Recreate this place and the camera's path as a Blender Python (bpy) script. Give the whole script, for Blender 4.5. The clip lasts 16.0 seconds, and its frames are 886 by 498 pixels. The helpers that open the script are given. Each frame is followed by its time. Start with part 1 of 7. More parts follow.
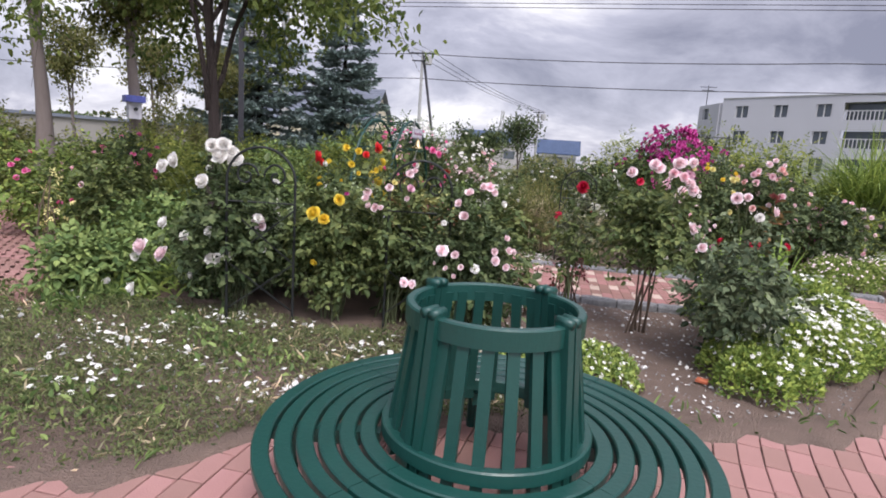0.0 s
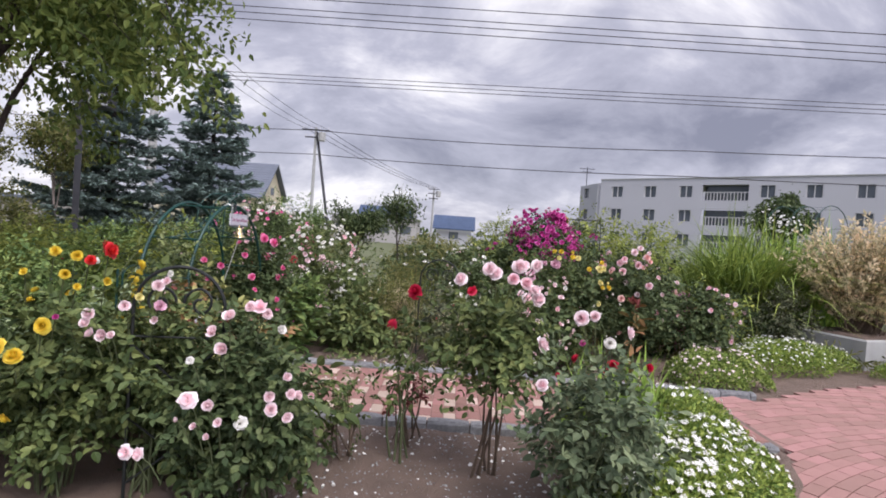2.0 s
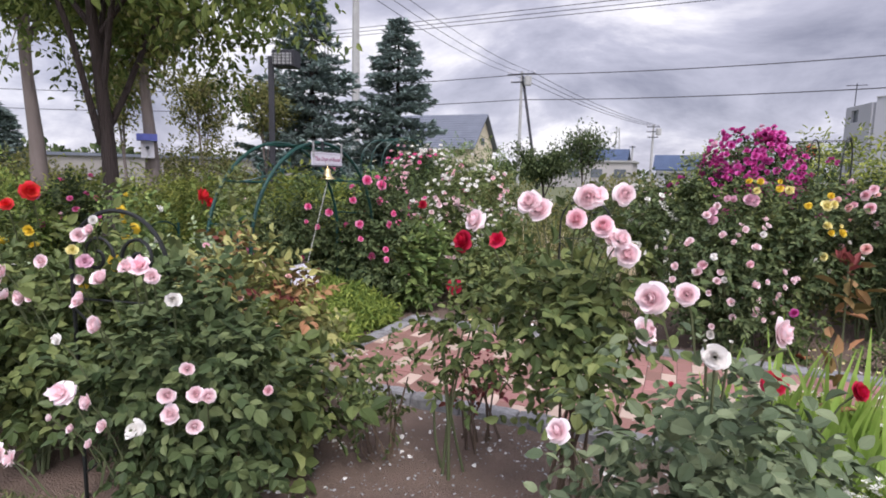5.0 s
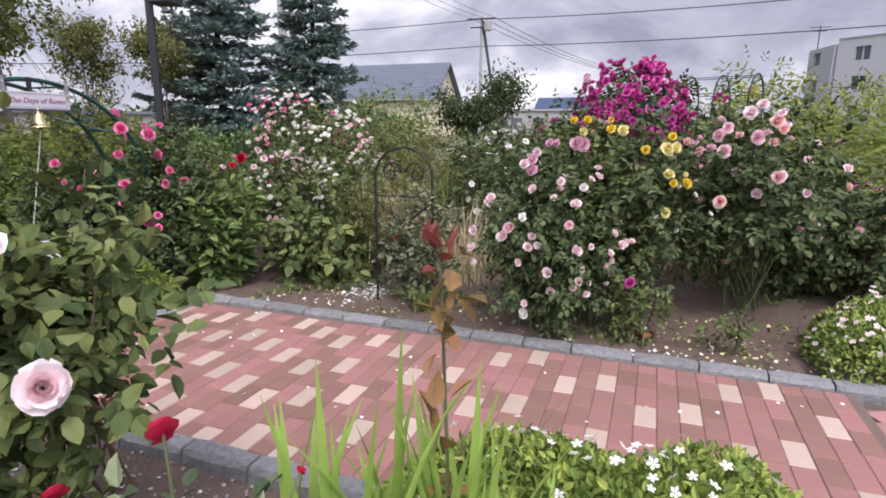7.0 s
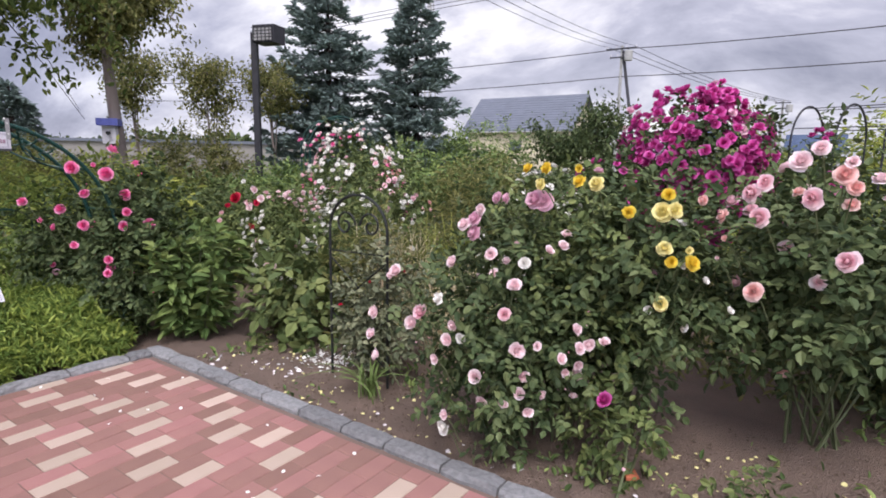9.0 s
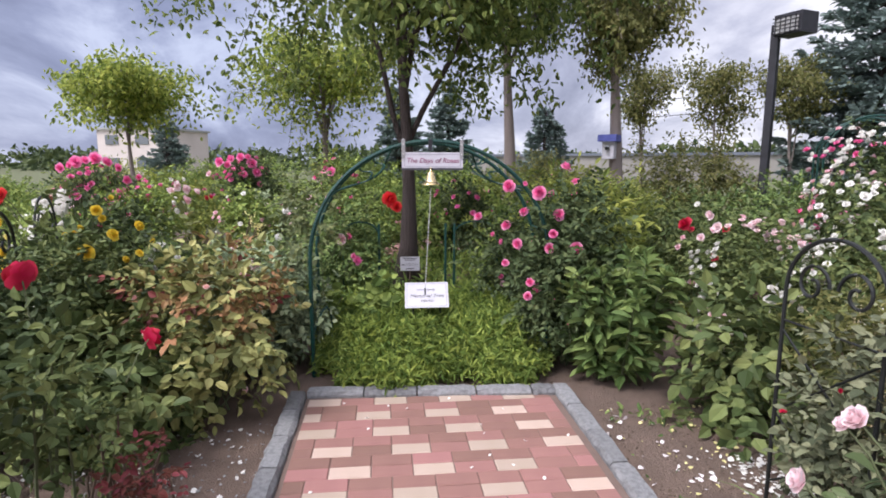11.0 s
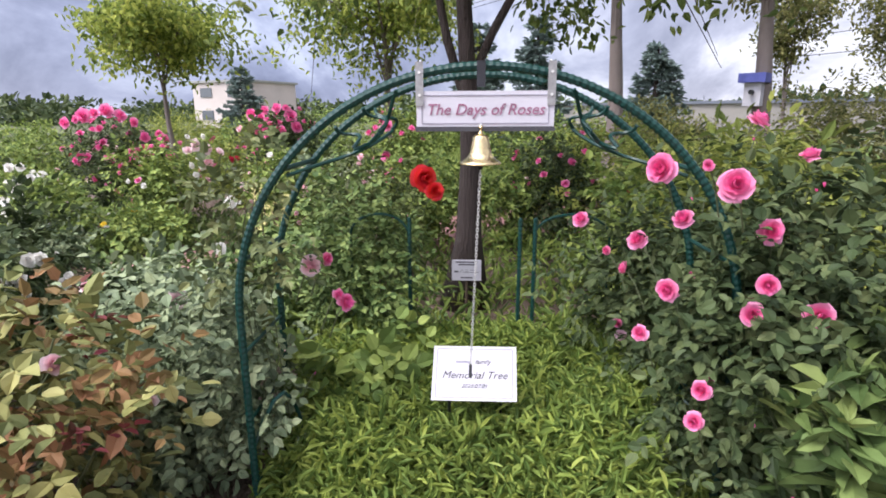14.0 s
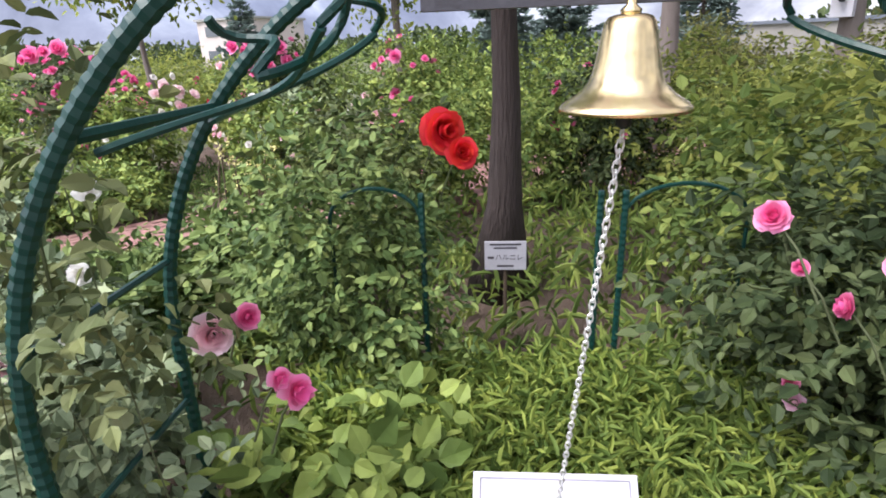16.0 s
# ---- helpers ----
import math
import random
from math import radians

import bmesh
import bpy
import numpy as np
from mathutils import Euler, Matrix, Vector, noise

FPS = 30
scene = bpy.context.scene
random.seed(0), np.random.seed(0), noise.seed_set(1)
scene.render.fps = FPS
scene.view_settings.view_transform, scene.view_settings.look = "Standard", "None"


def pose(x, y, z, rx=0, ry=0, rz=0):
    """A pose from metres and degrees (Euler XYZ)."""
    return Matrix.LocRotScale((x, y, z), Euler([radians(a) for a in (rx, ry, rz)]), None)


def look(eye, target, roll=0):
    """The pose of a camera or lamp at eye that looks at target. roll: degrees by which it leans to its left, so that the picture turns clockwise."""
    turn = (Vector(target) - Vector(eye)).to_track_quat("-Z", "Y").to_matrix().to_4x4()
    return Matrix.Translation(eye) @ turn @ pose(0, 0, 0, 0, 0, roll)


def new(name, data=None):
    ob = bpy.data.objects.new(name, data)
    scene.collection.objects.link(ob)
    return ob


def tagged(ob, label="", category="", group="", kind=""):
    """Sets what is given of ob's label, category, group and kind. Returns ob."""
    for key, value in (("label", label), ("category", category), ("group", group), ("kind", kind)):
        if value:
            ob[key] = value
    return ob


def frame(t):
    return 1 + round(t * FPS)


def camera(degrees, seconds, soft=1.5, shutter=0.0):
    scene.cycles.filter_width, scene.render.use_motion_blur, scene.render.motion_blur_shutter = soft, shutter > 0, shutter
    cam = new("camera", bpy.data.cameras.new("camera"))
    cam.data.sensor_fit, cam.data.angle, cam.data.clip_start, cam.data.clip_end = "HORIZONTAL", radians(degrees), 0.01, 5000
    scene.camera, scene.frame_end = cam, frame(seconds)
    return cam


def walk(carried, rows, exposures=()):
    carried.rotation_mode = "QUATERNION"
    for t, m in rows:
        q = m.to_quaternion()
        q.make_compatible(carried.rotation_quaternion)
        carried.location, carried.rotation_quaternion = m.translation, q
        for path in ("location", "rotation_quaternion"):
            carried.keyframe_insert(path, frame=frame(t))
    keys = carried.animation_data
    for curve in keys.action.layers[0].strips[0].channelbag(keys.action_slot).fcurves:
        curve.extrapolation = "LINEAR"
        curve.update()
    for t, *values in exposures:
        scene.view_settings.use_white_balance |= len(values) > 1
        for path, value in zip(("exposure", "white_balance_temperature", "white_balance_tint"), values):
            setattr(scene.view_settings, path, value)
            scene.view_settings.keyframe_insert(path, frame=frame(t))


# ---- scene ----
cam = camera(76.8, 16.0, soft=1.8)
PATH = [
    (0, (1.189, 0.607, 1.292), (0.82, 2.545, 0.961), 4.0),
    (0.5, (1.418, 1.026, 1.325), (1.166, 2.992, 1.064), 3.8),
    (1, (1.626, 1.353, 1.428), (1.494, 3.342, 1.264), 3.7),
    (1.5, (1.654, 1.531, 1.506), (1.614, 3.528, 1.417), 3.9),
    (2, (1.652, 1.639, 1.49), (1.609, 3.638, 1.444), 4.0),
    (2.5, (1.643, 1.678, 1.487), (1.41, 3.664, 1.445), 4.0),
    (3, (1.661, 1.756, 1.499), (1.12, 3.681, 1.444), 4.0),
    (3.2, (1.664, 1.824, 1.474), (1.016, 3.715, 1.423), 3.9),
    (5.5, (2.58, 3.282, 1.411), (1.807, 5.096, 1.078), 0.9),
    (6, (2.846, 3.582, 1.413), (2.104, 5.401, 1.039), 0.4),
    (6.5, (3.045, 3.976, 1.394), (2.33, 5.799, 0.99), 0.2),
    (7, (3.244, 4.325, 1.365), (2.562, 6.155, 0.936), 0.3),
    (7.5, (3.449, 4.622, 1.391), (2.778, 6.46, 0.982), 0.8),
    (8, (3.582, 5.0, 1.4), (2.854, 6.826, 1.035), 1.3),
    (8.5, (3.771, 5.333, 1.406), (2.902, 7.105, 1.086), 1.5),
    (9, (3.89, 5.616, 1.455), (2.771, 7.241, 1.126), 0.9),
    (9.5, (3.837, 5.921, 1.425), (2.384, 7.261, 1.116), 0.5),
    (10, (3.727, 6.159, 1.427), (1.961, 7.045, 1.115), -0.7),
    (10.2, (3.689, 6.229, 1.442), (1.836, 6.918, 1.136), -0.8),
    (12.3, (2.479, 6.694, 1.503), (0.514, 6.657, 1.132), 0.1),
    (12.5, (2.321, 6.688, 1.479), (0.364, 6.633, 1.067), 0.1),
    (13, (1.974, 6.703, 1.487), (0.028, 6.612, 1.032), -0.4),
    (13.5, (1.595, 6.736, 1.481), (-0.344, 6.61, 1.009), -0.7),
    (14, (1.345, 6.763, 1.494), (-0.597, 6.661, 1.024), -0.3),
    (14.5, (1.044, 6.698, 1.467), (-0.887, 6.684, 0.948), -0.1),
    (15, (0.771, 6.667, 1.439), (-1.14, 6.678, 0.849), -0.2),
    (15.5, (0.439, 6.699, 1.422), (-1.449, 6.62, 0.765), -0.8),
    (16, (0.209, 6.657, 1.41), (-1.666, 6.489, 0.733), -2.2),
]
walk(cam, [(t, look(eye, target, roll)) for t, eye, target, roll in PATH], [(0, 0.40, 6500, 14), (0.8, 0.34, 6500, 14), (1.6, 0.29, 6500, 14), (3.2, 0.28, 6500, 14), (5.3, 0.39, 6500, 15), (9, 0.41, 6500, 15), (10.2, 0.54, 6500, 14), (12.3, 0.71, 6500, 13), (13.4, 0.85, 6500, 13), (15.2, 0.82, 6500, 12), (16, 0.98, 6500, 12)])

# ---- world and sun: an overcast summer sky with broken grey cloud ----
SUN_EL, SUN_AZ = radians(52), radians(150)
world = bpy.data.worlds.new("overcast_sky")
scene.world = world
world.use_nodes = True
wn, wl = world.node_tree.nodes, world.node_tree.links
wn.clear()
w_out = wn.new("ShaderNodeOutputWorld")
w_bg = wn.new("ShaderNodeBackground")
w_sky = wn.new("ShaderNodeTexSky")
w_sky.sky_type, w_sky.sun_disc, w_sky.sun_elevation, w_sky.sun_rotation = "NISHITA", False, SUN_EL, SUN_AZ
w_skygain = wn.new("ShaderNodeMix")
w_skygain.data_type, w_skygain.blend_type = "RGBA", "MULTIPLY"
w_skygain.inputs["Factor"].default_value = 1.0
w_skygain.inputs["B"].default_value = (0.08, 0.08, 0.08, 1)
wl.new(w_sky.outputs[0], w_skygain.inputs["A"])
w_tc = wn.new("ShaderNodeTexCoord")
w_sep = wn.new("ShaderNodeSeparateXYZ")
wl.new(w_tc.outputs["Generated"], w_sep.inputs[0])


def wmath(op, a, b=None):
    n = wn.new("ShaderNodeMath")
    n.operation = op
    for i, v in enumerate((a, b)):
        if v is None:
            continue
        if isinstance(v, (int, float)):
            n.inputs[i].default_value = v
        else:
            wl.new(v, n.inputs[i])
    return n.outputs[0]


w_h = wmath("ADD", wmath("MAXIMUM", w_sep.outputs[2], 0.0), 0.50)
w_vec = wn.new("ShaderNodeCombineXYZ")
wl.new(wmath("DIVIDE", w_sep.outputs[0], w_h), w_vec.inputs[0])
wl.new(wmath("DIVIDE", w_sep.outputs[1], w_h), w_vec.inputs[1])
w_cloud = wn.new("ShaderNodeTexNoise")
w_cloud.inputs["Scale"].default_value = 2.5
w_cloud.inputs["Detail"].default_value = 9.0
w_cloud.inputs["Roughness"].default_value = 0.60
w_cloud.inputs["Distortion"].default_value = 0.35
w_map = wn.new("ShaderNodeMapping")
w_map.inputs["Location"].default_value = (3.3, 1.7, 0)
w_map.inputs["Scale"].default_value = (0.8, 1.0, 1)
wl.new(w_vec.outputs[0], w_map.inputs[0])
wl.new(w_map.outputs[0], w_cloud.inputs["Vector"])
w_ramp = wn.new("ShaderNodeValToRGB")
cr = w_ramp.color_ramp
cr.elements[0].position, cr.elements[0].color = 0.38, (0.88, 0.88, 0.92, 1)
cr.elements[1].position, cr.elements[1].color = 0.70, (0.24, 0.25, 0.325, 1)
e = cr.elements.new(0.45)
e.color = (0.66, 0.665, 0.74, 1)
e = cr.elements.new(0.52)
e.color = (0.47, 0.48, 0.575, 1)
# the bank is heavier to the north-east and thins to the north-west


def toward(direction, power, amount):
    n = wn.new("ShaderNodeVectorMath")
    n.operation = "DOT_PRODUCT"
    n.inputs[1].default_value = Vector(direction).normalized()
    wl.new(w_tc.outputs["Generated"], n.inputs[0])
    return wmath("MULTIPLY", wmath("POWER", wmath("MAXIMUM", n.outputs["Value"], 0.0), power), amount)


w_thick = wmath("ADD", wmath("ADD", w_cloud.outputs[0], toward((.30, .90, .33), 9.0, .062)), toward((-.72, .66, .25), 8.0, -.045))
wl.new(w_thick, w_ramp.inputs[0])
w_mix = wn.new("ShaderNodeMix")
w_mix.data_type = "RGBA"
w_mix.inputs["Factor"].default_value = 0.9
wl.new(w_skygain.outputs["Result"], w_mix.inputs["A"])
wl.new(w_ramp.outputs[0], w_mix.inputs["B"])
# the veiled sun brightens the cloud round it
w_dot = wn.new("ShaderNodeVectorMath")
w_dot.operation = "DOT_PRODUCT"
w_dot.inputs[1].default_value = (math.sin(SUN_AZ) * math.cos(SUN_EL), math.cos(SUN_AZ) * math.cos(SUN_EL), math.sin(SUN_EL))
wl.new(w_tc.outputs["Generated"], w_dot.inputs[0])
w_glow = wmath("ADD", wmath("MULTIPLY", wmath("POWER", wmath("MAXIMUM", w_dot.outputs["Value"], 0.0), 3.0), 3.4), 1.0)
w_lit = wn.new("ShaderNodeVectorMath")
w_lit.operation = "SCALE"
# thinner, bluer cloud towards the west
w_west = wn.new("ShaderNodeVectorMath")
w_west.operation = "DOT_PRODUCT"
w_west.inputs[1].default_value = (-0.93, -0.30, 0.2)
wl.new(w_tc.outputs["Generated"], w_west.inputs[0])
w_tint = wn.new("ShaderNodeMix")
w_tint.data_type, w_tint.blend_type = "RGBA", "MULTIPLY"
w_tint.inputs["B"].default_value = (0.50, 0.56, 0.70, 1)
wl.new(wmath("POWER", wmath("MAXIMUM", w_west.outputs["Value"], 0.0), 3.5), w_tint.inputs["Factor"])
wl.new(w_mix.outputs["Result"], w_tint.inputs["A"])
wl.new(w_tint.outputs["Result"], w_lit.inputs[0])
wl.new(w_glow, w_lit.inputs["Scale"])
wl.new(w_lit.outputs[0], w_bg.inputs[0])
w_bg.inputs[1].default_value = 1.0
wl.new(w_bg.outputs[0], w_out.inputs[0])

sun = new("sun", bpy.data.lights.new("sun", "SUN"))
sun.data.energy, sun.data.angle, sun.data.color = 2.1, radians(18), (1.0, 0.965, 0.92)
sun.matrix_world = look((8 * math.sin(SUN_AZ), 8 * math.cos(SUN_AZ), 11), (0, 0, 0))

# ---- materials ----
R = np.random.default_rng(7)


def material(name, colour, rough=0.6, metal=0.0, spread=0.12, scale=8.0, fine=90.0, bump=0.15, island=0.0, objects=0.0, translucent=0.0, dark=None, stretch=None, spec=0.4):
    """A surface with broad stains, fine grain and relief; island and objects: how far single leaves, or pieces, vary in tone."""
    m = bpy.data.materials.new(name)
    m.use_nodes = True
    n, l = m.node_tree.nodes, m.node_tree.links
    b = n["Principled BSDF"]
    tc = n.new("ShaderNodeTexCoord")
    big, small = n.new("ShaderNodeTexNoise"), n.new("ShaderNodeTexNoise")
    big.inputs["Scale"].default_value, small.inputs["Scale"].default_value = scale, fine
    big.inputs["Detail"].default_value, small.inputs["Detail"].default_value = 4, 3
    mp = n.new("ShaderNodeMapping")
    mp.inputs["Scale"].default_value = stretch or (1, 1, 1)
    l.new(tc.outputs["Object"], mp.inputs[0])
    for x in (big, small):
        l.new(mp.outputs[0], x.inputs["Vector"])
    mix = n.new("ShaderNodeMix")
    mix.data_type = "RGBA"
    dk = dark or [c * 0.62 for c in colour]
    mix.inputs["A"].default_value, mix.inputs["B"].default_value = (*dk, 1), (*colour, 1)
    ramp = n.new("ShaderNodeMapRange")
    ramp.inputs["From Min"].default_value, ramp.inputs["From Max"].default_value = 0.5 - spread * 2.2, 0.5 + spread * 0.6
    addn = n.new("ShaderNodeMath")
    addn.operation = "MULTIPLY_ADD"
    addn.inputs[1].default_value, addn.inputs[2].default_value = 0.35, 0.0
    l.new(small.outputs[0], addn.inputs[0])
    tot = n.new("ShaderNodeMath")
    tot.operation = "MULTIPLY_ADD"
    tot.inputs[1].default_value = 0.65
    l.new(big.outputs[0], tot.inputs[0])
    l.new(addn.outputs[0], tot.inputs[2])
    l.new(tot.outputs[0], ramp.inputs["Value"])
    l.new(ramp.outputs[0], mix.inputs["Factor"])
    col = mix.outputs["Result"]
    if island or objects:
        src = n.new("ShaderNodeNewGeometry").outputs["Random Per Island"] if island else n.new("ShaderNodeObjectInfo").outputs["Random"]
        amount = island or objects
        hsv = n.new("ShaderNodeHueSaturation")
        for key, lo, hi in (("Value", 1 - amount, 1 + amount), ("Hue", 0.5 + 0.05 * amount, 0.5 - 0.05 * amount)):
            r = n.new("ShaderNodeMapRange")
            r.inputs["To Min"].default_value, r.inputs["To Max"].default_value = lo, hi
            l.new(src, r.inputs["Value"])
            l.new(r.outputs[0], hsv.inputs[key])
        l.new(col, hsv.inputs["Color"])
        col = hsv.outputs[0]
    l.new(col, b.inputs["Base Color"])
    b.inputs["Roughness"].default_value, b.inputs["Metallic"].default_value = rough, metal
    b.inputs["Specular IOR Level"].default_value = spec
    if bump:
        bp = n.new("ShaderNodeBump")
        bp.inputs["Strength"].default_value, bp.inputs["Distance"].default_value = bump, 0.04 if bump >= 1 else 0.01
        l.new(small.outputs[0], bp.inputs["Height"])
        l.new(bp.outputs[0], b.inputs["Normal"])
    if translucent:
        tr = n.new("ShaderNodeBsdfTranslucent")
        l.new(col, tr.inputs[0])
        ms = n.new("ShaderNodeMixShader")
        ms.inputs[0].default_value = translucent
        l.new(b.outputs[0], ms.inputs[1])
        l.new(tr.outputs[0], ms.inputs[2])
        l.new(ms.outputs[0], n["Material Output"].inputs[0])
    return m


def leafmat(name, colour, rough=0.5, tr=0.12, island=0.55, spec=0.14):
    return material(name, [c * k for c, k in zip(colour, (1.22, 1.13, 1.12))], rough, spread=0.2, scale=3.0, fine=40, bump=0.0, island=island, translucent=tr, spec=spec)


def petalmat(name, colour, tr=0.3, dark=None):
    """Petals: the heart has the full colour, the rim fades to dark's tone."""
    rim = dark or [min(0.9, c * 0.92 + 0.03) for c in colour]
    m = material(name, colour, 0.55, spread=0.2, scale=14, fine=60, bump=0.0, island=0.1, translucent=tr, dark=[c * 0.9 for c in colour], spec=0.25)
    n, l = m.node_tree.nodes, m.node_tree.links
    ln = n.new("ShaderNodeVectorMath")
    ln.operation = "LENGTH"
    tc = n.new("ShaderNodeTexCoord")
    l.new(tc.outputs["Object"], ln.inputs[0])
    r = n.new("ShaderNodeMapRange")
    r.inputs["From Min"].default_value, r.inputs["From Max"].default_value = 0.40, 1.10
    l.new(ln.outputs["Value"], r.inputs["Value"])
    hsv = [x for x in n if x.bl_idname == "ShaderNodeHueSaturation"][0]
    src = hsv.inputs["Color"].links[0].from_socket
    mx = n.new("ShaderNodeMix")
    mx.data_type = "RGBA"
    mx.inputs["B"].default_value = (*rim, 1)
    l.new(src, mx.inputs["A"])
    l.new(r.outputs[0], mx.inputs["Factor"])
    l.new(mx.outputs["Result"], hsv.inputs["Color"])
    return m


M_SOIL = material("bed_soil", (0.25, 0.178, 0.14), 0.95, spread=0.25, scale=5, fine=110, bump=1.0, dark=(0.105, 0.076, 0.062))
M_GROUND = material("rough_ground", (0.10, 0.12, 0.05), 0.95, spread=0.2, scale=0.6, fine=20, bump=0.6, dark=(0.1, 0.08, 0.06))
M_PAVER = material("red_paver", (0.27, 0.14, 0.118), 0.85, spread=0.2, scale=6, fine=160, bump=0.35, objects=0.24, dark=(0.215, 0.108, 0.098))
M_CREAM = material("cream_paver", (0.45, 0.345, 0.285), 0.85, spread=0.2, scale=6, fine=160, bump=0.35, objects=0.14, dark=(0.39, 0.30, 0.23))
M_PLAZA = material("plaza_paver", (0.33, 0.18, 0.16), 0.85, spread=0.2, scale=3, fine=160, bump=0.35, island=0.16, dark=(0.28, 0.15, 0.13))
M_PLAZA_PIECE = material("plaza_paver_piece", (0.33, 0.18, 0.16), 0.85, spread=0.2, scale=3, fine=160, bump=0.35, objects=0.16, dark=(0.28, 0.15, 0.13))
M_JOINT = material("joint_sand", (0.17, 0.12, 0.10), 0.95, spread=0.2, scale=9, fine=200, bump=0.5)
M_KERB = material("granite_kerb", (0.245, 0.245, 0.25), 0.92, spread=0.12, scale=40, fine=190, bump=0.9, objects=0.2, dark=(0.11, 0.115, 0.12))
M_LEAF = leafmat("rose_leaf", (0.094, 0.132, 0.047))
M_LEAF_DARK = leafmat("dark_rose_leaf", (0.065, 0.098, 0.041))
M_LEAF_GREY = leafmat("greyish_rose_leaf", (0.125, 0.149, 0.088))
M_LEAF_BLUISH = leafmat("bluish_rose_leaf", (0.105, 0.148, 0.082))
M_LEAF_TAWNY = leafmat("tawny_green_rose_leaf", (0.22, 0.245, 0.09))
M_LEAF_TREE = leafmat("light_tree_leaf", (0.25, 0.33, 0.08), tr=0.5)
M_LEAF_LIGHT = leafmat("bright_leaf", (0.225, 0.285, 0.072), tr=0.3)
M_LEAF_MID = leafmat("fresh_leaf", (0.125, 0.195, 0.064))
M_LEAF_COVER = leafmat("groundcover_leaf", (0.198, 0.288, 0.070), tr=0.25)
M_LEAF_PALE = leafmat("pale_grey_green_leaf", (0.205, 0.275, 0.160))
M_LEAF_FRESH = leafmat("spring_green_leaf", (0.185, 0.27, 0.072))
M_LEAF_COPPER = leafmat("copper_leaf", (0.215, 0.145, 0.062), island=0.6)
M_LEAF_RED = leafmat("red_young_leaf", (0.150, 0.046, 0.040))
M_LEAF_BLUE = leafmat("spruce_needle", (0.18, 0.25, 0.235), 0.6, 0.1, island=0.35)
M_LEAF_ELM = leafmat("elm_leaf", (0.14, 0.20, 0.06), tr=0.48)
M_LEAF_OLIVE = leafmat("olive_leaf", (0.165, 0.185, 0.068), tr=0.45)
M_LEAF_WEED = leafmat("weed_leaf", (0.115, 0.148, 0.062))
M_STRAW = leafmat("pale_willow_leaf", (0.58, 0.55, 0.37), tr=0.45)
M_IRIS = leafmat("iris_blade", (0.22, 0.36, 0.08), tr=0.35)
M_STEM = material("rose_cane", (0.10, 0.12, 0.055), 0.7, spread=0.2, scale=12)
M_WOODSTEM = material("woody_stem", (0.12, 0.085, 0.06), 0.9, spread=0.2, scale=12, bump=0.5)
M_BARK = material("elm_bark", (0.066, 0.050, 0.045), 0.95, spread=0.25, scale=22, fine=70, bump=1.0, dark=(0.028, 0.02, 0.018), stretch=(1, 1, .12))
M_BARK_PALE = material("pale_bark", (0.21, 0.175, 0.16), 0.95, spread=0.25, scale=14, fine=60, bump=0.8, stretch=(1, 1, .2))
M_GREEN_PAINT = material("bench_green_paint", (0.008, 0.054, 0.044), 0.36, spread=0.2, scale=5, fine=60, bump=0.12, dark=(0.006, 0.040, 0.033), spec=0.45)
M_ARCH = material("arch_green_plastic", (0.005, 0.046, 0.037), 0.4, spread=0.2, scale=10, bump=0.1)
M_IRON = material("black_iron", (0.02, 0.022, 0.022), 0.5, metal=0.3, spread=0.2, scale=15)
M_BRASS = material("polished_brass", (0.82, 0.66, 0.37), 0.24, metal=1.0, spread=0.15, scale=14, bump=0.05, dark=(0.66, 0.50, 0.25))
M_CHAIN = material("chain_metal", (0.74, 0.74, 0.72), 0.4, metal=0.4, spread=0.1)
M_SIGN = material("white_board", (0.56, 0.55, 0.60), 0.5, spread=0.1, scale=5, bump=0.03, dark=(0.51, 0.50, 0.55))
M_STRAP = material("galvanised_strap", (0.36, 0.36, 0.36), 0.45, metal=0.4, spread=0.15, scale=30, fine=120)
M_SIGN_EDGE = material("dark_sign_rail", (0.06, 0.06, 0.07), 0.5)
M_INK_PINK = material("pink_lettering", (0.33, 0.145, 0.225), 0.6, spread=0.05, bump=0)
M_INK_GREY = material("grey_lettering", (0.09, 0.085, 0.10), 0.6, spread=0.05, bump=0)
M_INK_PALE = material("pale_lettering", (0.30, 0.29, 0.35), 0.6, spread=0.05, bump=0)
M_CONCRETE = material("concrete", (0.36, 0.36, 0.35), 0.9, spread=0.2, scale=4, fine=120, bump=0.3)
M_WALL_WHITE = material("pale_render_wall", (0.43, 0.43, 0.46), 0.85, spread=0.2, scale=0.3, fine=12, bump=0.05, dark=(0.39, 0.39, 0.42))
M_WALL_CREAM = material("cream_wall", (0.62, 0.55, 0.40), 0.85, spread=0.2, scale=0.4, fine=15, bump=0.05)
M_WALL_GREY = material("grey_wall", (0.36, 0.345, 0.33), 0.85, spread=0.2, scale=0.3, fine=15, bump=0.05)
M_WALL_DIM = material("weathered_beige_wall", (0.255, 0.24, 0.22), 0.9, spread=0.2, scale=0.3, fine=15, bump=0.05)
M_WALL_PINK = material("pinkish_wall", (0.60, 0.53, 0.50), 0.85, spread=0.2, scale=0.3, fine=15, bump=0.05)
M_ROOF = material("dark_roof_sheet", (0.13, 0.145, 0.18), 0.55, spread=0.2, scale=0.8, fine=12, bump=0.1)
M_ROOF_BLUE = material("blue_roof_sheet", (0.06, 0.09, 0.16), 0.5, spread=0.2, scale=0.8, fine=12, bump=0.1)
M_GLASS = material("window_glass", (0.10, 0.115, 0.13), 0.12, spread=0.2, scale=0.6, bump=0, spec=0.7)
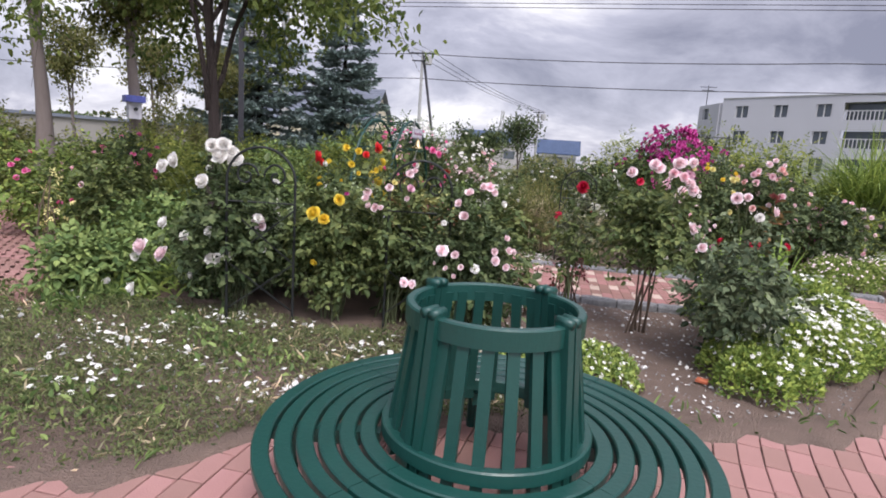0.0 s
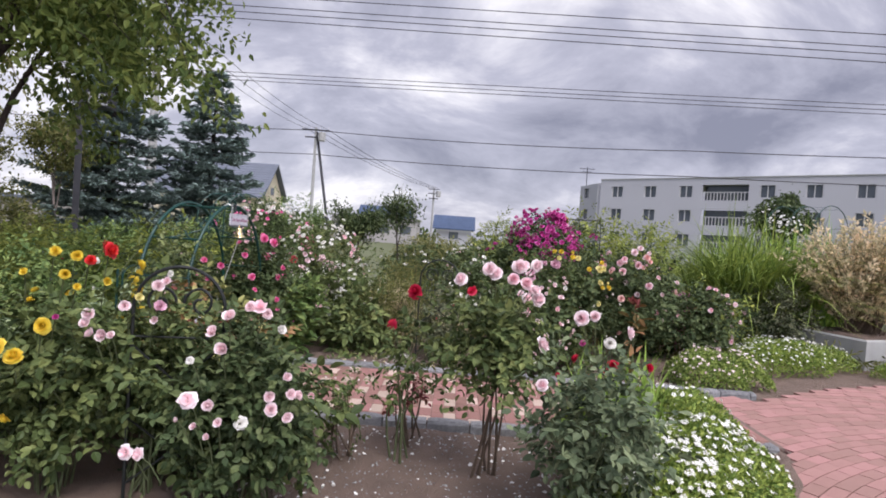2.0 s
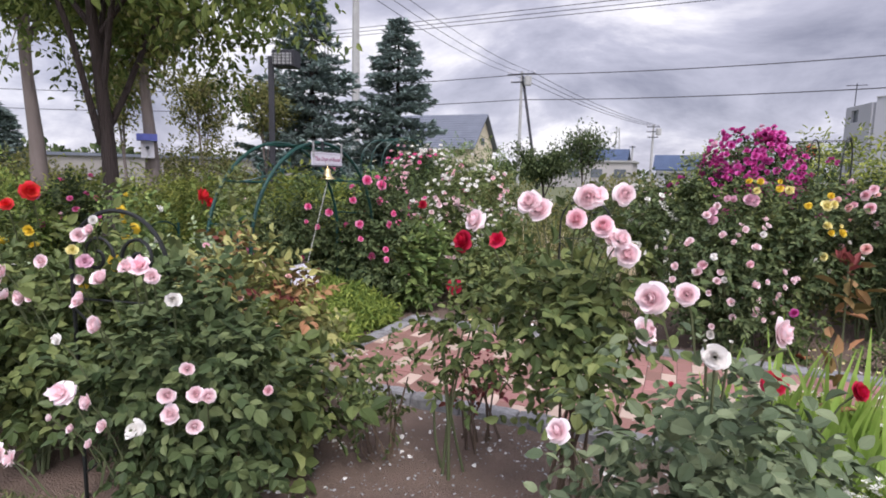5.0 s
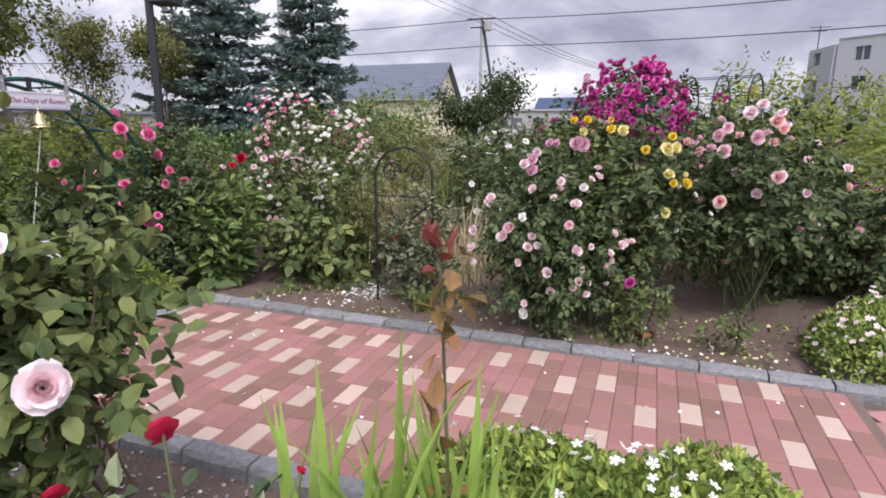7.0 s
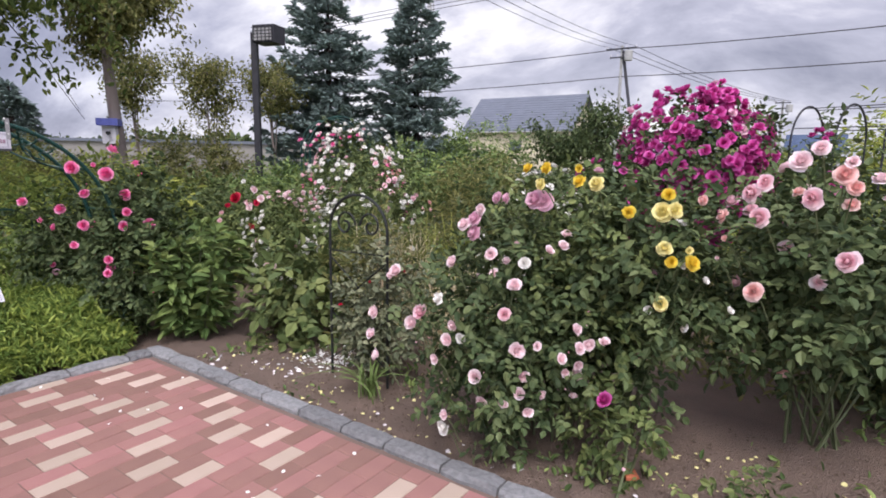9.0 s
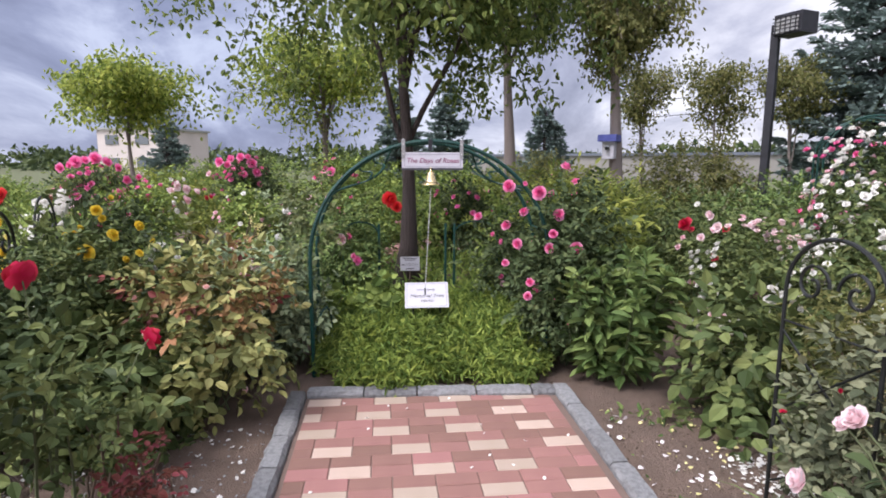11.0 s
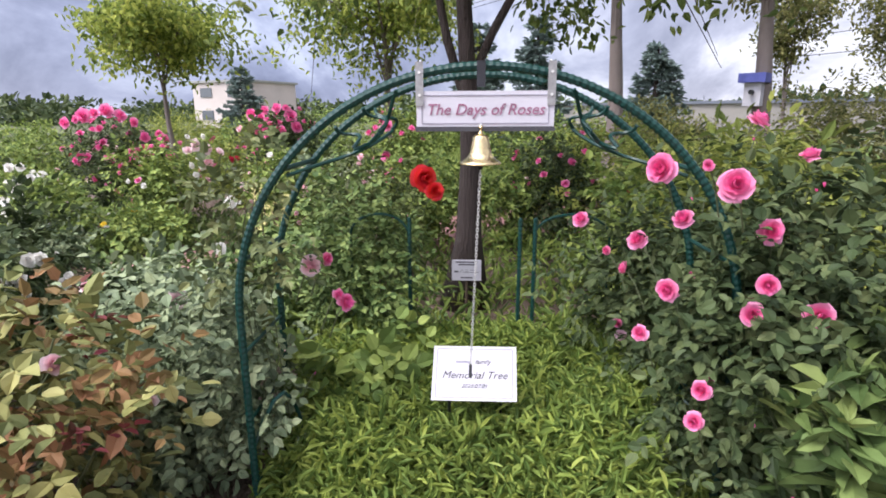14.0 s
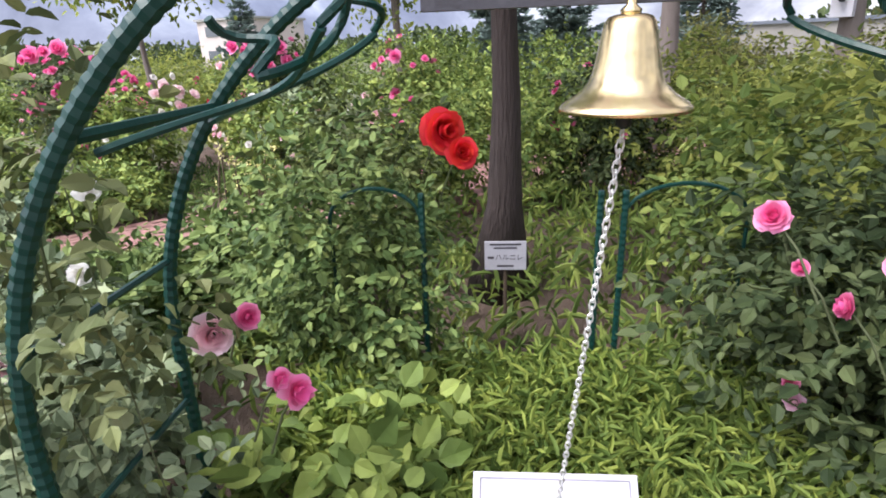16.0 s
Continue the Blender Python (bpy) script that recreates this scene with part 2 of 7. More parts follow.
M_FRAME = material("window_frame", (0.50, 0.50, 0.50), 0.5)
M_WIRE = material("cable", (0.05, 0.05, 0.055), 0.7)
M_LAMP = material("dark_lamp_metal", (0.035, 0.035, 0.042), 0.5, metal=0.2)
M_LAMP_GLASS = material("lamp_glass", (0.45, 0.45, 0.45), 0.2, spread=0.1)
M_TERRACOTTA = material("broken_tile", (0.48, 0.14, 0.07), 0.85)
M_CAP_RED = material("red_enamel", (0.55, 0.03, 0.03), 0.4)
M_BLUE = material("blue_paint", (0.10, 0.12, 0.40), 0.5)

PETALS = {
    "pink": petalmat("pale_pink_petal", (0.93, 0.60, 0.66), dark=(0.95, 0.80, 0.83)),
    "blush": petalmat("blush_petal", (0.94, 0.72, 0.75), dark=(0.95, 0.88, 0.89)),
    "salmon": petalmat("warm_pink_petal", (0.92, 0.57, 0.54), dark=(0.93, 0.72, 0.67)),
    "hot": petalmat("hot_pink_petal", (0.88, 0.15, 0.41), dark=(0.93, 0.41, 0.61)),
    "magenta": petalmat("magenta_petal", (0.56, 0.05, 0.28), dark=(0.72, 0.18, 0.50)),
    "red": petalmat("scarlet_petal", (0.78, 0.03, 0.035)),
    "crimson": petalmat("crimson_petal", (0.55, 0.008, 0.05)),
    "yellow": petalmat("yellow_petal", (0.87, 0.67, 0.07)),
    "lemon": petalmat("lemon_petal", (0.88, 0.80, 0.36)),
    "white": petalmat("white_petal", (0.90, 0.88, 0.84)),
    "mauve": petalmat("mauve_petal", (0.82, 0.52, 0.63)),
}


# ---- builders ----
def np_mesh(name, V, F, mat, smooth=False):
    V, F = np.asarray(V, np.float32), np.asarray(F, np.int32)
    me = bpy.data.meshes.new(name)
    k = F.shape[1]
    me.vertices.add(len(V))
    me.vertices.foreach_set("co", V.ravel())
    me.loops.add(F.size)
    me.loops.foreach_set("vertex_index", F.ravel())
    me.polygons.add(len(F))
    me.polygons.foreach_set("loop_start", np.arange(len(F), dtype=np.int32) * k)
    me.polygons.foreach_set("loop_total", np.full(len(F), k, np.int32))
    me.polygons.foreach_set("use_smooth", np.full(len(F), smooth, bool))
    me.update(calc_edges=True)
    me.materials.append(mat)
    return me


def joined(*pieces):
    V, F, o = [], [], 0
    for v, f in pieces:
        V.append(v), F.append(np.asarray(f) + o)
        o += len(v)
    return np.concatenate(V), np.concatenate(F)


def unit(v):
    return v / np.maximum(np.linalg.norm(v, axis=-1, keepdims=True), 1e-9)


LEAF = np.array([(0, 0, 0), (-.5, .3, .10), (-.40, .68, .09), (0, 1, -.06), (.40, .68, .09), (.5, .3, .10)])
LEAF_Q = np.array([(0, 5, 4, 3), (0, 3, 2, 1)])


FINE = np.array([(0, 0, 0), (0, .45, -.03), (0, 1, -.10), (-.40, .16, .05), (-.52, .48, .11), (-.30, .80, .05), (.40, .16, .05), (.52, .48, .11), (.30, .80, .05)])
FINE_Q = np.array([(0, 1, 4, 3), (1, 2, 5, 4), (0, 6, 7, 1), (1, 7, 8, 2)])


def leaf_cloud(P, D, L, W, facing=None, rng=R, fine=False):
    """Folded pointed leaves: base P, way to the tip D, length L, width W over length."""
    n = len(P)
    D = unit(D)
    up = np.array([0, 0, 1.0]) if facing is None else facing
    N = unit(up + rng.normal(0, 0.45, (n, 3)))
    X = unit(np.cross(D, N))
    Z = np.cross(X, D)
    L = np.broadcast_to(np.asarray(L, float), (n,))[:, None, None]
    T, Q = (FINE, FINE_Q) if fine else (LEAF, LEAF_Q)
    bend = rng.uniform(.3, 1.8, (n, 1, 1)) if fine else 1.0
    V = P[:, None] + L * (X[:, None] * (T[None, :, :1] * W) + D[:, None] * T[None, :, 1:2] + Z[:, None] * (T[None, :, 2:] * bend))
    F = Q[None] + len(T) * np.arange(n)[:, None, None]
    return V.reshape(-1, 3), F.reshape(-1, 4)


def tube(points, radii, sides=6):
    P = np.asarray(points, float)
    n = len(P)
    T = unit(np.gradient(P, axis=0))
    ref = np.where(np.abs(T[:, 2:]) > 0.9, np.array([[1.0, 0, 0]]), np.array([[0, 0, 1.0]]))
    ref = np.repeat(ref[:1], n, 0)
    X = unit(np.cross(T, ref))
    Y = np.cross(T, X)
    a = np.linspace(0, 2 * np.pi, sides, endpoint=False)
    rr = np.broadcast_to(np.asarray(radii, float), (n,))[:, None, None]
    V = P[:, None] + rr * (np.cos(a)[None, :, None] * X[:, None] + np.sin(a)[None, :, None] * Y[:, None])
    i, j = np.meshgrid(np.arange(n - 1), np.arange(sides), indexing="ij")
    q = np.stack([i * sides + j, i * sides + (j + 1) % sides, (i + 1) * sides + (j + 1) % sides, (i + 1) * sides + j], -1).reshape(-1, 4)
    V = V.reshape(-1, 3)
    caps = []
    if sides % 2 == 0:
        for base, flip in ((0, True), ((n - 1) * sides, False)):
            for k in range(sides // 2 - 1):
                c = [base + k, base + k + 1, base + sides - 2 - k, base + sides - 1 - k]
                caps.append(c[::-1] if flip else c)
    return V, np.concatenate([q, np.array(caps, int)]) if caps else q


def box(cx, cy, cz, sx, sy, sz, rot=0.0, bevel=0.0):
    """A box by its centre and full sizes, its top edges eased when bevel is given."""
    h = np.array([sx, sy, sz]) / 2
    if bevel:
        lv = [(-h[2], 0), (h[2] - bevel, 0), (h[2], bevel)]
    else:
        lv = [(-h[2], 0), (h[2], 0)]
    V = []
    for z, b in lv:
        for x, y in ((-1, -1), (1, -1), (1, 1), (-1, 1)):
            V.append((x * (h[0] - b), y * (h[1] - b), z))
    F = [(3, 2, 1, 0)]
    for k in range(len(lv) - 1):
        for i in range(4):
            F.append((4 * k + i, 4 * k + (i + 1) % 4, 4 * k + 4 + (i + 1) % 4, 4 * k + 4 + i))
    t = 4 * (len(lv) - 1)
    F.append((t, t + 1, t + 2, t + 3))
    V = np.array(V)
    c, s = math.cos(rot), math.sin(rot)
    V = np.column_stack([V[:, 0] * c - V[:, 1] * s + cx, V[:, 0] * s + V[:, 1] * c + cy, V[:, 2] + cz])
    return V, np.array(F)


def lathe(profile, sides=24, centre=(0, 0, 0)):
    pr = np.array(profile, float)
    a = np.linspace(0, 2 * np.pi, sides, endpoint=False)
    V = np.stack([pr[:, :1] * np.cos(a), pr[:, :1] * np.sin(a), np.repeat(pr[:, 1:], sides, 1)], -1).reshape(-1, 3) + np.array(centre)
    i, j = np.meshgrid(np.arange(len(pr) - 1), np.arange(sides), indexing="ij")
    return V, np.stack([i * sides + j, i * sides + (j + 1) % sides, (i + 1) * sides + (j + 1) % sides, (i + 1) * sides + j], -1).reshape(-1, 4)


def thing(name, at, label, category, group=""):
    ob = new(name)
    ob.empty_display_size = 0.1
    ob.matrix_world = pose(*at)
    return tagged(ob, label, category, group)


def part(name, vf, mat, parent, label="", smooth=False, kind=""):
    """One mesh under a thing; vf is in the world's metres."""
    V, F = vf
    top = parent
    off = np.zeros(3)
    while top is not None:
        off += np.array(top.matrix_basis.translation)
        top = top.parent
    ob = new(name, np_mesh(name, np.asarray(V) - off, F, mat, smooth))
    ob.parent = parent
    return tagged(ob, label, kind=kind)


def solid(name, vf, mat, label="", category="", kind="", smooth=False, group=""):
    return tagged(new(name, np_mesh(name, vf[0], vf[1], mat, smooth)), label, category, group, kind)


# roses: petals set on a spiral, the outer ones large, reflexed and wavy, the inner ones furled
def bloom_shape(count, wide, tight, width, curl, seed, wave=0.06, nu=4, nv=5):
    """count petals from the outside in; wide and tight: how far the outermost and innermost lean from the axis, in degrees."""
    rng = np.random.default_rng(seed)
    V, F = [], []
    for k in range(count):
        s = k / max(1, count - 1)
        az = k * 2.39996 + rng.uniform(-.25, .25)
        lean = radians(wide + (tight - wide) * s ** .85 + rng.normal(0, 5))
        length = (1.05 - .20 * s) * rng.uniform(.88, 1.08)
        half = width * (1 - .52 * s) * rng.uniform(.9, 1.12)
        roll_ = curl * (1 - s) ** 1.3 * rng.uniform(.5, 1.5)
        w1, w2, ph = rng.normal(0, wave), rng.normal(0, wave), rng.uniform(0, 6.28)
        notch = rng.uniform(.0, .10)
        o, r, z, last = len(V), .03, 0.0, 0.0
        for i in range(nv):
            v = i / (nv - 1)
            a = lean + radians(34) * (1 - v) - radians(20) * v + roll_ * max(0.0, (v - .62) / .38) ** 1.5
            r += (v - last) * length * math.sin(a)
            z += (v - last) * length * math.cos(a)
            last = v
            across = half * math.sin(math.pi * (.10 + .58 * v)) ** .75
            for j in range(nu):
                u = 2 * j / (nu - 1) - 1
                rim = v * v * (w1 * math.sin(3.1 * u + ph) + w2 * math.cos(5.3 * u + ph))
                tip = notch * v ** 4 * (u * u - .4)
                turn = az + u * across / max(r, .34)
                rr = r * (1 - .06 * u * u) + rim * .8 * math.sin(lean)
                zz = z - tip - .10 * u * u * v * (1 - s) * math.sin(lean) + rim
                V.append((rr * math.cos(turn), rr * math.sin(turn), zz - .40))
        for i in range(nv - 1):
            for j in range(nu - 1):
                q = o + nu * i + j
                F.append((q, q + 1, q + nu + 1, q + nu))
    return np.array(V), np.array(F)


FULL = [bloom_shape(25, 80, 5, 1.0, .45, 3 + i, .055, 5, 5) for i in range(4)]
CUP = [bloom_shape(15, 60, 4, 1.0, .25, 13 + i, .035, 4, 4) for i in range(3)]
OPEN = [bloom_shape(12, 86, 20, .95, .6, 23 + i, .08) for i in range(3)]
BUD = [bloom_shape(6, 20, 3, .46, .2, 33)]
FAR = [bloom_shape(11, 68, 8, 1.0, .45, 43 + i, .05, 3, 4) for i in range(3)]
SHAPES = {"full": FULL, "cup": CUP, "open": OPEN, "bud": BUD, "far": FAR}
BLOOM_MESH = {(s, i, c): np_mesh("bloom", v, f, PETALS[c], True) for s, vs in SHAPES.items() for i, (v, f) in enumerate(vs) for c in PETALS}
random.seed(5)


def bloom(parent, at, size, colour, shape="full", outward=(0, 0, 1)):
    where = parent.matrix_basis.translation
    if shape != "bud" and (where.y > 9.2 or where.x < -2.4):
        shape = "far"
    i = random.randrange(len(SHAPES[shape]))
    ob = new("bloom", BLOOM_MESH[(shape, i, colour)])
    ob.parent = parent
    q = Vector(outward).to_track_quat("Z", "Y").to_matrix().to_4x4()
    s = size * random.uniform(0.66, 0.92)
    loc = Vector(at) - parent.matrix_basis.translation
    ob.matrix_basis = Matrix.Translation(loc) @ q @ pose(0, 0, 0, 0, 0, random.uniform(0, 360)) @ Matrix.Diagonal((s, s, s, 1))
    return ob


def bush_foliage(c, r, z0, z1, n, leaf, seed, squash=1.0, lean=0.25, ratio=0.62, lumps=13, fine=False):
    """Shoots on an uneven mound round c, each with several compound leaves of five leaflets."""
    rng = np.random.default_rng(seed)
    n, leaf = int(n * 1.18), leaf * .96
    shoots = max(3, n // 25)
    d = unit(rng.normal(0, 1, (shoots, 3)))
    rad = rng.uniform(0.10, 1.0, shoots) ** 0.5
    lump_dir = unit(rng.normal(0, 1, (lumps, 3)))
    bulge = 0.63 + 0.54 * np.max(np.clip(d @ lump_dir.T, 0, 1) ** 5, axis=1)
    stray = rng.random(shoots) < 0.10
    bulge = np.where(stray & (d[:, 2] > 0.1), bulge * rng.uniform(1.0, 1.28, shoots), bulge)
    h = (z1 - z0) / 2
    C = np.array([c[0], c[1], z0 + h]) + d * (rad * bulge)[:, None] * np.array([r, r * squash, h])
    C[:, 2] = np.maximum(C[:, 2], 0.03)
    # compound leaves round each shoot
    m = shoots * 5
    out = np.repeat(d, 5, 0)
    B = np.repeat(C, 5, 0) + rng.normal(0, leaf * 1.15, (m, 3))
    A = unit(out * .7 + rng.normal(0, .62, (m, 3)) + np.array([0, 0, .12 - lean]))
    N = unit(out * .55 + np.array([0, 0, .8]) + rng.normal(0, .38, (m, 3)))
    S = unit(np.cross(A, N))
    reach = leaf * rng.uniform(1.5, 2.3, m)
    tone = leaf * rng.uniform(.72, 1.18, m)
    P, D, L = [], [], []
    for along, side, big in ((.30, -1, .78), (.34, 1, .80), (.68, -1, .95), (.72, 1, .97), (1.0, 0, 1.12)):
        P.append(B + A * (reach * along)[:, None])
        D.append(A * (1.0 if side == 0 else .48) + S * side * .88 + rng.normal(0, .16, (m, 3)) + np.array([0, 0, -.10]))
        L.append(tone * big * rng.uniform(.85, 1.12, m))
    P = np.concatenate(P)
    P[:, 2] = np.maximum(P[:, 2], 0.02)
    return leaf_cloud(P, np.concatenate(D), np.concatenate(L), ratio, np.tile(N, (5, 1)) * 1.9, rng, fine), np.repeat(C, 3, 0)


def canes(base, C, count, seed, thick=0.008, spreadr=0.06):
    rng = np.random.default_rng(seed)
    out = []
    for k in rng.choice(len(C), count, replace=False):
        a = np.array([base[0] + rng.normal(0, spreadr), base[1] + rng.normal(0, spreadr), 0.0])
        b = C[k]
        mid = (a + b) / 2 + rng.normal(0, 0.05, 3) + np.array([0, 0, 0.08])
        t = np.linspace(0, 1, 6)[:, None]
        pts = (1 - t) ** 2 * a + 2 * t * (1 - t) * mid + t * t * b
        out.append(tube(pts, np.linspace(thick, thick * 0.4, 6), 4))
    return out


def rose_bush(x, y, r, z0, z1, label, blooms=(), random_blooms=(), leaf=0.05, n=4200, mat=None, seed=1, squash=1.0, name="rose_bush", category="rose bush", stems=14, group="", ratio=0.62, stem_mat=None, thick=0.008, fine=None):
    """blooms: (x, y, z, radius, colour, shape); random_blooms: (count, radius, colour, shape) on the outside of the mound."""
    rng = np.random.default_rng(seed + 1000)
    ob = thing(name, (x, y, 0), label, category, group)
    vf, C = bush_foliage((x, y), r, z0, z1, n, leaf, seed, squash=squash, ratio=ratio, fine=(seed < 160 and y < 8.2 and x > -1.2) if fine is None else fine)
    part("foliage", vf, mat or M_LEAF, ob)
    for cane in canes((x, y), C, stems, seed, thick):
        part("cane", cane, stem_mat or M_STEM, ob)
    h = (z1 - z0) / 2
    for bx, by, bz, br, col, shp in blooms:
        o = Vector((bx - x, by - y, 0.0))
        o = o.normalized() * 0.8 + Vector((random.uniform(-.35, .35), random.uniform(-.35, .35), random.uniform(.05, .5)))
        if bx < 0 and by > 5:
            o.x += .7  # turned to the open path
        bloom(ob, (bx, by, bz), br, col, shp, o)
        top = np.array((bx, by, bz)) - .2 * br * np.array(o)
        foot = top + np.array((max(-.07, min(.07, (x - bx) * .35)), max(-.07, min(.07, (y - by) * .35)), -.15))
        part("stalk", tube([top, (top + foot) / 2 + np.array((0, 0, .02)), foot], .0028, 4), M_STEM, ob)
    for count, br, col, shp, *bunch in random_blooms:
        for k in range(count):
            if not bunch or k % bunch[0] == 0:
                d0 = unit(rng.normal(0, 1, 3) + np.array([0.3, -0.5, 0.42]))
                far = rng.uniform(0.82, 1.15)
            d = unit(d0 + (rng.normal(0, .13, 3) if bunch else 0))
            p = np.array([x, y, z0 + h]) + d * np.array([r, r * squash, h]) * (far + (rng.normal(0, .05) if bunch else 0))
            bloom(ob, p, br, col, shp, d + rng.normal(0, .25, 3) + np.array([0, 0, .25]))
    return ob

# ---- ground, beds and paving ----
def bed_edge(x):
    return np.interp(x, EDGE[0], EDGE[1])


EDGE = ([-8, -.7, -.27, -.05, .9, 2.1, 2.9, 3.4, 3.9, 4.25, 4.3, 4.9, 6, 9, 14], [0, 2.12, 2.35, 2.70, 3.2, 3.46, 3.73, 4.45, 5.3, 5.94, 7.5, 7.45, 8.2, 9.3, 10])
PATH_X0, PATH_X1, PATH_Y0, PATH_Y1 = 0.02, 4.3, 5.98, 7.54


def sheet(x0, x1, y0, y1, step, height, mask=None):
    xs, ys = np.arange(x0, x1 + step / 2, step), np.arange(y0, y1 + step / 2, step)
    gx, gy = np.meshgrid(xs, ys, indexing="ij")
    V = np.stack([gx, gy, height(gx, gy)], -1).reshape(-1, 3)
    i, j = np.meshgrid(np.arange(len(xs) - 1), np.arange(len(ys) - 1), indexing="ij")
    F = np.stack([i * len(ys) + j, (i + 1) * len(ys) + j, (i + 1) * len(ys) + j + 1, i * len(ys) + j + 1], -1).reshape(-1, 4)
    if mask is not None:
        F = F[mask(V[F].mean(1))]
    return V, F


def soil_height(x, y):
    return 0.006 + 0.008 * (np.sin(x * 5.1 + 1.7 * np.sin(y * 3.3)) + np.sin(y * 6.7 + 1.3 * np.sin(x * 4.1))) / 2 + 0.006 * np.sin(x * 17 + y * 13) * np.sin(y * 21 - x * 9)


g = 450.0
solid("ground", (np.array([(-g, -g, -.02), (g, -g, -.02), (g, g, -.02), (-g, g, -.02)]), np.array([(0, 1, 2, 3)])), M_GROUND, "rough grassy ground reaching to the horizon", "ground", "structure")
solid("bed_soil", sheet(-9, 9, 2, 14, 0.07, soil_height), M_SOIL, "bare brown garden soil of the rose beds", "soil", "structure", smooth=True)

path = solid("path", box((PATH_X0 + PATH_X1) / 2, (PATH_Y0 + PATH_Y1) / 2, 0.018, PATH_X1 - PATH_X0, PATH_Y1 - PATH_Y0, 0.04), M_JOINT, "straight garden path of red and cream pavers", "path", "structure")

# the round plaza: rings of red pavers
PC = (6.8, 2.2)
V, F = [], []
rng = np.random.default_rng(11)
cube_v, cube_f = box(0, 0, 0, 1, 1, 1, 0, 0)
near_pavers = []
for k in range(5, 86):
    rad = 0.105 * k
    count = int(2 * np.pi * rad / 0.207)
    a = (np.arange(count) + 0.5 * (k % 2) + rng.uniform(-.04, .04)) * 2 * np.pi / count
    px, py = PC[0] + rad * np.cos(a), PC[1] + rad * np.sin(a)
    keep = (py < bed_edge(px) - 0.04) & (px < 10.5) & (py > -2.2) & (px > -2.4)
    for x, y, an in zip(px[keep], py[keep], a[keep]):
        if -.7 < x < 3.4 and 2.0 < y < 3.8:
            near_pavers.append((x, y, an))
            continue
        v = cube_v * np.array([0.0985, 0.2, 0.06])
        c, s = math.cos(an), math.sin(an)
        v = np.column_stack([v[:, 0] * c - v[:, 1] * s + x, v[:, 0] * s + v[:, 1] * c + y, v[:, 2] + 0.006 + rng.uniform(-.002, .002)])
        F.append(cube_f[1:] + 8 * len(V))
        V.append(v)
plaza = solid("plaza", sheet(-9, 14, -6, 10, 0.1, lambda x, y: 0.024 + 0 * x, lambda c: c[:, 1] < bed_edge(c[:, 0]) - 0.1), M_JOINT, "round plaza of curved courses of red brick pavers", "pavement", "structure")
part("paver", (np.concatenate(V), np.concatenate(F)), M_PLAZA, plaza, "red brick pavers in curved courses", kind="stuff")


PLAZA_PIECE = np_mesh("paver", *box(0, 0, 0, .0985, .2, .06, 0, .003), M_PLAZA_PIECE)
for x, y, an in near_pavers:
    o = new("paver", PLAZA_PIECE)
    o.parent = plaza
    o.matrix_basis = pose(x, y, .006 + rng.uniform(-.002, .002), rng.normal(0, .3), rng.normal(0, .3), math.degrees(an))

# earth washed over the ragged edge of the paving
xs = np.arange(-2.2, 4.26, .06)
rows = []
for x in xs:
    e = float(bed_edge(x))
    j = .05 * math.sin(x * 9.1) + .035 * math.sin(x * 23.0)
    rows += [(x, e + .16, .02), (x, e + .02, .043), (x, e - .13 + j, .0425), (x, e - .17 + j, .03)]
V = np.array(rows)
F = np.array([(4 * i + k, 4 * i + k + 1, 4 * i + k + 5, 4 * i + k + 4) for i in range(len(xs) - 1) for k in range(3)])
solid("soil_margin", (V, F), M_SOIL, "brown earth washed over the edge of the brick plaza", "soil", "structure", smooth=True)

# a second path far to the west
V, F = [], []
for k in range(75):
    for j in range(9):
        s, o = k * 0.105, (j - 4) * 0.207 + 0.1 * (k % 2)
        x, y = -3.2 - s * 0.62 - o * 0.75 * .9, 3.5 + s * 0.78 - o * 0.62 * .9
        v, f = box(x, y, 0.02, 0.2, 0.1, 0.04, -0.7)
        F.append(f + 8 * len(V))
        V.append(v)
solid("west_path", (np.concatenate(V), np.concatenate(F)), M_PLAZA, "distant path of pinkish red brick pavers", "path", "structure")


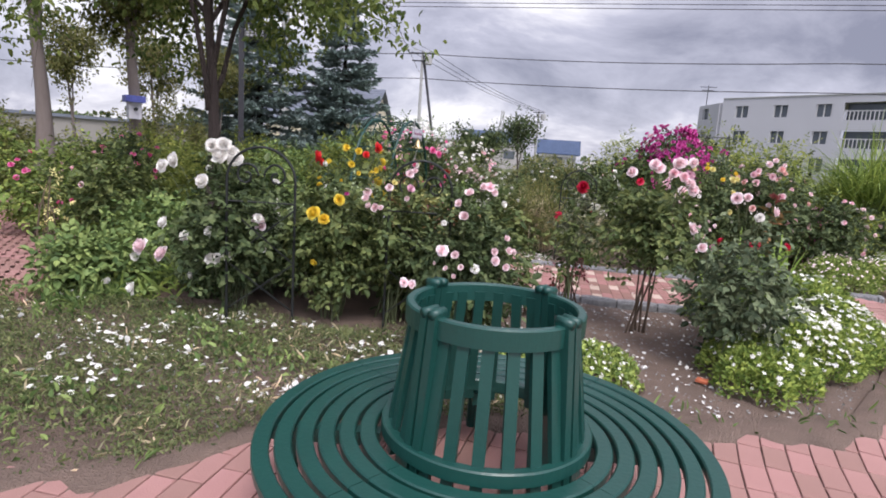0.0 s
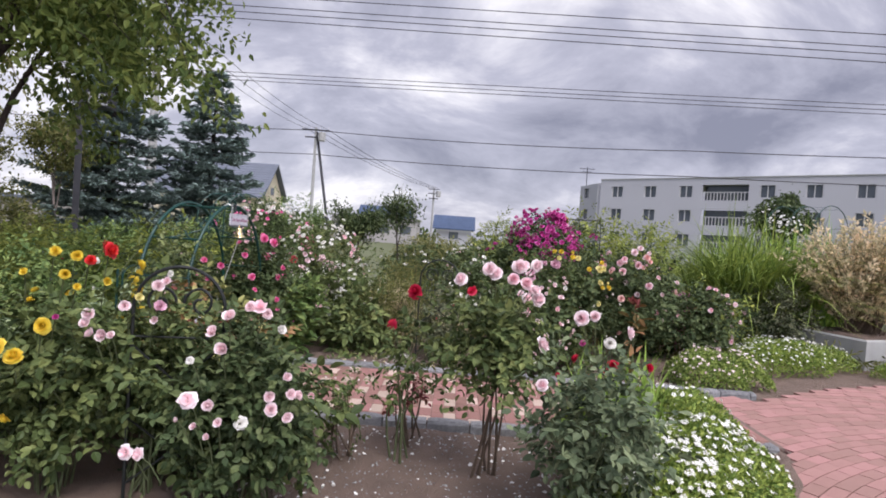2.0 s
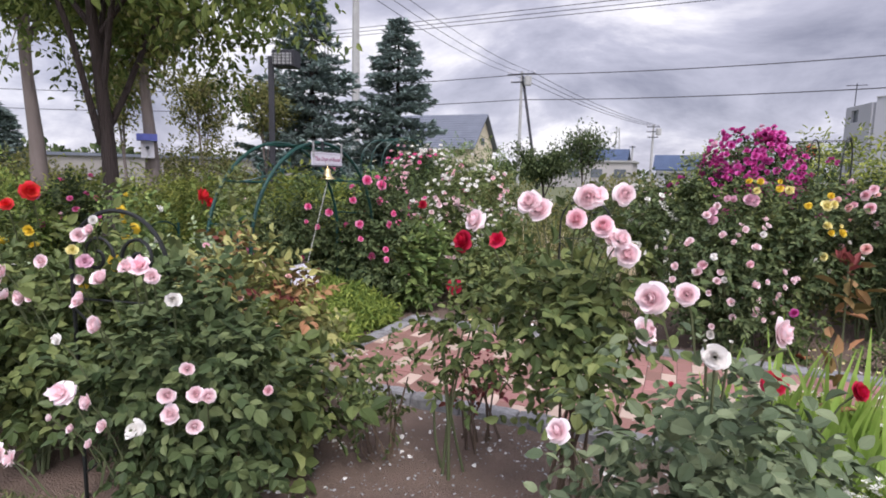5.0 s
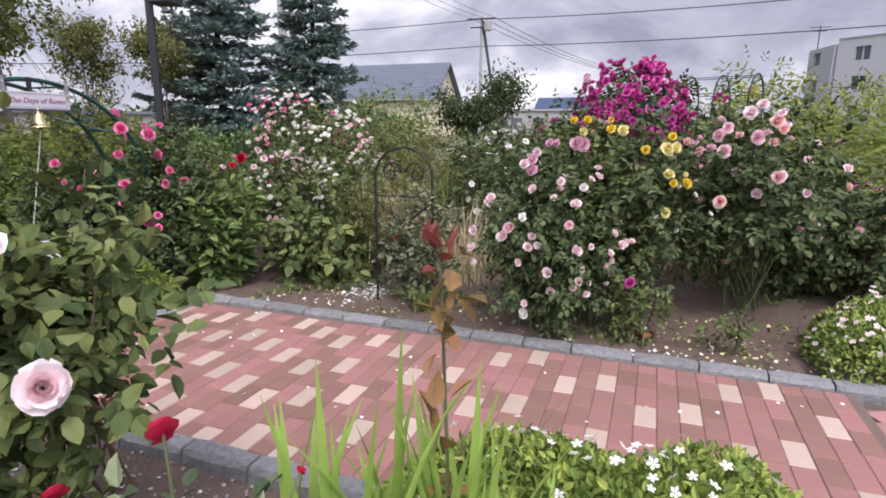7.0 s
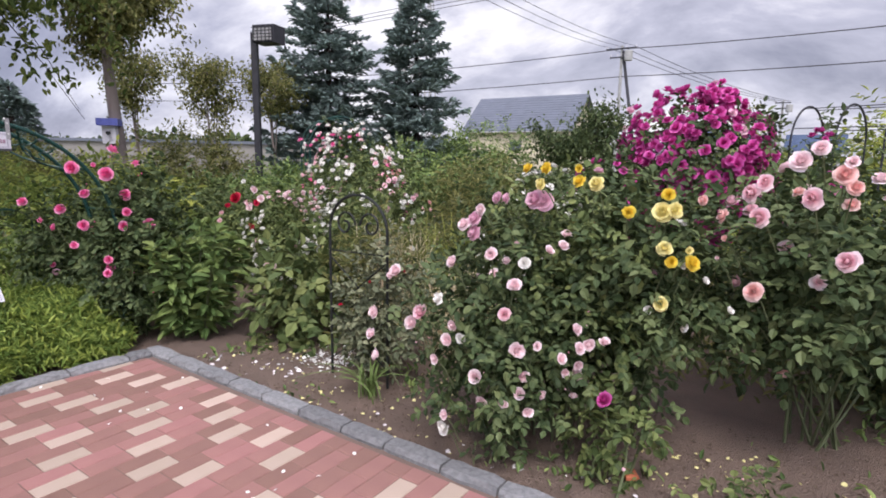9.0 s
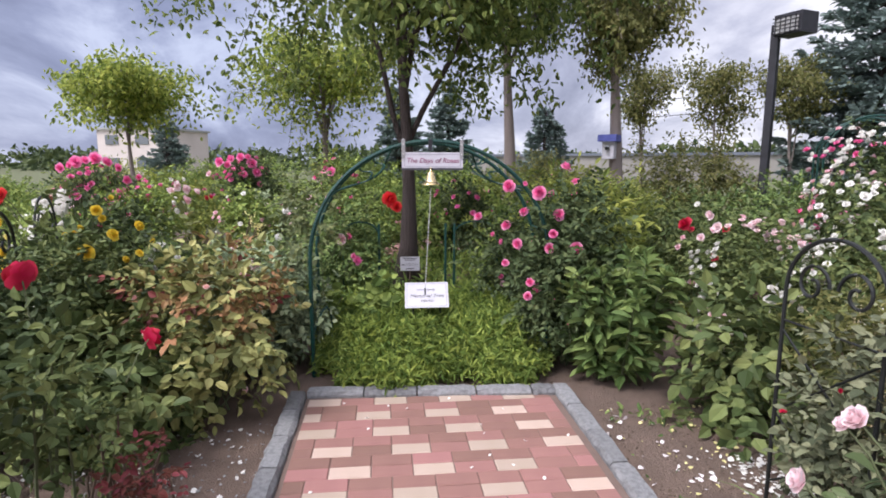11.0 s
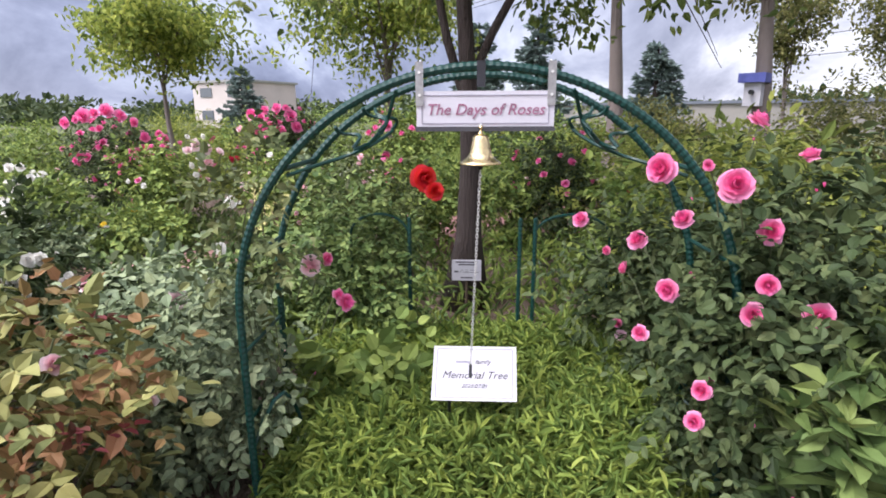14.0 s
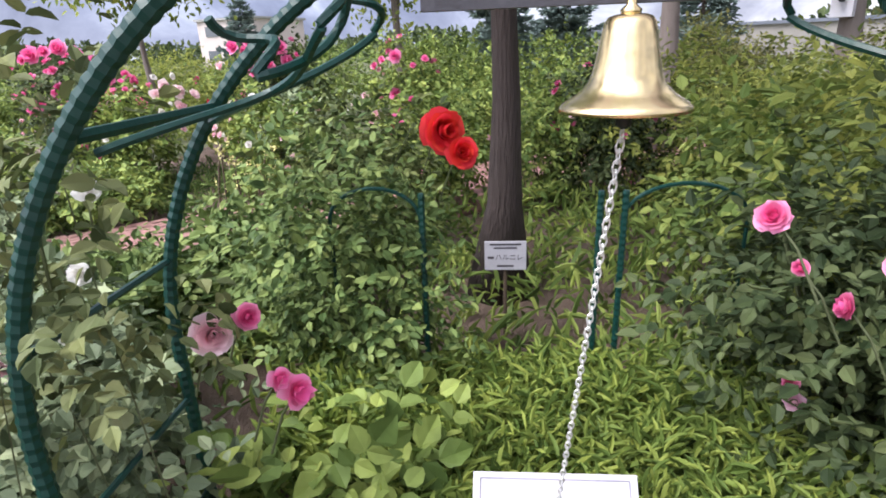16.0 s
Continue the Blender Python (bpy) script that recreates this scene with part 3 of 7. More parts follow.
def kerb_line(x0, y0, x1, y1, lengths, seed):
    rng = np.random.default_rng(seed)
    L = math.hypot(x1 - x0, y1 - y0)
    d = np.array([(x1 - x0) / L, (y1 - y0) / L])
    holder = thing("kerb", (x0, y0, 0), "row of rough grey granite kerb stones beside the path", "kerb")
    holder["kind"] = "structure"
    s = 0.0
    while s < L - 0.05:
        ln = min(rng.uniform(*lengths), L - s)
        cx, cy = x0 + d[0] * (s + ln / 2), y0 + d[1] * (s + ln / 2)
        n = 6
        vs, fs = [], []
        for i in range(n):
            u = -ln / 2 + 0.005 + (ln - 0.01) * i / (n - 1)
            e = 0.0 if 0 < i < n - 1 else 0.006
            j = rng.normal(0, 0.0035, 8)
            pr = [(-.055 + j[0], 0), (-.055 + e + j[1], .055), (-.038 + j[2], .078 - e + j[3] * .5), (.038 + j[4], .078 - e + j[5] * .5), (.055 - e + j[6], .055), (.055 + j[7], 0)]
            vs += [(u, p, z) for p, z in pr]
        for i in range(n - 1):
            for j in range(5):
                fs.append((6 * i + j, 6 * i + 6 + j, 6 * i + 7 + j, 6 * i + 1 + j))
        for b, fl in ((0, False), (6 * (n - 1), True)):
            for c in ((b, b + 1, b + 4, b + 5), (b + 1, b + 2, b + 3, b + 4)):
                fs.append(c[::-1] if fl else c)
        v = np.array(vs)
        v = np.column_stack([v[:, 0] * d[0] - v[:, 1] * d[1] + cx, v[:, 0] * d[1] + v[:, 1] * d[0] + cy, v[:, 2]])
        part("kerb_stone", (v, np.array(fs)), M_KERB, holder)
        s += ln


kerb_line(0.0, 7.60, 4.9, 7.56, (0.27, 0.36), 1)
kerb_line(-0.04, 5.98, 0.06, 7.55, (0.33, 0.43), 2)
kerb_line(-0.04, 5.92, 4.2, 5.92, (0.27, 0.36), 3)

# ---- distance: buildings, poles and cables ----
def facade_frame(p, q):
    d = np.array([q[0] - p[0], q[1] - p[1]])
    L = np.hypot(*d)
    return d / L, L, math.atan2(d[1], d[0])


def wall_with_holes(p, q, z0, z1, thick, holes):
    """A wall from p to q, one connected mesh, cut through by holes (s0, s1, zlo, zhi)."""
    d, L, ang = facade_frame(p, q)
    nx, ny = -d[1] * thick / 2, d[0] * thick / 2
    xs = sorted({0.0, L, *[h[0] for h in holes], *[h[1] for h in holes]})
    zs = sorted({z0, z1, *[h[2] for h in holes], *[h[3] for h in holes]})
    nz = len(zs)
    V = [(p[0] + d[0] * a + k * nx, p[1] + d[1] * a + k * ny, z) for a in xs for z in zs for k in (-1, 1)]

    def solid_at(i, j):
        if not (0 <= i < len(xs) - 1 and 0 <= j < nz - 1):
            return False
        a, c = (xs[i] + xs[i + 1]) / 2, (zs[j] + zs[j + 1]) / 2
        return not any(h[0] <= a <= h[1] and h[2] <= c <= h[3] for h in holes)

    def vi(i, j, k):
        return 2 * (i * nz + j) + k

    F = []
    for i in range(len(xs) - 1):
        for j in range(nz - 1):
            if not solid_at(i, j):
                continue
            F += [(vi(i, j, 0), vi(i + 1, j, 0), vi(i + 1, j + 1, 0), vi(i, j + 1, 0)), (vi(i, j, 1), vi(i, j + 1, 1), vi(i + 1, j + 1, 1), vi(i + 1, j, 1))]
            for (di, dj), (a, b) in (((-1, 0), ((i, j), (i, j + 1))), ((1, 0), ((i + 1, j), (i + 1, j + 1))), ((0, -1), ((i, j), (i + 1, j))), ((0, 1), ((i, j + 1), (i + 1, j + 1)))):
                if not solid_at(i + di, j + dj):
                    F.append((vi(*a, 0), vi(*a, 1), vi(*b, 1), vi(*b, 0)))
    return np.array(V), np.array(F)


def apartment():
    p, q = (19.9, 74.3), (54.5, 44.0)
    d, L, ang = facade_frame(p, q)
    nrm = np.array([d[1], -d[0]])
    if nrm @ np.array([-p[0], -p[1]]) < 0:
        nrm = -nrm
    ob = thing("apartment_building", (p[0], p[1], 0), "pale grey three-storey apartment building with a flat roof", "building")
    holes = []
    for z in (8.6, 5.8, 3.0):
        for k in range(10):
            s = 2.3 + 4.2 * k
            if k == 3:
                holes.append((s - 2.4, s + 2.4, z - 1.0, z + .75))
            else:
                holes.append((s - .75, s + .75, z - .65, z + .65))
    part("wall", wall_with_holes(p, q, 0, 10.1, .35, holes), M_WALL_WHITE, ob)
    for i, (a, b, lo, hi) in enumerate(holes):
        m = (a + b) / 2
        c = np.array(p) + d * m
        if b - a > 3:
            bal = part("balcony", box(c[0] - nrm[0] * 1.0, c[1] - nrm[1] * 1.0, (lo + hi) / 2, b - a, .1, hi - lo, ang), M_GLASS, ob, "dark recessed balcony")
            rail = [box(c[0] + d[0] * u, c[1] + d[1] * u, lo + .45, .08, .08, .9, ang) for u in np.arange(-2.2, 2.3, .35)]
            part("railing", joined(*rail, box(c[0], c[1], lo + .92, b - a, .1, .1, ang)), M_FRAME, bal)
            continue
        w = part("window", box(c[0] - nrm[0] * .12, c[1] - nrm[1] * .12, (lo + hi) / 2, b - a, .05, hi - lo, ang), M_GLASS, ob)
        fr = [box(c[0] + d[0] * u, c[1] + d[1] * u, (lo + hi) / 2, .09, .16, hi - lo, ang) for u in (-.7, 0, .7)]
        part("window_frame", joined(*fr), M_FRAME, w)
    e = np.array(p) - nrm * 14
    sp, sq = (18.6, 79.7), (p[0] - .2, p[1] + .2)
    sh = [(1.2, 2.7, z - .65, z + .65) for z in (8.6, 5.8, 3.0)]
    part("wall", wall_with_holes(sp, sq, 0, 9.7, .35, sh), M_WALL_WHITE, ob)
    sd, sL, sa = facade_frame(sp, sq)
    for a, b, lo, hi in sh:
        c = np.array(sp) + sd * (a + b) / 2
        part("window", box(c[0] + .1, c[1] + .1, (lo + hi) / 2, b - a, .05, hi - lo, sa), M_GLASS, ob)
    mid = (np.array(p) + np.array(q)) / 2 - nrm * 6
    part("roof", box(mid[0], mid[1], 10.0, L - .6, 11.6, .25, ang), M_CONCRETE, ob)
    part("parapet_cap", box((p[0] + q[0]) / 2, (p[1] + q[1]) / 2, 10.16, L, .5, .1, ang), M_CONCRETE, ob)
    back = np.array(q) - nrm * 12
    part("wall", wall_with_holes(q, tuple(back), 0, 10.0, .35, []), M_WALL_WHITE, ob)
    a = np.array((18.9, 78.5))
    part("aerial", joined(tube([(a[0], a[1], 9.6), (a[0], a[1], 12.2)], .05, 4), tube([(a[0] - 1, a[1], 12), (a[0] + 1, a[1], 12)], .04, 4), tube([(a[0] - .7, a[1], 11.6), (a[0] + .7, a[1], 11.6)], .04, 4)), M_LAMP, ob)


def gable_house(name, x0, x1, y0, y1, eave, ridge, wall, roof, label, win=True):
    ob = thing(name, ((x0 + x1) / 2, (y0 + y1) / 2, 0), label, "house")
    ym = (y0 + y1) / 2
    part("wall", box((x0 + x1) / 2, ym, eave / 2, x1 - x0, y1 - y0, eave), wall, ob)
    for gx in (x0 + .15, x1 - .15):
        V = np.array([(gx - .14, y0, eave), (gx - .14, y1, eave), (gx - .14, ym, ridge), (gx - .14, ym, eave), (gx + .14, y0, eave), (gx + .14, y1, eave), (gx + .14, ym, ridge), (gx + .14, ym, eave)])
        F = np.array([(0, 2, 3, 3), (3, 2, 1, 1), (4, 7, 6, 6), (7, 5, 6, 6), (0, 4, 6, 2), (1, 2, 6, 5)])
        bm = bmesh.new()
        vs = [bm.verts.new(v) for v in V]
        for f in ((0, 1, 2), (4, 6, 5), (0, 2, 6, 4), (1, 5, 6, 2)):
            bm.faces.new([vs[i] for i in f])
        me = bpy.data.meshes.new("gable")
        bm.to_mesh(me)
        bm.free()
        me.materials.append(wall)
        o = new("gable", me)
        me.transform(Matrix.Translation(-ob.matrix_basis.translation))
        o.parent = ob
    over = .7
    for sgn, ye in ((-1, y0), (1, y1)):
        sl = (ridge - eave) / (ym - y0)
        V = []
        for x in (x0 - over, x1 + over):
            for yy, zz in ((ym, ridge + .02), (ye + sgn * over, eave - sl * over)):
                V += [(x, yy, zz), (x, yy, zz + .22)]
        V = np.array(V)
        F = np.array([(1, 3, 7, 5), (0, 4, 6, 2), (0, 2, 3, 1), (4, 5, 7, 6), (2, 6, 7, 3), (0, 1, 5, 4)])
        ro = part("roof", (V, F), roof, ob)
        n = 14
        seams = []
        for k in range(1, n):
            u = k / n
            yy, zz = ym + (ye + sgn * over - ym) * u, ridge + .24 + (eave - sl * over - ridge) * u
            seams.append(tube([(x0 - over, yy, zz), (x1 + over, yy, zz)], .035, 4))
        part("roof_seam", joined(*seams), roof, ro)
    if win:
        part("window", box(x1 + .02, ym, eave * .55, .12, 1.6, 1.3), M_GLASS, ob)
        part("window", box(x1 + .02, ym, eave + .6, .12, 1.2, 1.0), M_GLASS, ob)
        part("window", box((x0 + x1) / 2, y0 - .02, eave * .55, 1.8, .12, 1.3), M_GLASS, ob)
        part("gutter", box((x0 + x1) / 2, y0 - .75, eave - .62, x1 - x0, .14, .14), M_FRAME, ob)
    return ob


def flat_building(name, cx, cy, sx, sy, h, rot, wall, label, rows=1, cols=6, cap=None):
    ob = thing(name, (cx, cy, 0), label, "building")
    part("wall", box(cx, cy, h / 2, sx, sy, h, rot), wall, ob)
    part("roof", box(cx, cy, h + .12, sx + .5, sy + .5, .24, rot), cap or M_CONCRETE, ob)
    c, s = math.cos(rot), math.sin(rot)
    for r in range(rows):
        for k in range(cols):
            u = (k + .5) / cols * sx - sx / 2
            for side in (-1, 1):
                v = side * (sy / 2 + .03)
                z = h * (r + .6) / rows - .1
                w = part("window", box(cx + u * c - v * s, cy + u * s + v * c, z, min(1.8, sx / cols * .5), .12, 1.1, rot), M_GLASS, ob)
    return ob


apartment()
gable_house("house", -39.5, -24.3, 74.5, 83.5, 5.4, 9.6, M_WALL_CREAM, M_ROOF, "cream house with a dark sheet-metal gable roof")
gable_house("house", -14, -6.5, 92, 99, 3.6, 5.6, M_WALL_GREY, M_ROOF_BLUE, "low house with a dark blue roof far beyond the garden")
gable_house("house", -2.2, 4.5, 108, 116, 3.2, 5.4, M_WALL_WHITE, M_ROOF_BLUE, "small house with a blue roof far beyond the garden")
flat_building("warehouse", -48, 36, 42, 12, 2.2, radians(52), M_WALL_DIM, "long low grey-beige building with a dark flat roof", 0, 9, M_ROOF)
flat_building("office_block", -71, -22, 8.5, 9, 5.3, radians(70), M_WALL_PINK, "pinkish concrete block with dark window bands far off", 2, 2)
flat_building("garage", -10, 84, 12, 8, 3.4, 0, M_WALL_GREY, "grey low building seen behind the rose beds", 1, 4)


def utility_pole(x, y, h, label, arms, strut=None, can=False):
    ob = thing("utility_pole", (x, y, 0), label, "utility pole")
    part("pole", tube([(x, y, 0), (x, y, h * .5), (x, y, h)], [.2, .17, .13], 8), M_CONCRETE, ob)
    if strut:
        part("strut", tube([(x + strut, y - .4, 0), (x + .1, y, h * .96)], .15, 6), M_LAMP, ob)
    for z, half in arms:
        arm = part("crossarm", box(x, y - .2, z, half * 2, .12, .12), M_LAMP, ob)
        for u in np.linspace(-half, half, 4):
            part("insulator", lathe([(.01, 0), (.06, .02), (.05, .18), (.08, .2), (.01, .26)], 6, (x + u * .94, y - .2, z + .06)), M_SIGN, arm)
    if can:
        part("transformer", lathe([(.02, 0), (.38, .02), (.4, .1), (.4, .85), (.36, .95), (.02, 1.0)], 10, (x + .75, y - .3, h - 1.5)), M_CONCRETE, ob)
    return ob


utility_pole(-14.3, 62.3, 12.3, "grey utility pole with a leaning strut and crossarms", [(12.0, 1.5), (11.2, 1.1)], 2.3, True)
utility_pole(-2.4, 92, 9.2, "utility pole with short crossarms far off", [(8.9, .9), (8.2, .9), (7.4, .7)], None, True)
utility_pole(-10.6, 23.6, 9.5, "tall grey utility pole behind the blue spruces", [(9.2, .9)])
utility_pole(-5.8, 100, 6.6, "slim utility pole far off", [(6.4, .5)])


def cable(p, q, sag, r=0.02):
    t = np.linspace(0, 1, 13)[:, None]
    pts = np.array(p) * (1 - t) + np.array(q) * t - np.array([0, 0, 1.0]) * (4 * t * (1 - t) * sag)
    solid("cable", tube(pts, r, 4), M_WIRE, "thin dark overhead power cable", "cable", group="overhead cables")


for (z0, z1, sag) in ((12.0, 10.7, 1.1), (9.4, 8.4, .9)):
    cable((-14.3, 62.3, z0), (22.3, 52.7, z1), sag * .35, .04)
    cable((22.3, 52.7, z1), (70, 40, z1 + .4), .4, .04)
    cable((-14.3, 62.3, z0), (-80, 45, z1), sag, .04)
for z in (8.3, 8.12, 7.95):
    cable((-27.0, 29.6, z + .55), (29.3, 21.2, z - 1.05), .1, .014)
for z in (9.2, 8.85, 8.65, 8.42):
    cable((-19.9, 22.0, z + .6), (36.2, 15.0, z - 2.2), .1, .014)
for k, u in enumerate((-1.2, 0, 1.2)):
    cable((-14.3 + u, 62.3, 12.2), (-10.6 + u * .6, 23.6, 9.4), .5, .018)
    cable((-14.3 + u, 62.3, 12.2), (-2.4 + u * .6, 92, 9.1), .6, .03)
for k in range(4):
    cable((-10.6, 23.6, 9.2 - .25 * k), (-70, -12, 10.4 - .3 * k), .6, .02)


def lattice_tower(x, y, h, w, label):
    ob = thing("lattice_tower", (x, y, 0), label, "tower")
    for sx, sy in ((-1, -1), (1, -1), (1, 1), (-1, 1)):
        part("leg", tube([(x + sx * w, y + sy * w, 0), (x + sx * w * .25, y + sy * w * .25, h)], .12, 4), M_CONCRETE, ob)
    for k in range(9):
        z0, z1 = h * k / 9, h * (k + 1) / 9
        a, b = w * (1 - .75 * k / 9), w * (1 - .75 * (k + 1) / 9)
        part("brace", joined(tube([(x - a, y - a, z0), (x + b, y - b, z1)], .06, 4), tube([(x + a, y - a, z0), (x - b, y - b, z1)], .06, 4)), M_CONCRETE, ob)


lattice_tower(-18, 190, 17, 1.3, "slim grey lattice mast on the horizon")
lattice_tower(-62, 96, 31, 1.1, "tall lattice radio mast behind the spruces")

# ---- trees ----
def tree(name, x, y, label, height, fork, trunk_r, crown, n, leaf, mat, bark, seed, droop=0.4, limbs=9, lean=(0, 0), crown_z=None, ratio=0.5, holes=0.0, spraysize=0.28, trunk_top=None, low=0.1):
    """Tapered trunk, limbs that divide, and sprays of leaves along the twigs; crown is the reach of the limbs."""
    rng = np.random.default_rng(seed)
    ob = thing(name, (x, y, 0), label, "tree")
    top = np.array([x + lean[0], y + lean[1], height * .82])
    t = np.linspace(0, 1, 9)
    spine = np.column_stack([x + lean[0] * t + .05 * np.sin(5 * t) * (t > 0), y + lean[1] * t + .04 * np.sin(7 * t), height * .82 * t])
    rad = trunk_r * (1.28 * np.exp(-t * 14) + (1 - .8 * t))
    part("trunk", tube(spine, rad, 10), bark, ob, smooth=True)
    wood, ends = [], []
    for k in range(limbs):
        s = fork / height / .82 + (1 - fork / height / .82) * (k + rng.uniform(0, .6)) / limbs
        s = min(s, .97)
        a0 = np.array([np.interp(s, t, spine[:, i]) for i in range(3)])
        az = k * 2.4 + rng.uniform(-.4, .4)
        reach = crown * (1.05 - .45 * s) * rng.uniform(.75, 1.1)
        rise = (height - a0[2]) * rng.uniform(.35, .8) * (1 - .2 * droop)
        if k < 3:
            reach, rise = reach * .4, (height - a0[2]) * .85
        tip = a0 + np.array([math.cos(az) * reach, math.sin(az) * reach, rise])
        mid = (a0 + tip) / 2 + np.array([0, 0, rise * .28]) + rng.normal(0, .1, 3)
        u = np.linspace(0, 1, 8)[:, None]
        limb = (1 - u) ** 2 * a0 + 2 * u * (1 - u) * mid + u * u * tip
        r0 = trunk_r * .48 * (1 - .5 * s)
        wood.append(tube(limb, np.linspace(r0, r0 * .2, 8), 6))
        for m in range(9):
            v = rng.uniform(.25, 1.0)
            b0 = np.array([np.interp(v, np.linspace(0, 1, 8), limb[:, i]) for i in range(3)])
            d = unit(rng.normal(0, 1, 3) + np.array([math.cos(az) * .7, math.sin(az) * .7, .1]))
            ln = crown * rng.uniform(.22, .5)
            b1 = b0 + d * ln + np.array([0, 0, -droop * ln * .8])
            bm_ = (b0 + b1) / 2 + np.array([0, 0, ln * .22])
            u5 = np.linspace(0, 1, 5)[:, None]
            tw = (1 - u5) ** 2 * b0 + 2 * u5 * (1 - u5) * bm_ + u5 * u5 * b1
            wood.append(tube(tw, np.linspace(r0 * .28, r0 * .07, 5), 4))
            ends.append(tw)
    for k in range(limbs):
        part("limb", joined(*wood[k * 10:k * 10 + 10]), bark, ob)
    E_ = np.array(ends)
    k = rng.integers(0, len(E_), n)
    v = rng.uniform(.15, 1.08, n) * 4
    i = np.clip(v.astype(int), 0, 3)
    f = (v - i)[:, None]
    P = E_[k, i] * (1 - f) + E_[k, i + 1] * f
    P = P + rng.normal(0, spraysize * .55, (n, 3)) * np.array([1, 1, .6]) + np.array([0, 0, -.12 * droop])
    P = P[P[:, 2] > low + .25 * np.clip(P[:, 0] - x, 0, 1.5)]
    n = len(P)
    D = rng.normal(0, .7, (n, 3)) + np.array([0, 0, -.35 - droop * .5])
    part("crown", leaf_cloud(P, D, leaf * rng.uniform(.65, 1.2, n), ratio, np.array([0, 0, .7]) + rng.normal(0, .4, (n, 3)), rng), mat, ob)
    return ob


def resampled_curve(points, n=16):
    p = np.array(points)
    return np.column_stack([np.interp(np.linspace(0, len(p) - 1, n), np.arange(len(p)), p[:, i]) for i in range(3)])


def spruce(x, y, h, r, label, seed, n_tiers=26, base=0.3):
    rng = np.random.default_rng(seed)
    ob = thing("blue_spruce", (x, y, 0), label, "tree")
    part("trunk", tube([(x, y, 0), (x, y, h * .6), (x, y, h)], [.13, .07, .012], 8), M_BARK, ob)
    P, D, wood = [], [], []
    for k in range(n_tiers):
        s = (k + .3) / n_tiers
        z = base + (h - base) * s ** .92
        reach0 = r * (1 - s) ** .72 + .06
        for m in range(int(5 + 5 * (1 - s))):
            az = rng.uniform(0, 2 * np.pi)
            reach = reach0 * rng.uniform(.72, 1.15)
            u = np.linspace(0, 1, 7)
            zz = z - .32 * reach * u + .3 * reach * u ** 2.4 + rng.normal(0, .03)
            br = np.column_stack([x + math.cos(az) * reach * u, y + math.sin(az) * reach * u, zz])
            wood.append(tube(br, np.linspace(.02, .005, 7), 4))
            cnt = int(18 + 84 * reach)
            v = rng.uniform(.12, 1.04, cnt)
            q = np.column_stack([np.interp(v, u, br[:, i]) for i in range(3)])
            side = np.array([-math.sin(az), math.cos(az), 0])
            wd = rng.uniform(-1, 1, cnt) * (.34 * reach * (1.15 - v) + .035)
            q = q + side * wd[:, None] + np.array([0, 0, 1.0]) * (-.16 * np.abs(wd) + rng.normal(0, .022, cnt))[:, None]
            out = np.array([math.cos(az), math.sin(az), 0])
            dd = out * .8 + side * np.sign(wd)[:, None] * .7 + rng.normal(0, .3, (cnt, 3)) + np.array([0, 0, .18])
            P.append(q), D.append(dd)
    P, D = np.concatenate(P), np.concatenate(D)
    part("branch", joined(*wood), M_BARK, ob, kind="stuff")
    part("needles", leaf_cloud(P, D, rng.uniform(.13, .25, len(P)), .36, None, rng), M_LEAF_BLUE, ob)
    return ob


ELM = tree("elm_tree", -2.9, 6.71, "mature elm with dark furrowed trunk and spreading crown", 5.6, 1.95, .088, 3.0, 29000, .094, M_LEAF_ELM, M_BARK, 21, droop=.7, limbs=15, ratio=.5, low=2.0)
for fork in ([(-2.9, 6.70, 1.62), (-2.86, 6.58, 2.0), (-2.9, 6.46, 2.6), (-3.0, 6.2, 3.5)], [(-2.9, 6.73, 1.68), (-2.84, 6.90, 2.05), (-2.9, 7.21, 2.6), (-2.8, 7.6, 3.4)]):
    part("limb", tube(resampled_curve(fork), np.linspace(.036, .022, 16), 8), M_BARK, ELM, smooth=True)
tree("park_tree", -7.6, 8.9, "tree with a pale grey-brown trunk and leafy crown", 6.2, 2.3, .15, 1.9, 11000, .10, M_LEAF_ELM, M_BARK_PALE, 22, droop=.6)
tree("park_tree", -7.57, 11.05, "tree with drooping foliage and a birdhouse on its trunk", 6.0, 2.35, .17, 1.5, 10000, .11, M_LEAF_OLIVE, M_BARK_PALE, 23, droop=.9)
tree("park_tree", -8.2, 1.6, "small spreading tree with a thin pale trunk", 3.5, 1.75, .065, 1.55, 6500, .11, M_LEAF_TREE, M_BARK_PALE, 24, droop=.3, spraysize=.34)
tree("park_tree", -9.4, 5.2, "leafy green tree behind the memorial elm", 4.4, 1.5, .10, 2.0, 8000, .115, M_LEAF_TREE, M_BARK_PALE, 25, droop=.35, spraysize=.34)
for k, (x, y, h) in enumerate(((-9.9, 14.6, 4.3), (-8.6, 15.6, 4.1), (-11.4, 13.4, 4.5))):
    tree("young_tree", x, y, "slender young tree with sparse olive leaves", h, 1.0, .05, .95, 3600, .10, M_LEAF_OLIVE, M_BARK_PALE, 30 + k, droop=.2, limbs=8)
tree("young_tree", 0.1, 16.4, "small open tree beyond the rose beds", 2.55, 1.1, .04, .75, 1900, .085, M_LEAF_DARK, M_BARK, 34, droop=.1, limbs=7)
tree("young_tree", -1.2, 18.0, "dark round-headed small tree beyond the rose beds", 2.2, .8, .05, .9, 3600, .10, M_LEAF_DARK, M_BARK, 35, droop=.2)
DOGWOOD = tree("young_tree", 13.4, 22.5, "dark green tree with pale flower clusters", 3.7, 1.3, .09, 1.15, 5500, .15, M_LEAF_DARK, M_BARK, 36, droop=.1)
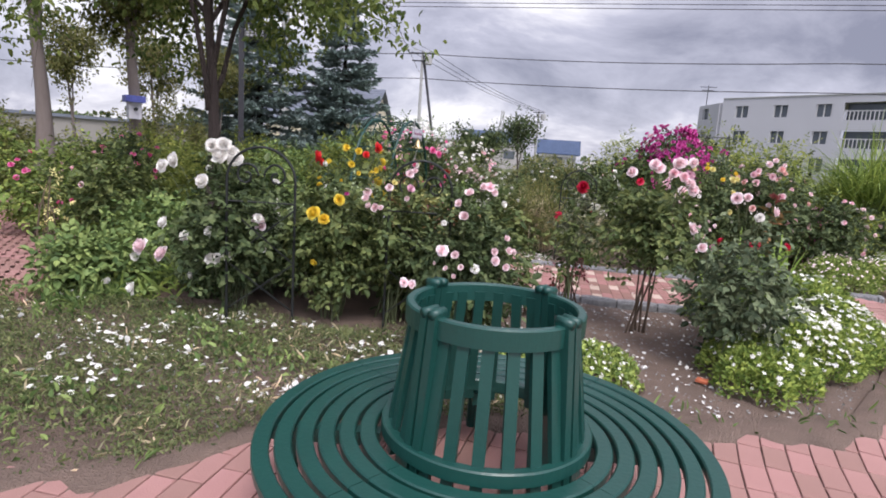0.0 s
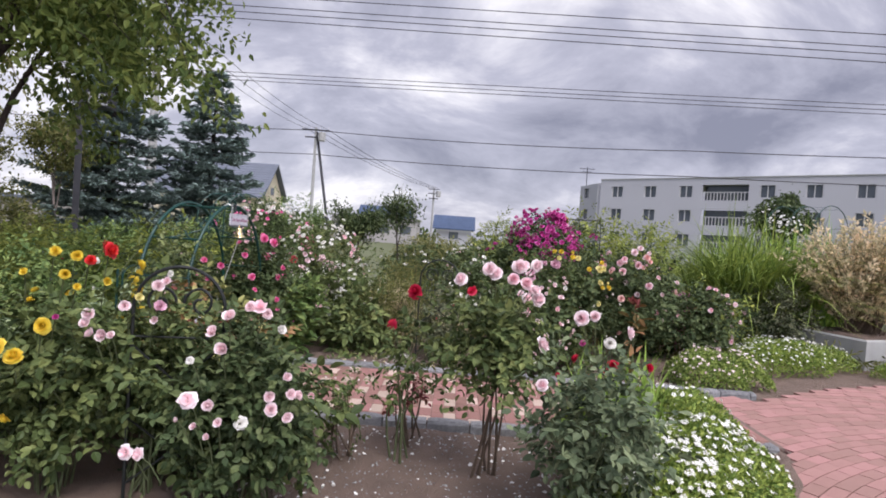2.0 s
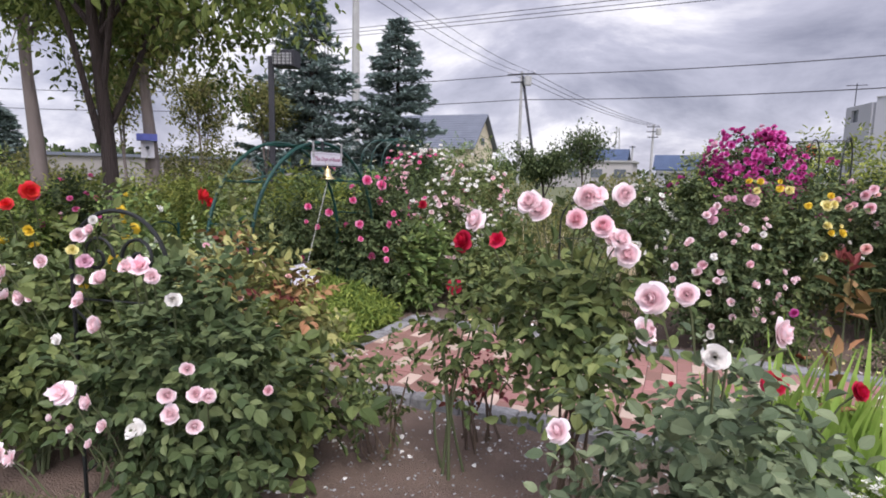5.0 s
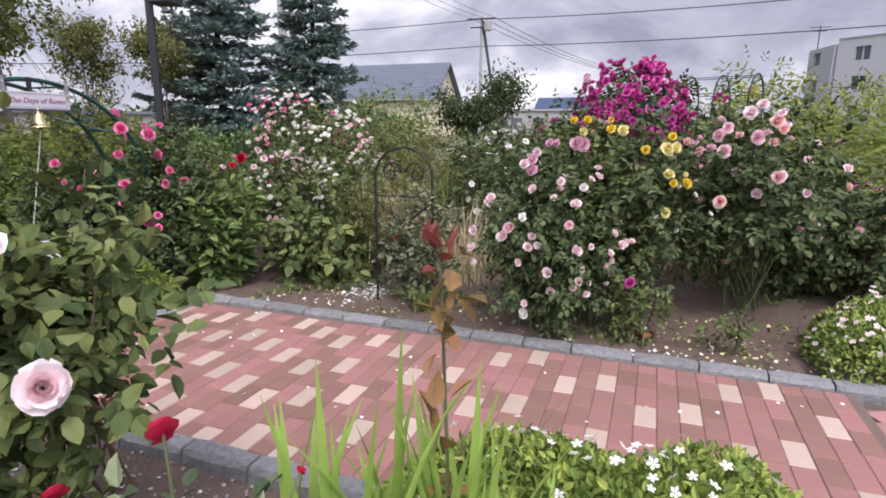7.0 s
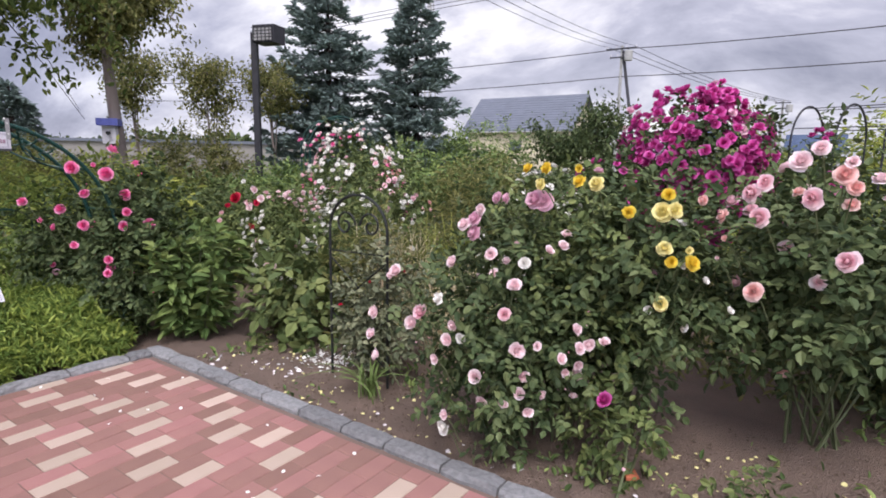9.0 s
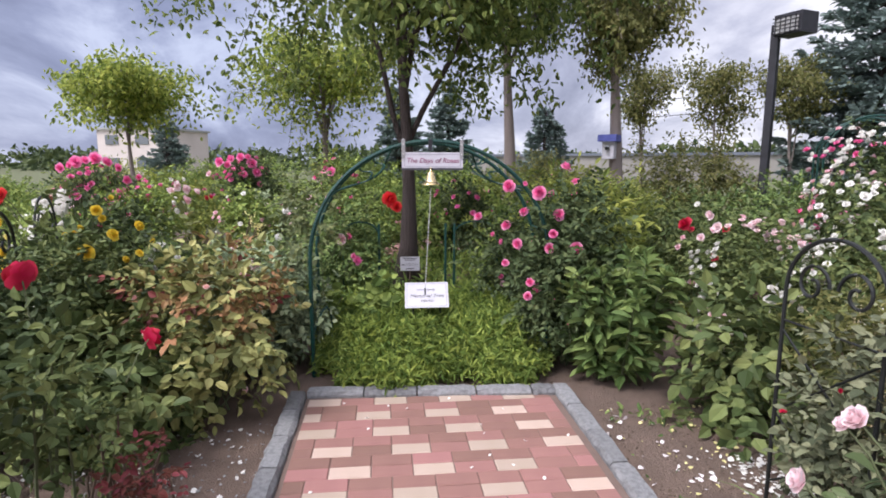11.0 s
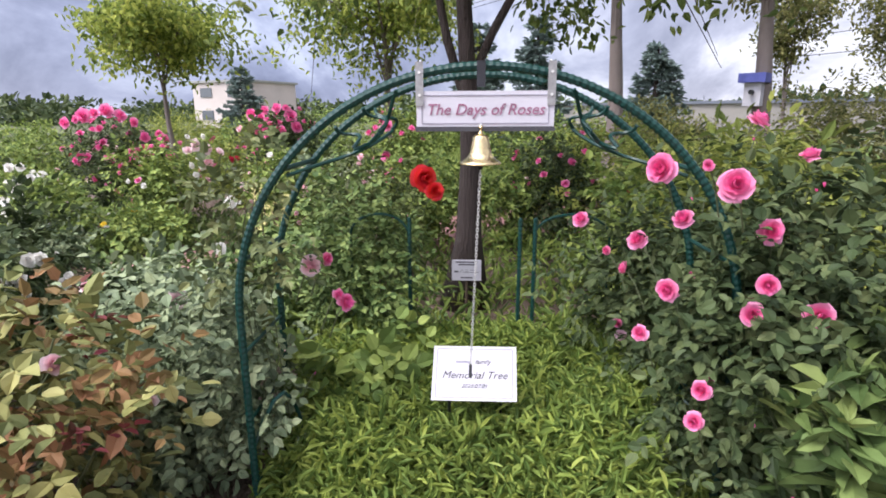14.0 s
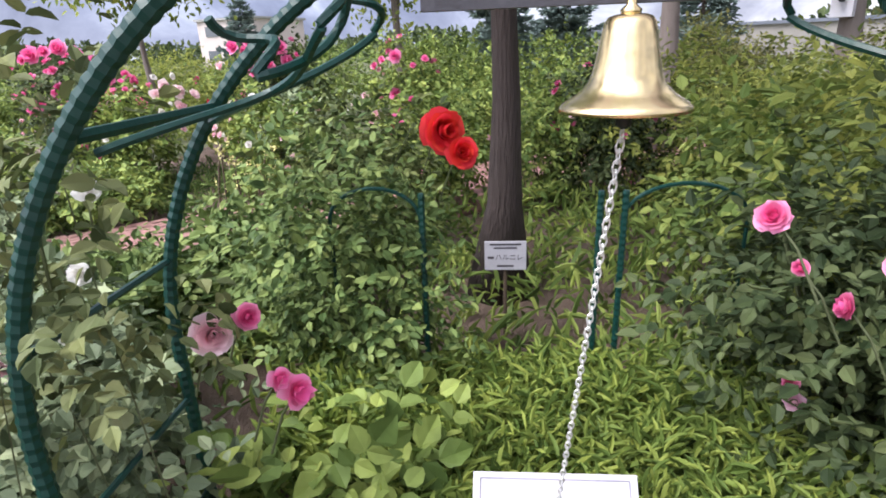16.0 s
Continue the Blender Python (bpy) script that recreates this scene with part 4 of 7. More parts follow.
spruce(-8.2, 17.3, 7.0, 2.25, "tall blue spruce with layered branches", 41)
spruce(-5.75, 18.2, 5.9, 1.85, "blue spruce beside a taller one", 42)
spruce(-13.5, 6.9, 3.7, .9, "distant dark young spruce", 43, 18)
spruce(-15.5, 8.6, 4.2, 1.1, "distant dark young spruce", 44, 18)
spruce(-13.0, 11.2, 3.1, .9, "distant dark young spruce", 45, 16)
spruce(-24, -3.5, 3.6, 1.2, "distant dark young spruce", 46, 16)


def shrub(x, y, r, z1, label, mat, n, leaf, seed, squash=1.0, z0=0.03, ratio=.5, name="shrub", category="shrub", fine=False):
    ob = thing(name, (x, y, 0), label, category)
    vf, C = bush_foliage((x, y), r, z0, z1, n, leaf, seed, squash=squash, ratio=ratio, fine=fine)
    part("foliage", vf, mat, ob)
    for cane in canes((x, y), C, 8, seed, .012):
        part("stem", cane, M_WOODSTEM, ob)
    return ob


def leafy_stems(x, y, count, h, spread, leaf, mat, label, seed):
    """Upright stems carrying pairs of long pointed drooping leaves, and a tuft at each tip."""
    rng = np.random.default_rng(seed)
    ob = thing("perennial", (x, y, 0), label, "plant")
    P, D, L = [], [], []
    for k in range(count):
        a, s = rng.uniform(0, 2 * np.pi), spread * rng.uniform(.1, 1.0) ** .6
        hh = h * rng.uniform(.72, 1.02) * (1 - .28 * (s / spread) ** 2)
        b, e = np.array([x + .35 * s * math.cos(a), y + .35 * s * math.sin(a), 0]), np.array([x + s * math.cos(a), y + s * math.sin(a), hh])
        u = np.linspace(0, 1, 6)[:, None]
        pts = b + (e - b) * u + np.array([math.cos(a), math.sin(a), 0]) * (u ** 2 - u) * .08
        part("stem", tube(pts, np.linspace(.006, .003, 6), 5), M_STEM, ob)
        for v in np.arange(.16, 1.0, .075):
            turn = rng.uniform(0, np.pi)
            q = np.array([np.interp(v, u[:, 0], pts[:, i]) for i in range(3)])
            for sg in (0, np.pi):
                d = np.array([math.cos(turn + sg), math.sin(turn + sg), rng.uniform(-.45, .35)])
                P.append(q + .015 * d), D.append(d), L.append(leaf * rng.uniform(.75, 1.15) * (1 - .35 * v ** 4))
        for m in range(6):
            d = np.array([rng.normal(0, .7), rng.normal(0, .7), .7])
            P.append(pts[-1]), D.append(d), L.append(leaf * rng.uniform(.4, .65))
    part("foliage", leaf_cloud(np.array(P), np.array(D), np.array(L), .42, np.array([0, 0, 1.0]) + rng.normal(0, .25, (len(P), 3)), rng, True), mat, ob)
    return ob


# hedges and shrubs that close the garden
for k, (x, y, r, h, mat) in enumerate((
    (-8.2, 13.2, 1.4, 2.0, M_LEAF_OLIVE), (-5.6, 13.9, 1.2, 1.2, M_LEAF_MID), (-4.2, 15.6, 1.5, 1.6, M_LEAF_MID), (-3.6, 18.2, 1.5, 2.3, M_LEAF_MID), (-1.8, 15.2, 1.0, 1.35, M_LEAF_OLIVE), (-10.8, 10.4, 1.6, 1.55, M_LEAF_OLIVE),
    (-6.6, 10.6, 1.2, 1.15, M_LEAF_LIGHT), (-5.2, 8.2, 1.0, 1.45, M_LEAF_LIGHT), (-7.4, 6.4, .7, 1.2, M_LEAF_FRESH), (-9.6, 8.4, 1.5, 1.5, M_LEAF_FRESH), (-11.5, 6.0, 1.6, 1.5, M_LEAF_FRESH), (-12.4, 2.6, 2.0, 1.5, M_LEAF_FRESH),
    (-13.2, -1.2, 2.0, 1.4, M_LEAF_LIGHT), (-11.5, -3.6, 1.8, 1.2, M_LEAF_FRESH), (1.2, 18.6, 1.7, 1.3, M_LEAF_OLIVE), (3.2, 16.2, 1.1, 1.5, M_LEAF_MID), (4.7, 14.7, 1.1, 2.2, M_LEAF_LIGHT), (2.7, 14.5, 1.0, 2.1, M_LEAF_LIGHT), (6.3, 15.6, 1.1, 2.1, M_LEAF_LIGHT),
    (8.4, 15.2, 1.2, 1.5, M_LEAF_MID), (10.5, 15.0, 1.3, 1.4, M_LEAF_LIGHT), (13.0, 14.0, 1.6, 1.5, M_LEAF_MID), (-2.9, 12.8, .9, 1.2, M_LEAF_DARK), (15.5, 11.5, 1.6, 1.4, M_LEAF_MID),
    (-4.4, 11.2, .9, 1.05, M_LEAF_MID), (-3.0, 9.9, .8, 1.1, M_LEAF), (-4.3, 9.6, .9, 1.25, M_LEAF_LIGHT))):
    shrub(x, y, r, h, "dense green garden shrub" if mat is not M_LEAF_OLIVE else "olive green clipped shrub", mat, int(2000 + 2300 * r * r), (.105 if mat is M_LEAF_LIGHT and y > 12 else .095) if r > 1 else .075, 60 + k, ratio=.38 if mat is M_LEAF_LIGHT else .5)
# a far belt of woods
V, F = [], []
rngw = np.random.default_rng(5)
for k in range(420):
    a = radians(rngw.uniform(-150, 75))
    dist = rngw.uniform(95, 180)
    if -12 < math.degrees(a) < 12 and dist < 150:
        continue
    cx, cy = dist * math.sin(a), dist * math.cos(a)
    hh = rngw.uniform(2.5, 4.6)
    m = 85
    d = unit(rngw.normal(0, 1, (m, 3)))
    P = np.array([cx, cy, hh * .5]) + d * np.array([4.5, 4.5, hh * .5]) * rngw.uniform(.7, 1.1, (m, 1))
    v, f = leaf_cloud(P, d + rngw.normal(0, .5, (m, 3)), rngw.uniform(.8, 1.4, m), .7, d, rngw)
    F.append(f)
    V.append(v)
solid("far_woods", joined(*zip(V, F)), M_LEAF_DARK, "belt of distant dark green trees", "trees", "stuff")

# ---- the round bench ----
BX, BY = 1.035, 2.42
bench = thing("round_bench", (BX, BY, 0), "round dark green slatted bench with a conical back ring", "bench")


def ring(r0, r1, z0, z1, a0=0.0, a1=2 * np.pi, n=72, e=0.005):
    prof = np.array([(r0, z0), (r0, z1 - e), (r0 + e, z1), (r1 - e, z1), (r1, z1 - e), (r1, z0)])
    full = abs(a1 - a0 - 2 * np.pi) < 1e-6
    a = np.linspace(a0, a1, n, endpoint=not full)
    V = np.stack([prof[None, :, 0] * np.cos(a)[:, None] + BX, prof[None, :, 0] * np.sin(a)[:, None] + BY, np.repeat(prof[None, :, 1], n, 0)], -1).reshape(-1, 3)
    F = []
    m = n if full else n - 1
    for i in range(m):
        for j in range(6):
            F.append((6 * i + j, 6 * ((i + 1) % n) + j, 6 * ((i + 1) % n) + (j + 1) % 6, 6 * i + (j + 1) % 6))
    if not full:
        for b in (0, 6 * (n - 1)):
            F += [(b, b + 1, b + 4, b + 5), (b + 1, b + 2, b + 3, b + 4)]
    return np.array(V), np.array(F)


SEAT_Z, RIM_Z, TWIST = 0.37, 0.82, 0.97
for k in range(6):
    r0 = 0.375 + k * 0.068
    for q in range(4):
        part("seat_slat", ring(r0, r0 + 0.054, SEAT_Z - .03, SEAT_Z, q * np.pi / 2 + TWIST, (q + 1) * np.pi / 2 + TWIST - .005, 24), M_GREEN_PAINT, bench)
for q in range(8):
    a = q * np.pi / 4 + TWIST
    part("seat_bearer", box(BX + .57 * math.cos(a), BY + .57 * math.sin(a), SEAT_Z - .058, .42, .05, .05, a), M_GREEN_PAINT, bench)
    part("leg", tube([(BX + .68 * math.cos(a), BY + .68 * math.sin(a), 0), (BX + .66 * math.cos(a), BY + .66 * math.sin(a), SEAT_Z - .08)], .024, 8), M_GREEN_PAINT, bench)
R_TOP, R_BOT = 0.268, 0.340


def stave(a, w, thick, r_lo, r_hi, z_lo, z_hi):
    V = []
    for z, r in ((z_lo, r_lo), (z_hi, r_hi)):
        for dr in (0, thick):
            for s in (-w / 2, w / 2):
                V.append((BX + (r + dr) * math.cos(a) - s * math.sin(a), BY + (r + dr) * math.sin(a) + s * math.cos(a), z))
    return np.array(V), np.array([(0, 1, 3, 2), (4, 6, 7, 5), (0, 4, 5, 1), (2, 3, 7, 6), (0, 2, 6, 4), (1, 5, 7, 3)])


for k in range(24):
    a = (k + .5) * 2 * np.pi / 24 + TWIST
    if k % 6 in (0, 5):
        continue
    part("back_slat", stave(a, .037, .018, R_BOT - .012, R_TOP - .006, .33, RIM_Z - .03), M_GREEN_PAINT, bench)
for q in range(4):
    a = q * np.pi / 2 + TWIST
    for s in (-.145, .145):
        part("back_slat", stave(a + s * 1.15, .037, .018, R_BOT - .012, R_TOP - .006, .33, RIM_Z - .03), M_GREEN_PAINT, bench)
    for s in (-.058, .058):
        post = part("back_post", stave(a + s, .028, .05, R_BOT - .01, R_TOP - .01, .0, RIM_Z + .012), M_GREEN_PAINT, bench)
        cap = tube([(BX + (R_TOP - .012) * math.cos(a + s), BY + (R_TOP - .012) * math.sin(a + s), RIM_Z + .012), (BX + (R_TOP + .045) * math.cos(a + s), BY + (R_TOP + .045) * math.sin(a + s), RIM_Z + .008)], .0155, 8)
        part("post_cap", cap, M_GREEN_PAINT, post, smooth=True)
part("rim", ring(R_TOP, R_TOP + .03, RIM_Z - .065, RIM_Z), M_GREEN_PAINT, bench)
part("base_ring", ring(R_BOT - .02, R_BOT + .018, SEAT_Z + .0, SEAT_Z + .045), M_GREEN_PAINT, bench)

# ---- the memorial arch with its sign, bell and boards ----
AY, AHALF, ATOP, ASPRING = 6.80, 0.83, 1.635, 0.82
arch = thing("garden_arch", (-0.62, AY, 0), "dark green ribbed metal rose arch with two hoops and scrollwork", "garden arch")


def hoop(x, half, top, n=60):
    zs = top - ASPRING
    pts = [(x, AY - half, 0.0), (x, AY - half, ASPRING * .35), (x, AY - half, ASPRING * .7)]
    for t in np.linspace(0, np.pi, n):
        pts.append((x, AY - half * math.cos(t), ASPRING + zs * math.sin(t)))
    pts += [(x, AY + half, ASPRING * .7), (x, AY + half, ASPRING * .35), (x, AY + half, 0.0)]
    return np.array(pts)


def resampled(pts, step):
    s = np.r_[0, np.cumsum(np.linalg.norm(np.diff(pts, axis=0), axis=1))]
    u = np.linspace(0, s[-1], max(3, int(s[-1] / step)))
    return np.column_stack([np.interp(u, s, pts[:, i]) for i in range(3)])


AX0, AX1 = -0.43, -0.83
for x in (AX0, AX1):
    pts = resampled(hoop(x, AHALF, ATOP), .011)
    rad = np.where(np.arange(len(pts)) % 2 == 0, .0130, .0152)
    part("hoop", tube(pts, rad, 8), M_ARCH, arch)
for t in np.radians((14, 74, 106, 166)):
    y, z = AY - AHALF * math.cos(t), ASPRING + (ATOP - ASPRING) * math.sin(t)
    part("crossbar", tube([(AX0, y, z), (AX1, y, z)], .007, 6), M_ARCH, arch)
for sgn in (-1, 1):
    for z in (.16, .42, .68):
        part("crossbar", tube([(AX0, AY + sgn * AHALF, z), (AX1, AY + sgn * AHALF, z)], .007, 6), M_ARCH, arch)
    # S-scrolls in the curved panel between the two hoops
    for x0, xd in ((AX0 - .02, -1), (AX1 + .02, 1)):
        for a0, a1, amp in ((37, 62, .15), (70, 54, .10))[:1 if xd > 0 else 2]:
            u = np.linspace(0, 1, 22)
            ang = a0 + (a1 - a0) * u
            off = x0 + xd * (.02 + amp * np.sin(np.pi * u) ** 1.4)
            q = np.linspace(0, 1.6 * np.pi, 12)
            curl = .045 * (1 - q / (2.4 * np.pi))
            ang = np.r_[ang, a1 + np.degrees(curl * np.sin(q) / .8)]
            off = np.r_[off, off[-1] + xd * (.045 - curl * np.cos(q))]
            f = .975 - .13 * np.sin(np.linspace(0, np.pi, len(ang)))
            pts = np.column_stack([off, AY + sgn * AHALF * f * np.cos(np.radians(ang)), ASPRING + (ATOP - ASPRING) * f * np.sin(np.radians(ang))])
            part("scroll", tube(pts, .0065, 6), M_ARCH, arch)
    part("crossbar", tube([(AX0, AY + sgn * AHALF * math.cos(radians(38)), ASPRING + (ATOP - ASPRING) * math.sin(radians(38))), (AX1, AY + sgn * AHALF * math.cos(radians(38)), ASPRING + (ATOP - ASPRING) * math.sin(radians(38)))], .0095, 6), M_ARCH, arch)
    xs = np.linspace(0, 1, 12)
    part("scroll", tube(np.column_stack([AX0 + (AX1 - AX0) * xs, AY + sgn * (AHALF - .12 * np.sin(np.pi * xs)), .30 + .18 * np.sin(2 * np.pi * xs)]), .008, 6), M_ARCH, arch)


def words(text, size, mat, parent, at, rot, label="", align="CENTER", shear=0.0, depth=0.0008, bold=0.0):
    cu = bpy.data.curves.new("lettering", "FONT")
    cu.body, cu.size, cu.align_x, cu.align_y, cu.shear, cu.extrude = text, size, align, "CENTER", shear, depth
    cu.resolution_u, cu.offset = 3, bold
    tmp = new("lettering_source", cu)
    me = bpy.data.meshes.new_from_object(tmp)
    bpy.data.objects.remove(tmp)
    ob = new("lettering", me)
    me.materials.clear()
    me.materials.append(mat)
    ob.parent = parent
    ob.matrix_basis = pose(*(Vector(at) - parent.matrix_basis.translation), *rot)
    return tagged(ob, label)


# hanging sign
SX, SY = -0.372, 6.80
sign = thing("hanging_sign", (SX, SY, 1.45), "white sign board with pink lettering hung from the arch", "sign")
part("board", box(SX, SY, 1.507, .012, .408, .105), M_SIGN, sign)
part("lower_rail", box(SX, SY, 1.45, .016, .414, .014), M_SIGN_EDGE, sign)
for s in (-1, 1):
    strap = part("bracket", box(SX + .009, SY + s * .194, 1.580, .004, .023, .125), M_STRAP, sign, "grey metal strap")
    for z in (1.548, 1.612):
        part("bolt", tube([(SX + .009, SY + s * .194, z), (SX + .0145, SY + s * .194, z)], .0045, 8), M_CHAIN, strap)
    part("hook", tube([(SX, SY + s * .194, 1.63), (SX - .03, SY + s * .194, 1.645), (SX - .065, SY + s * .194, 1.62)], .005, 6), M_CHAIN, sign)
part("centre_clamp", box(AX0 + .022, SY - .012, 1.610, .012, .026, .075), M_LAMP, sign, "dark clamp on the hoop")
words("The Days of Roses", .046, M_INK_PINK, sign, (SX + .0075, SY, 1.505), (90, 0, 90), shear=.25, bold=.0004)
b = [box(SX + .0068, SY, z, .002, .376, .003) for z in (1.547, 1.466)] + [box(SX + .0068, SY + s * .1875, 1.507, .002, .003, .08) for s in (-1, 1)]
part("border", joined(*b), M_INK_PALE, sign)

# bell and chain
bell = thing("bell", (-0.36, 6.80, 1.33), "polished brass bell hanging under the sign", "bell")
bc = (-0.36, 6.788, 1.349)
part("bell_body", lathe([(.0, .084), (.014, .084), (.020, .082), (.0235, .077), (.026, .066), (.0290, .048), (.0325, .032), (.036, .023), (.0385, .0205), (.040, .018), (.047, .0125), (.0585, .005), (.0625, .001), (.0625, -.003), (.058, -.003), (.045, .008), (.034, .022), (.028, .045), (.024, .068), (.0, .078)], 32, bc), M_BRASS, bell, smooth=True)
part("hanger", lathe([(.0, .08), (.009, .083), (.010, .088), (.005, .092), (.0045, .101), (.0075, .104), (.007, .109), (.0, .112)], 12, bc), M_BRASS, bell, smooth=True)
part("hanging_ring", tube([(bc[0], bc[1], bc[2] + .105), (bc[0] - .006, bc[1], bc[2] + .116), (bc[0] - .012, bc[1], 1.47)], .0025, 6), M_CHAIN, bell)
part("clapper", lathe([(.0, -.022), (.008, -.016), (.008, -.004), (.002, .004), (.002, .06)], 10, bc), M_IRON, bell, smooth=True)
chain = thing("chain", (-0.36, 6.80, 1.31), "thin metal pull chain below the brass bell", "chain")
c0, c1 = np.array((-.36, 6.788, 1.328)), np.array((-.565, 6.762, .578))
ln = np.linalg.norm(c1 - c0)
dirc = (c1 - c0) / ln
sidev = unit(np.cross(dirc, np.array([0, 0, 1.0])))
oth = np.cross(dirc, sidev)
nl = int(ln / .0115)
aa = np.linspace(0, 2 * np.pi, 9)
for k in range(nl):
    c = c0 + dirc * (k + .5) * ln / nl
    w = sidev if k % 2 else oth
    part("link", tube(c + np.outer(np.cos(aa), dirc) * .0085 + np.outer(np.sin(aa), w) * .0040, .0012, 4), M_CHAIN, chain)
part("tube_weight", tube([c1 + np.array((.0, 0, .02)), c1 + np.array((.012, 0, -.03))], .006, 8), M_SIGN_EDGE, chain)

# memorial board leaning in the groundcover
bt, bb = np.array((-.699, 6.78, .606)), np.array((-.55, 6.775, .452))
memo = thing("memorial_board", (-.62, 6.78, 0), "white memorial board tilted back in the green groundcover", "sign")
ax_v = unit(bt - bb)
nrm = np.array([-ax_v[2], 0, ax_v[0]])
nrm = nrm if nrm[0] > 0 else -nrm
cen = (bt + bb) / 2
V = []
for dn in (-.004, .004):
    for u, v in ((-1, -1), (1, -1), (1, 1), (-1, 1)):
        V.append(cen + np.array([0, .16 * u, 0]) + ax_v * .107 * v + nrm * dn)
part("board", (np.array(V), np.array([(0, 3, 2, 1), (4, 5, 6, 7), (0, 1, 5, 4), (1, 2, 6, 5), (2, 3, 7, 6), (3, 0, 4, 7)])), M_SIGN, memo)
for s in (-.1, .1):
    part("stake", tube([(-.66, 6.78 + s, 0), (-.66, 6.78 + s, .55)], .007, 6), M_IRON, memo)
tilt_deg = 90 - math.degrees(math.atan2(nrm[2], nrm[0]))
face = cen + nrm * .0048
words("Memorial Tree", .041, M_INK_GREY, memo, face - ax_v * .01, (tilt_deg, 0, 90), shear=.35)
words("2020.07.01", .022, M_INK_GREY, memo, face - ax_v * .052, (tilt_deg, 0, 90), shear=.35)
words("family", .026, M_INK_GREY, memo, face + np.array([0, .03, 0]) + ax_v * .043, (tilt_deg, 0, 90), shear=.35)
bars = []
for v, w in ((.043, .055),):
    c = face + ax_v * v - np.array([0, .045, 0])
    bars.append((np.array([c + np.array([0, s * w / 2, 0]) + ax_v * t for s, t in ((-1, -.005), (1, -.005), (1, .005), (-1, .005))]), np.array([(0, 1, 2, 3)])))
for v in (-.095, .095):
    c = face + ax_v * v
    bars.append((np.array([c + np.array([0, s * .145, 0]) + ax_v * t for s, t in ((-1, -.0015), (1, -.0015), (1, .0015), (-1, .0015))]), np.array([(0, 1, 2, 3)])))
for s in (-.145, .145):
    c = face + np.array([0, s, 0])
    bars.append((np.array([c + np.array([0, q * .0015, 0]) + ax_v * t * .095 for q, t in ((-1, -1), (1, -1), (1, 1), (-1, 1))]), np.array([(0, 1, 2, 3)])))
part("printed_border", joined(*bars), M_INK_PALE, memo)

plq = thing("tree_label", (-2.33, 6.73, 0), "small white name plate on a stake before the elm", "sign")
part("plate", box(-2.33, 6.73, .457, .008, .20, .145), M_SIGN, plq)
part("stake", tube([(-2.345, 6.73, 0), (-2.345, 6.73, .46)], .009, 6), M_WOODSTEM, plq)
words("ハルニレ", .034, M_INK_GREY, plq, (-2.3252, 6.748, .448), (90, 0, 90))
part("print_bar", joined(*[box(-2.3255, 6.73, z, .001, w, .009) for z, w in ((.515, .15), (.497, .11), (.405, .08))], box(-2.3255, 6.66, .448, .001, .03, .012)), M_INK_GREY, plq)
# two green stakes and a low hoop behind the arch
for y in (6.42, 7.02, 7.10):
    st = thing("plant_stake", (-1.62, y, 0), "ribbed dark green plant stake", "stake", "plant stakes")
    pts = resampled(np.array([(-1.62, y, 0), (-1.62, y + .005, .95)]), .012)
    part("stake", tube(pts, np.where(np.arange(len(pts)) % 2 == 0, .010, .0125), 6), M_ARCH, st)
for y0, y1 in ((6.1, 6.42), (7.1, 7.5)):
    hp = thing("low_hoop", (-1.62, y0, 0), "low curved green wire plant support", "plant support", "plant supports")
    u = np.linspace(0, np.pi, 16)
    part("wire", tube(np.column_stack([np.full(16, -1.62), (y0 + y1) / 2 - (y1 - y0) / 2 * np.cos(u), .85 + .12 * np.sin(u)]), .007, 6), M_ARCH, hp)
    for yy in (y0, y1):
        part("leg", tube([(-1.62, yy, 0), (-1.62, yy, .855)], .007, 6), M_ARCH, hp)

# birdhouse on its trunk
bx, by = -7.42, 10.90
bh = thing("birdhouse", (bx, by, 1.55), "white birdhouse with a blue roof fixed to a tree trunk", "birdhouse")
part("box", box(bx, by, 1.75, .23, .23, .33, .9), M_SIGN, bh)
part("roof", box(bx + .02, by - .02, 1.98, .36, .36, .13, .9), M_BLUE, bh)
part("entrance", tube([(bx + .10, by - .08, 1.78), (bx + .165, by - .13, 1.78)], .035, 10), M_IRON, bh)

# lamp post
lx, ly = -6.67, 13.66
lamp = thing("street_lamp", (lx, ly, 0), "dark square lamp post with a boxy floodlight head", "street lamp")
part("post", box(lx, ly, 2.0, .13, .13, 4.0, .6), M_LAMP, lamp)
part("base_sleeve", box(lx, ly, .45, .2, .2, .9, .6), M_LAMP, lamp)
hd_ = part("lamp_head", box(lx + .36, ly + .1, 3.93, .52, .42, .36, .3), M_LAMP, lamp)
part("lamp_glass", box(lx + .40, ly - .11, 3.92, .44, .02, .28, .3), M_LAMP_GLASS, hd_)
for k in range(5):
    part("guard_wire", box(lx + .405, ly - .13, 3.79 + .065 * k, .5, .015, .012, .3), M_LAMP, hd_)
    part("guard_wire", box(lx + .22 + .09 * k, ly - .185 + .028 * k, 3.92, .012, .015, .3, .3), M_LAMP, hd_)
part("arm", box(lx + .1, ly + .02, 3.93, .2, .08, .08, .3), M_LAMP, lamp)


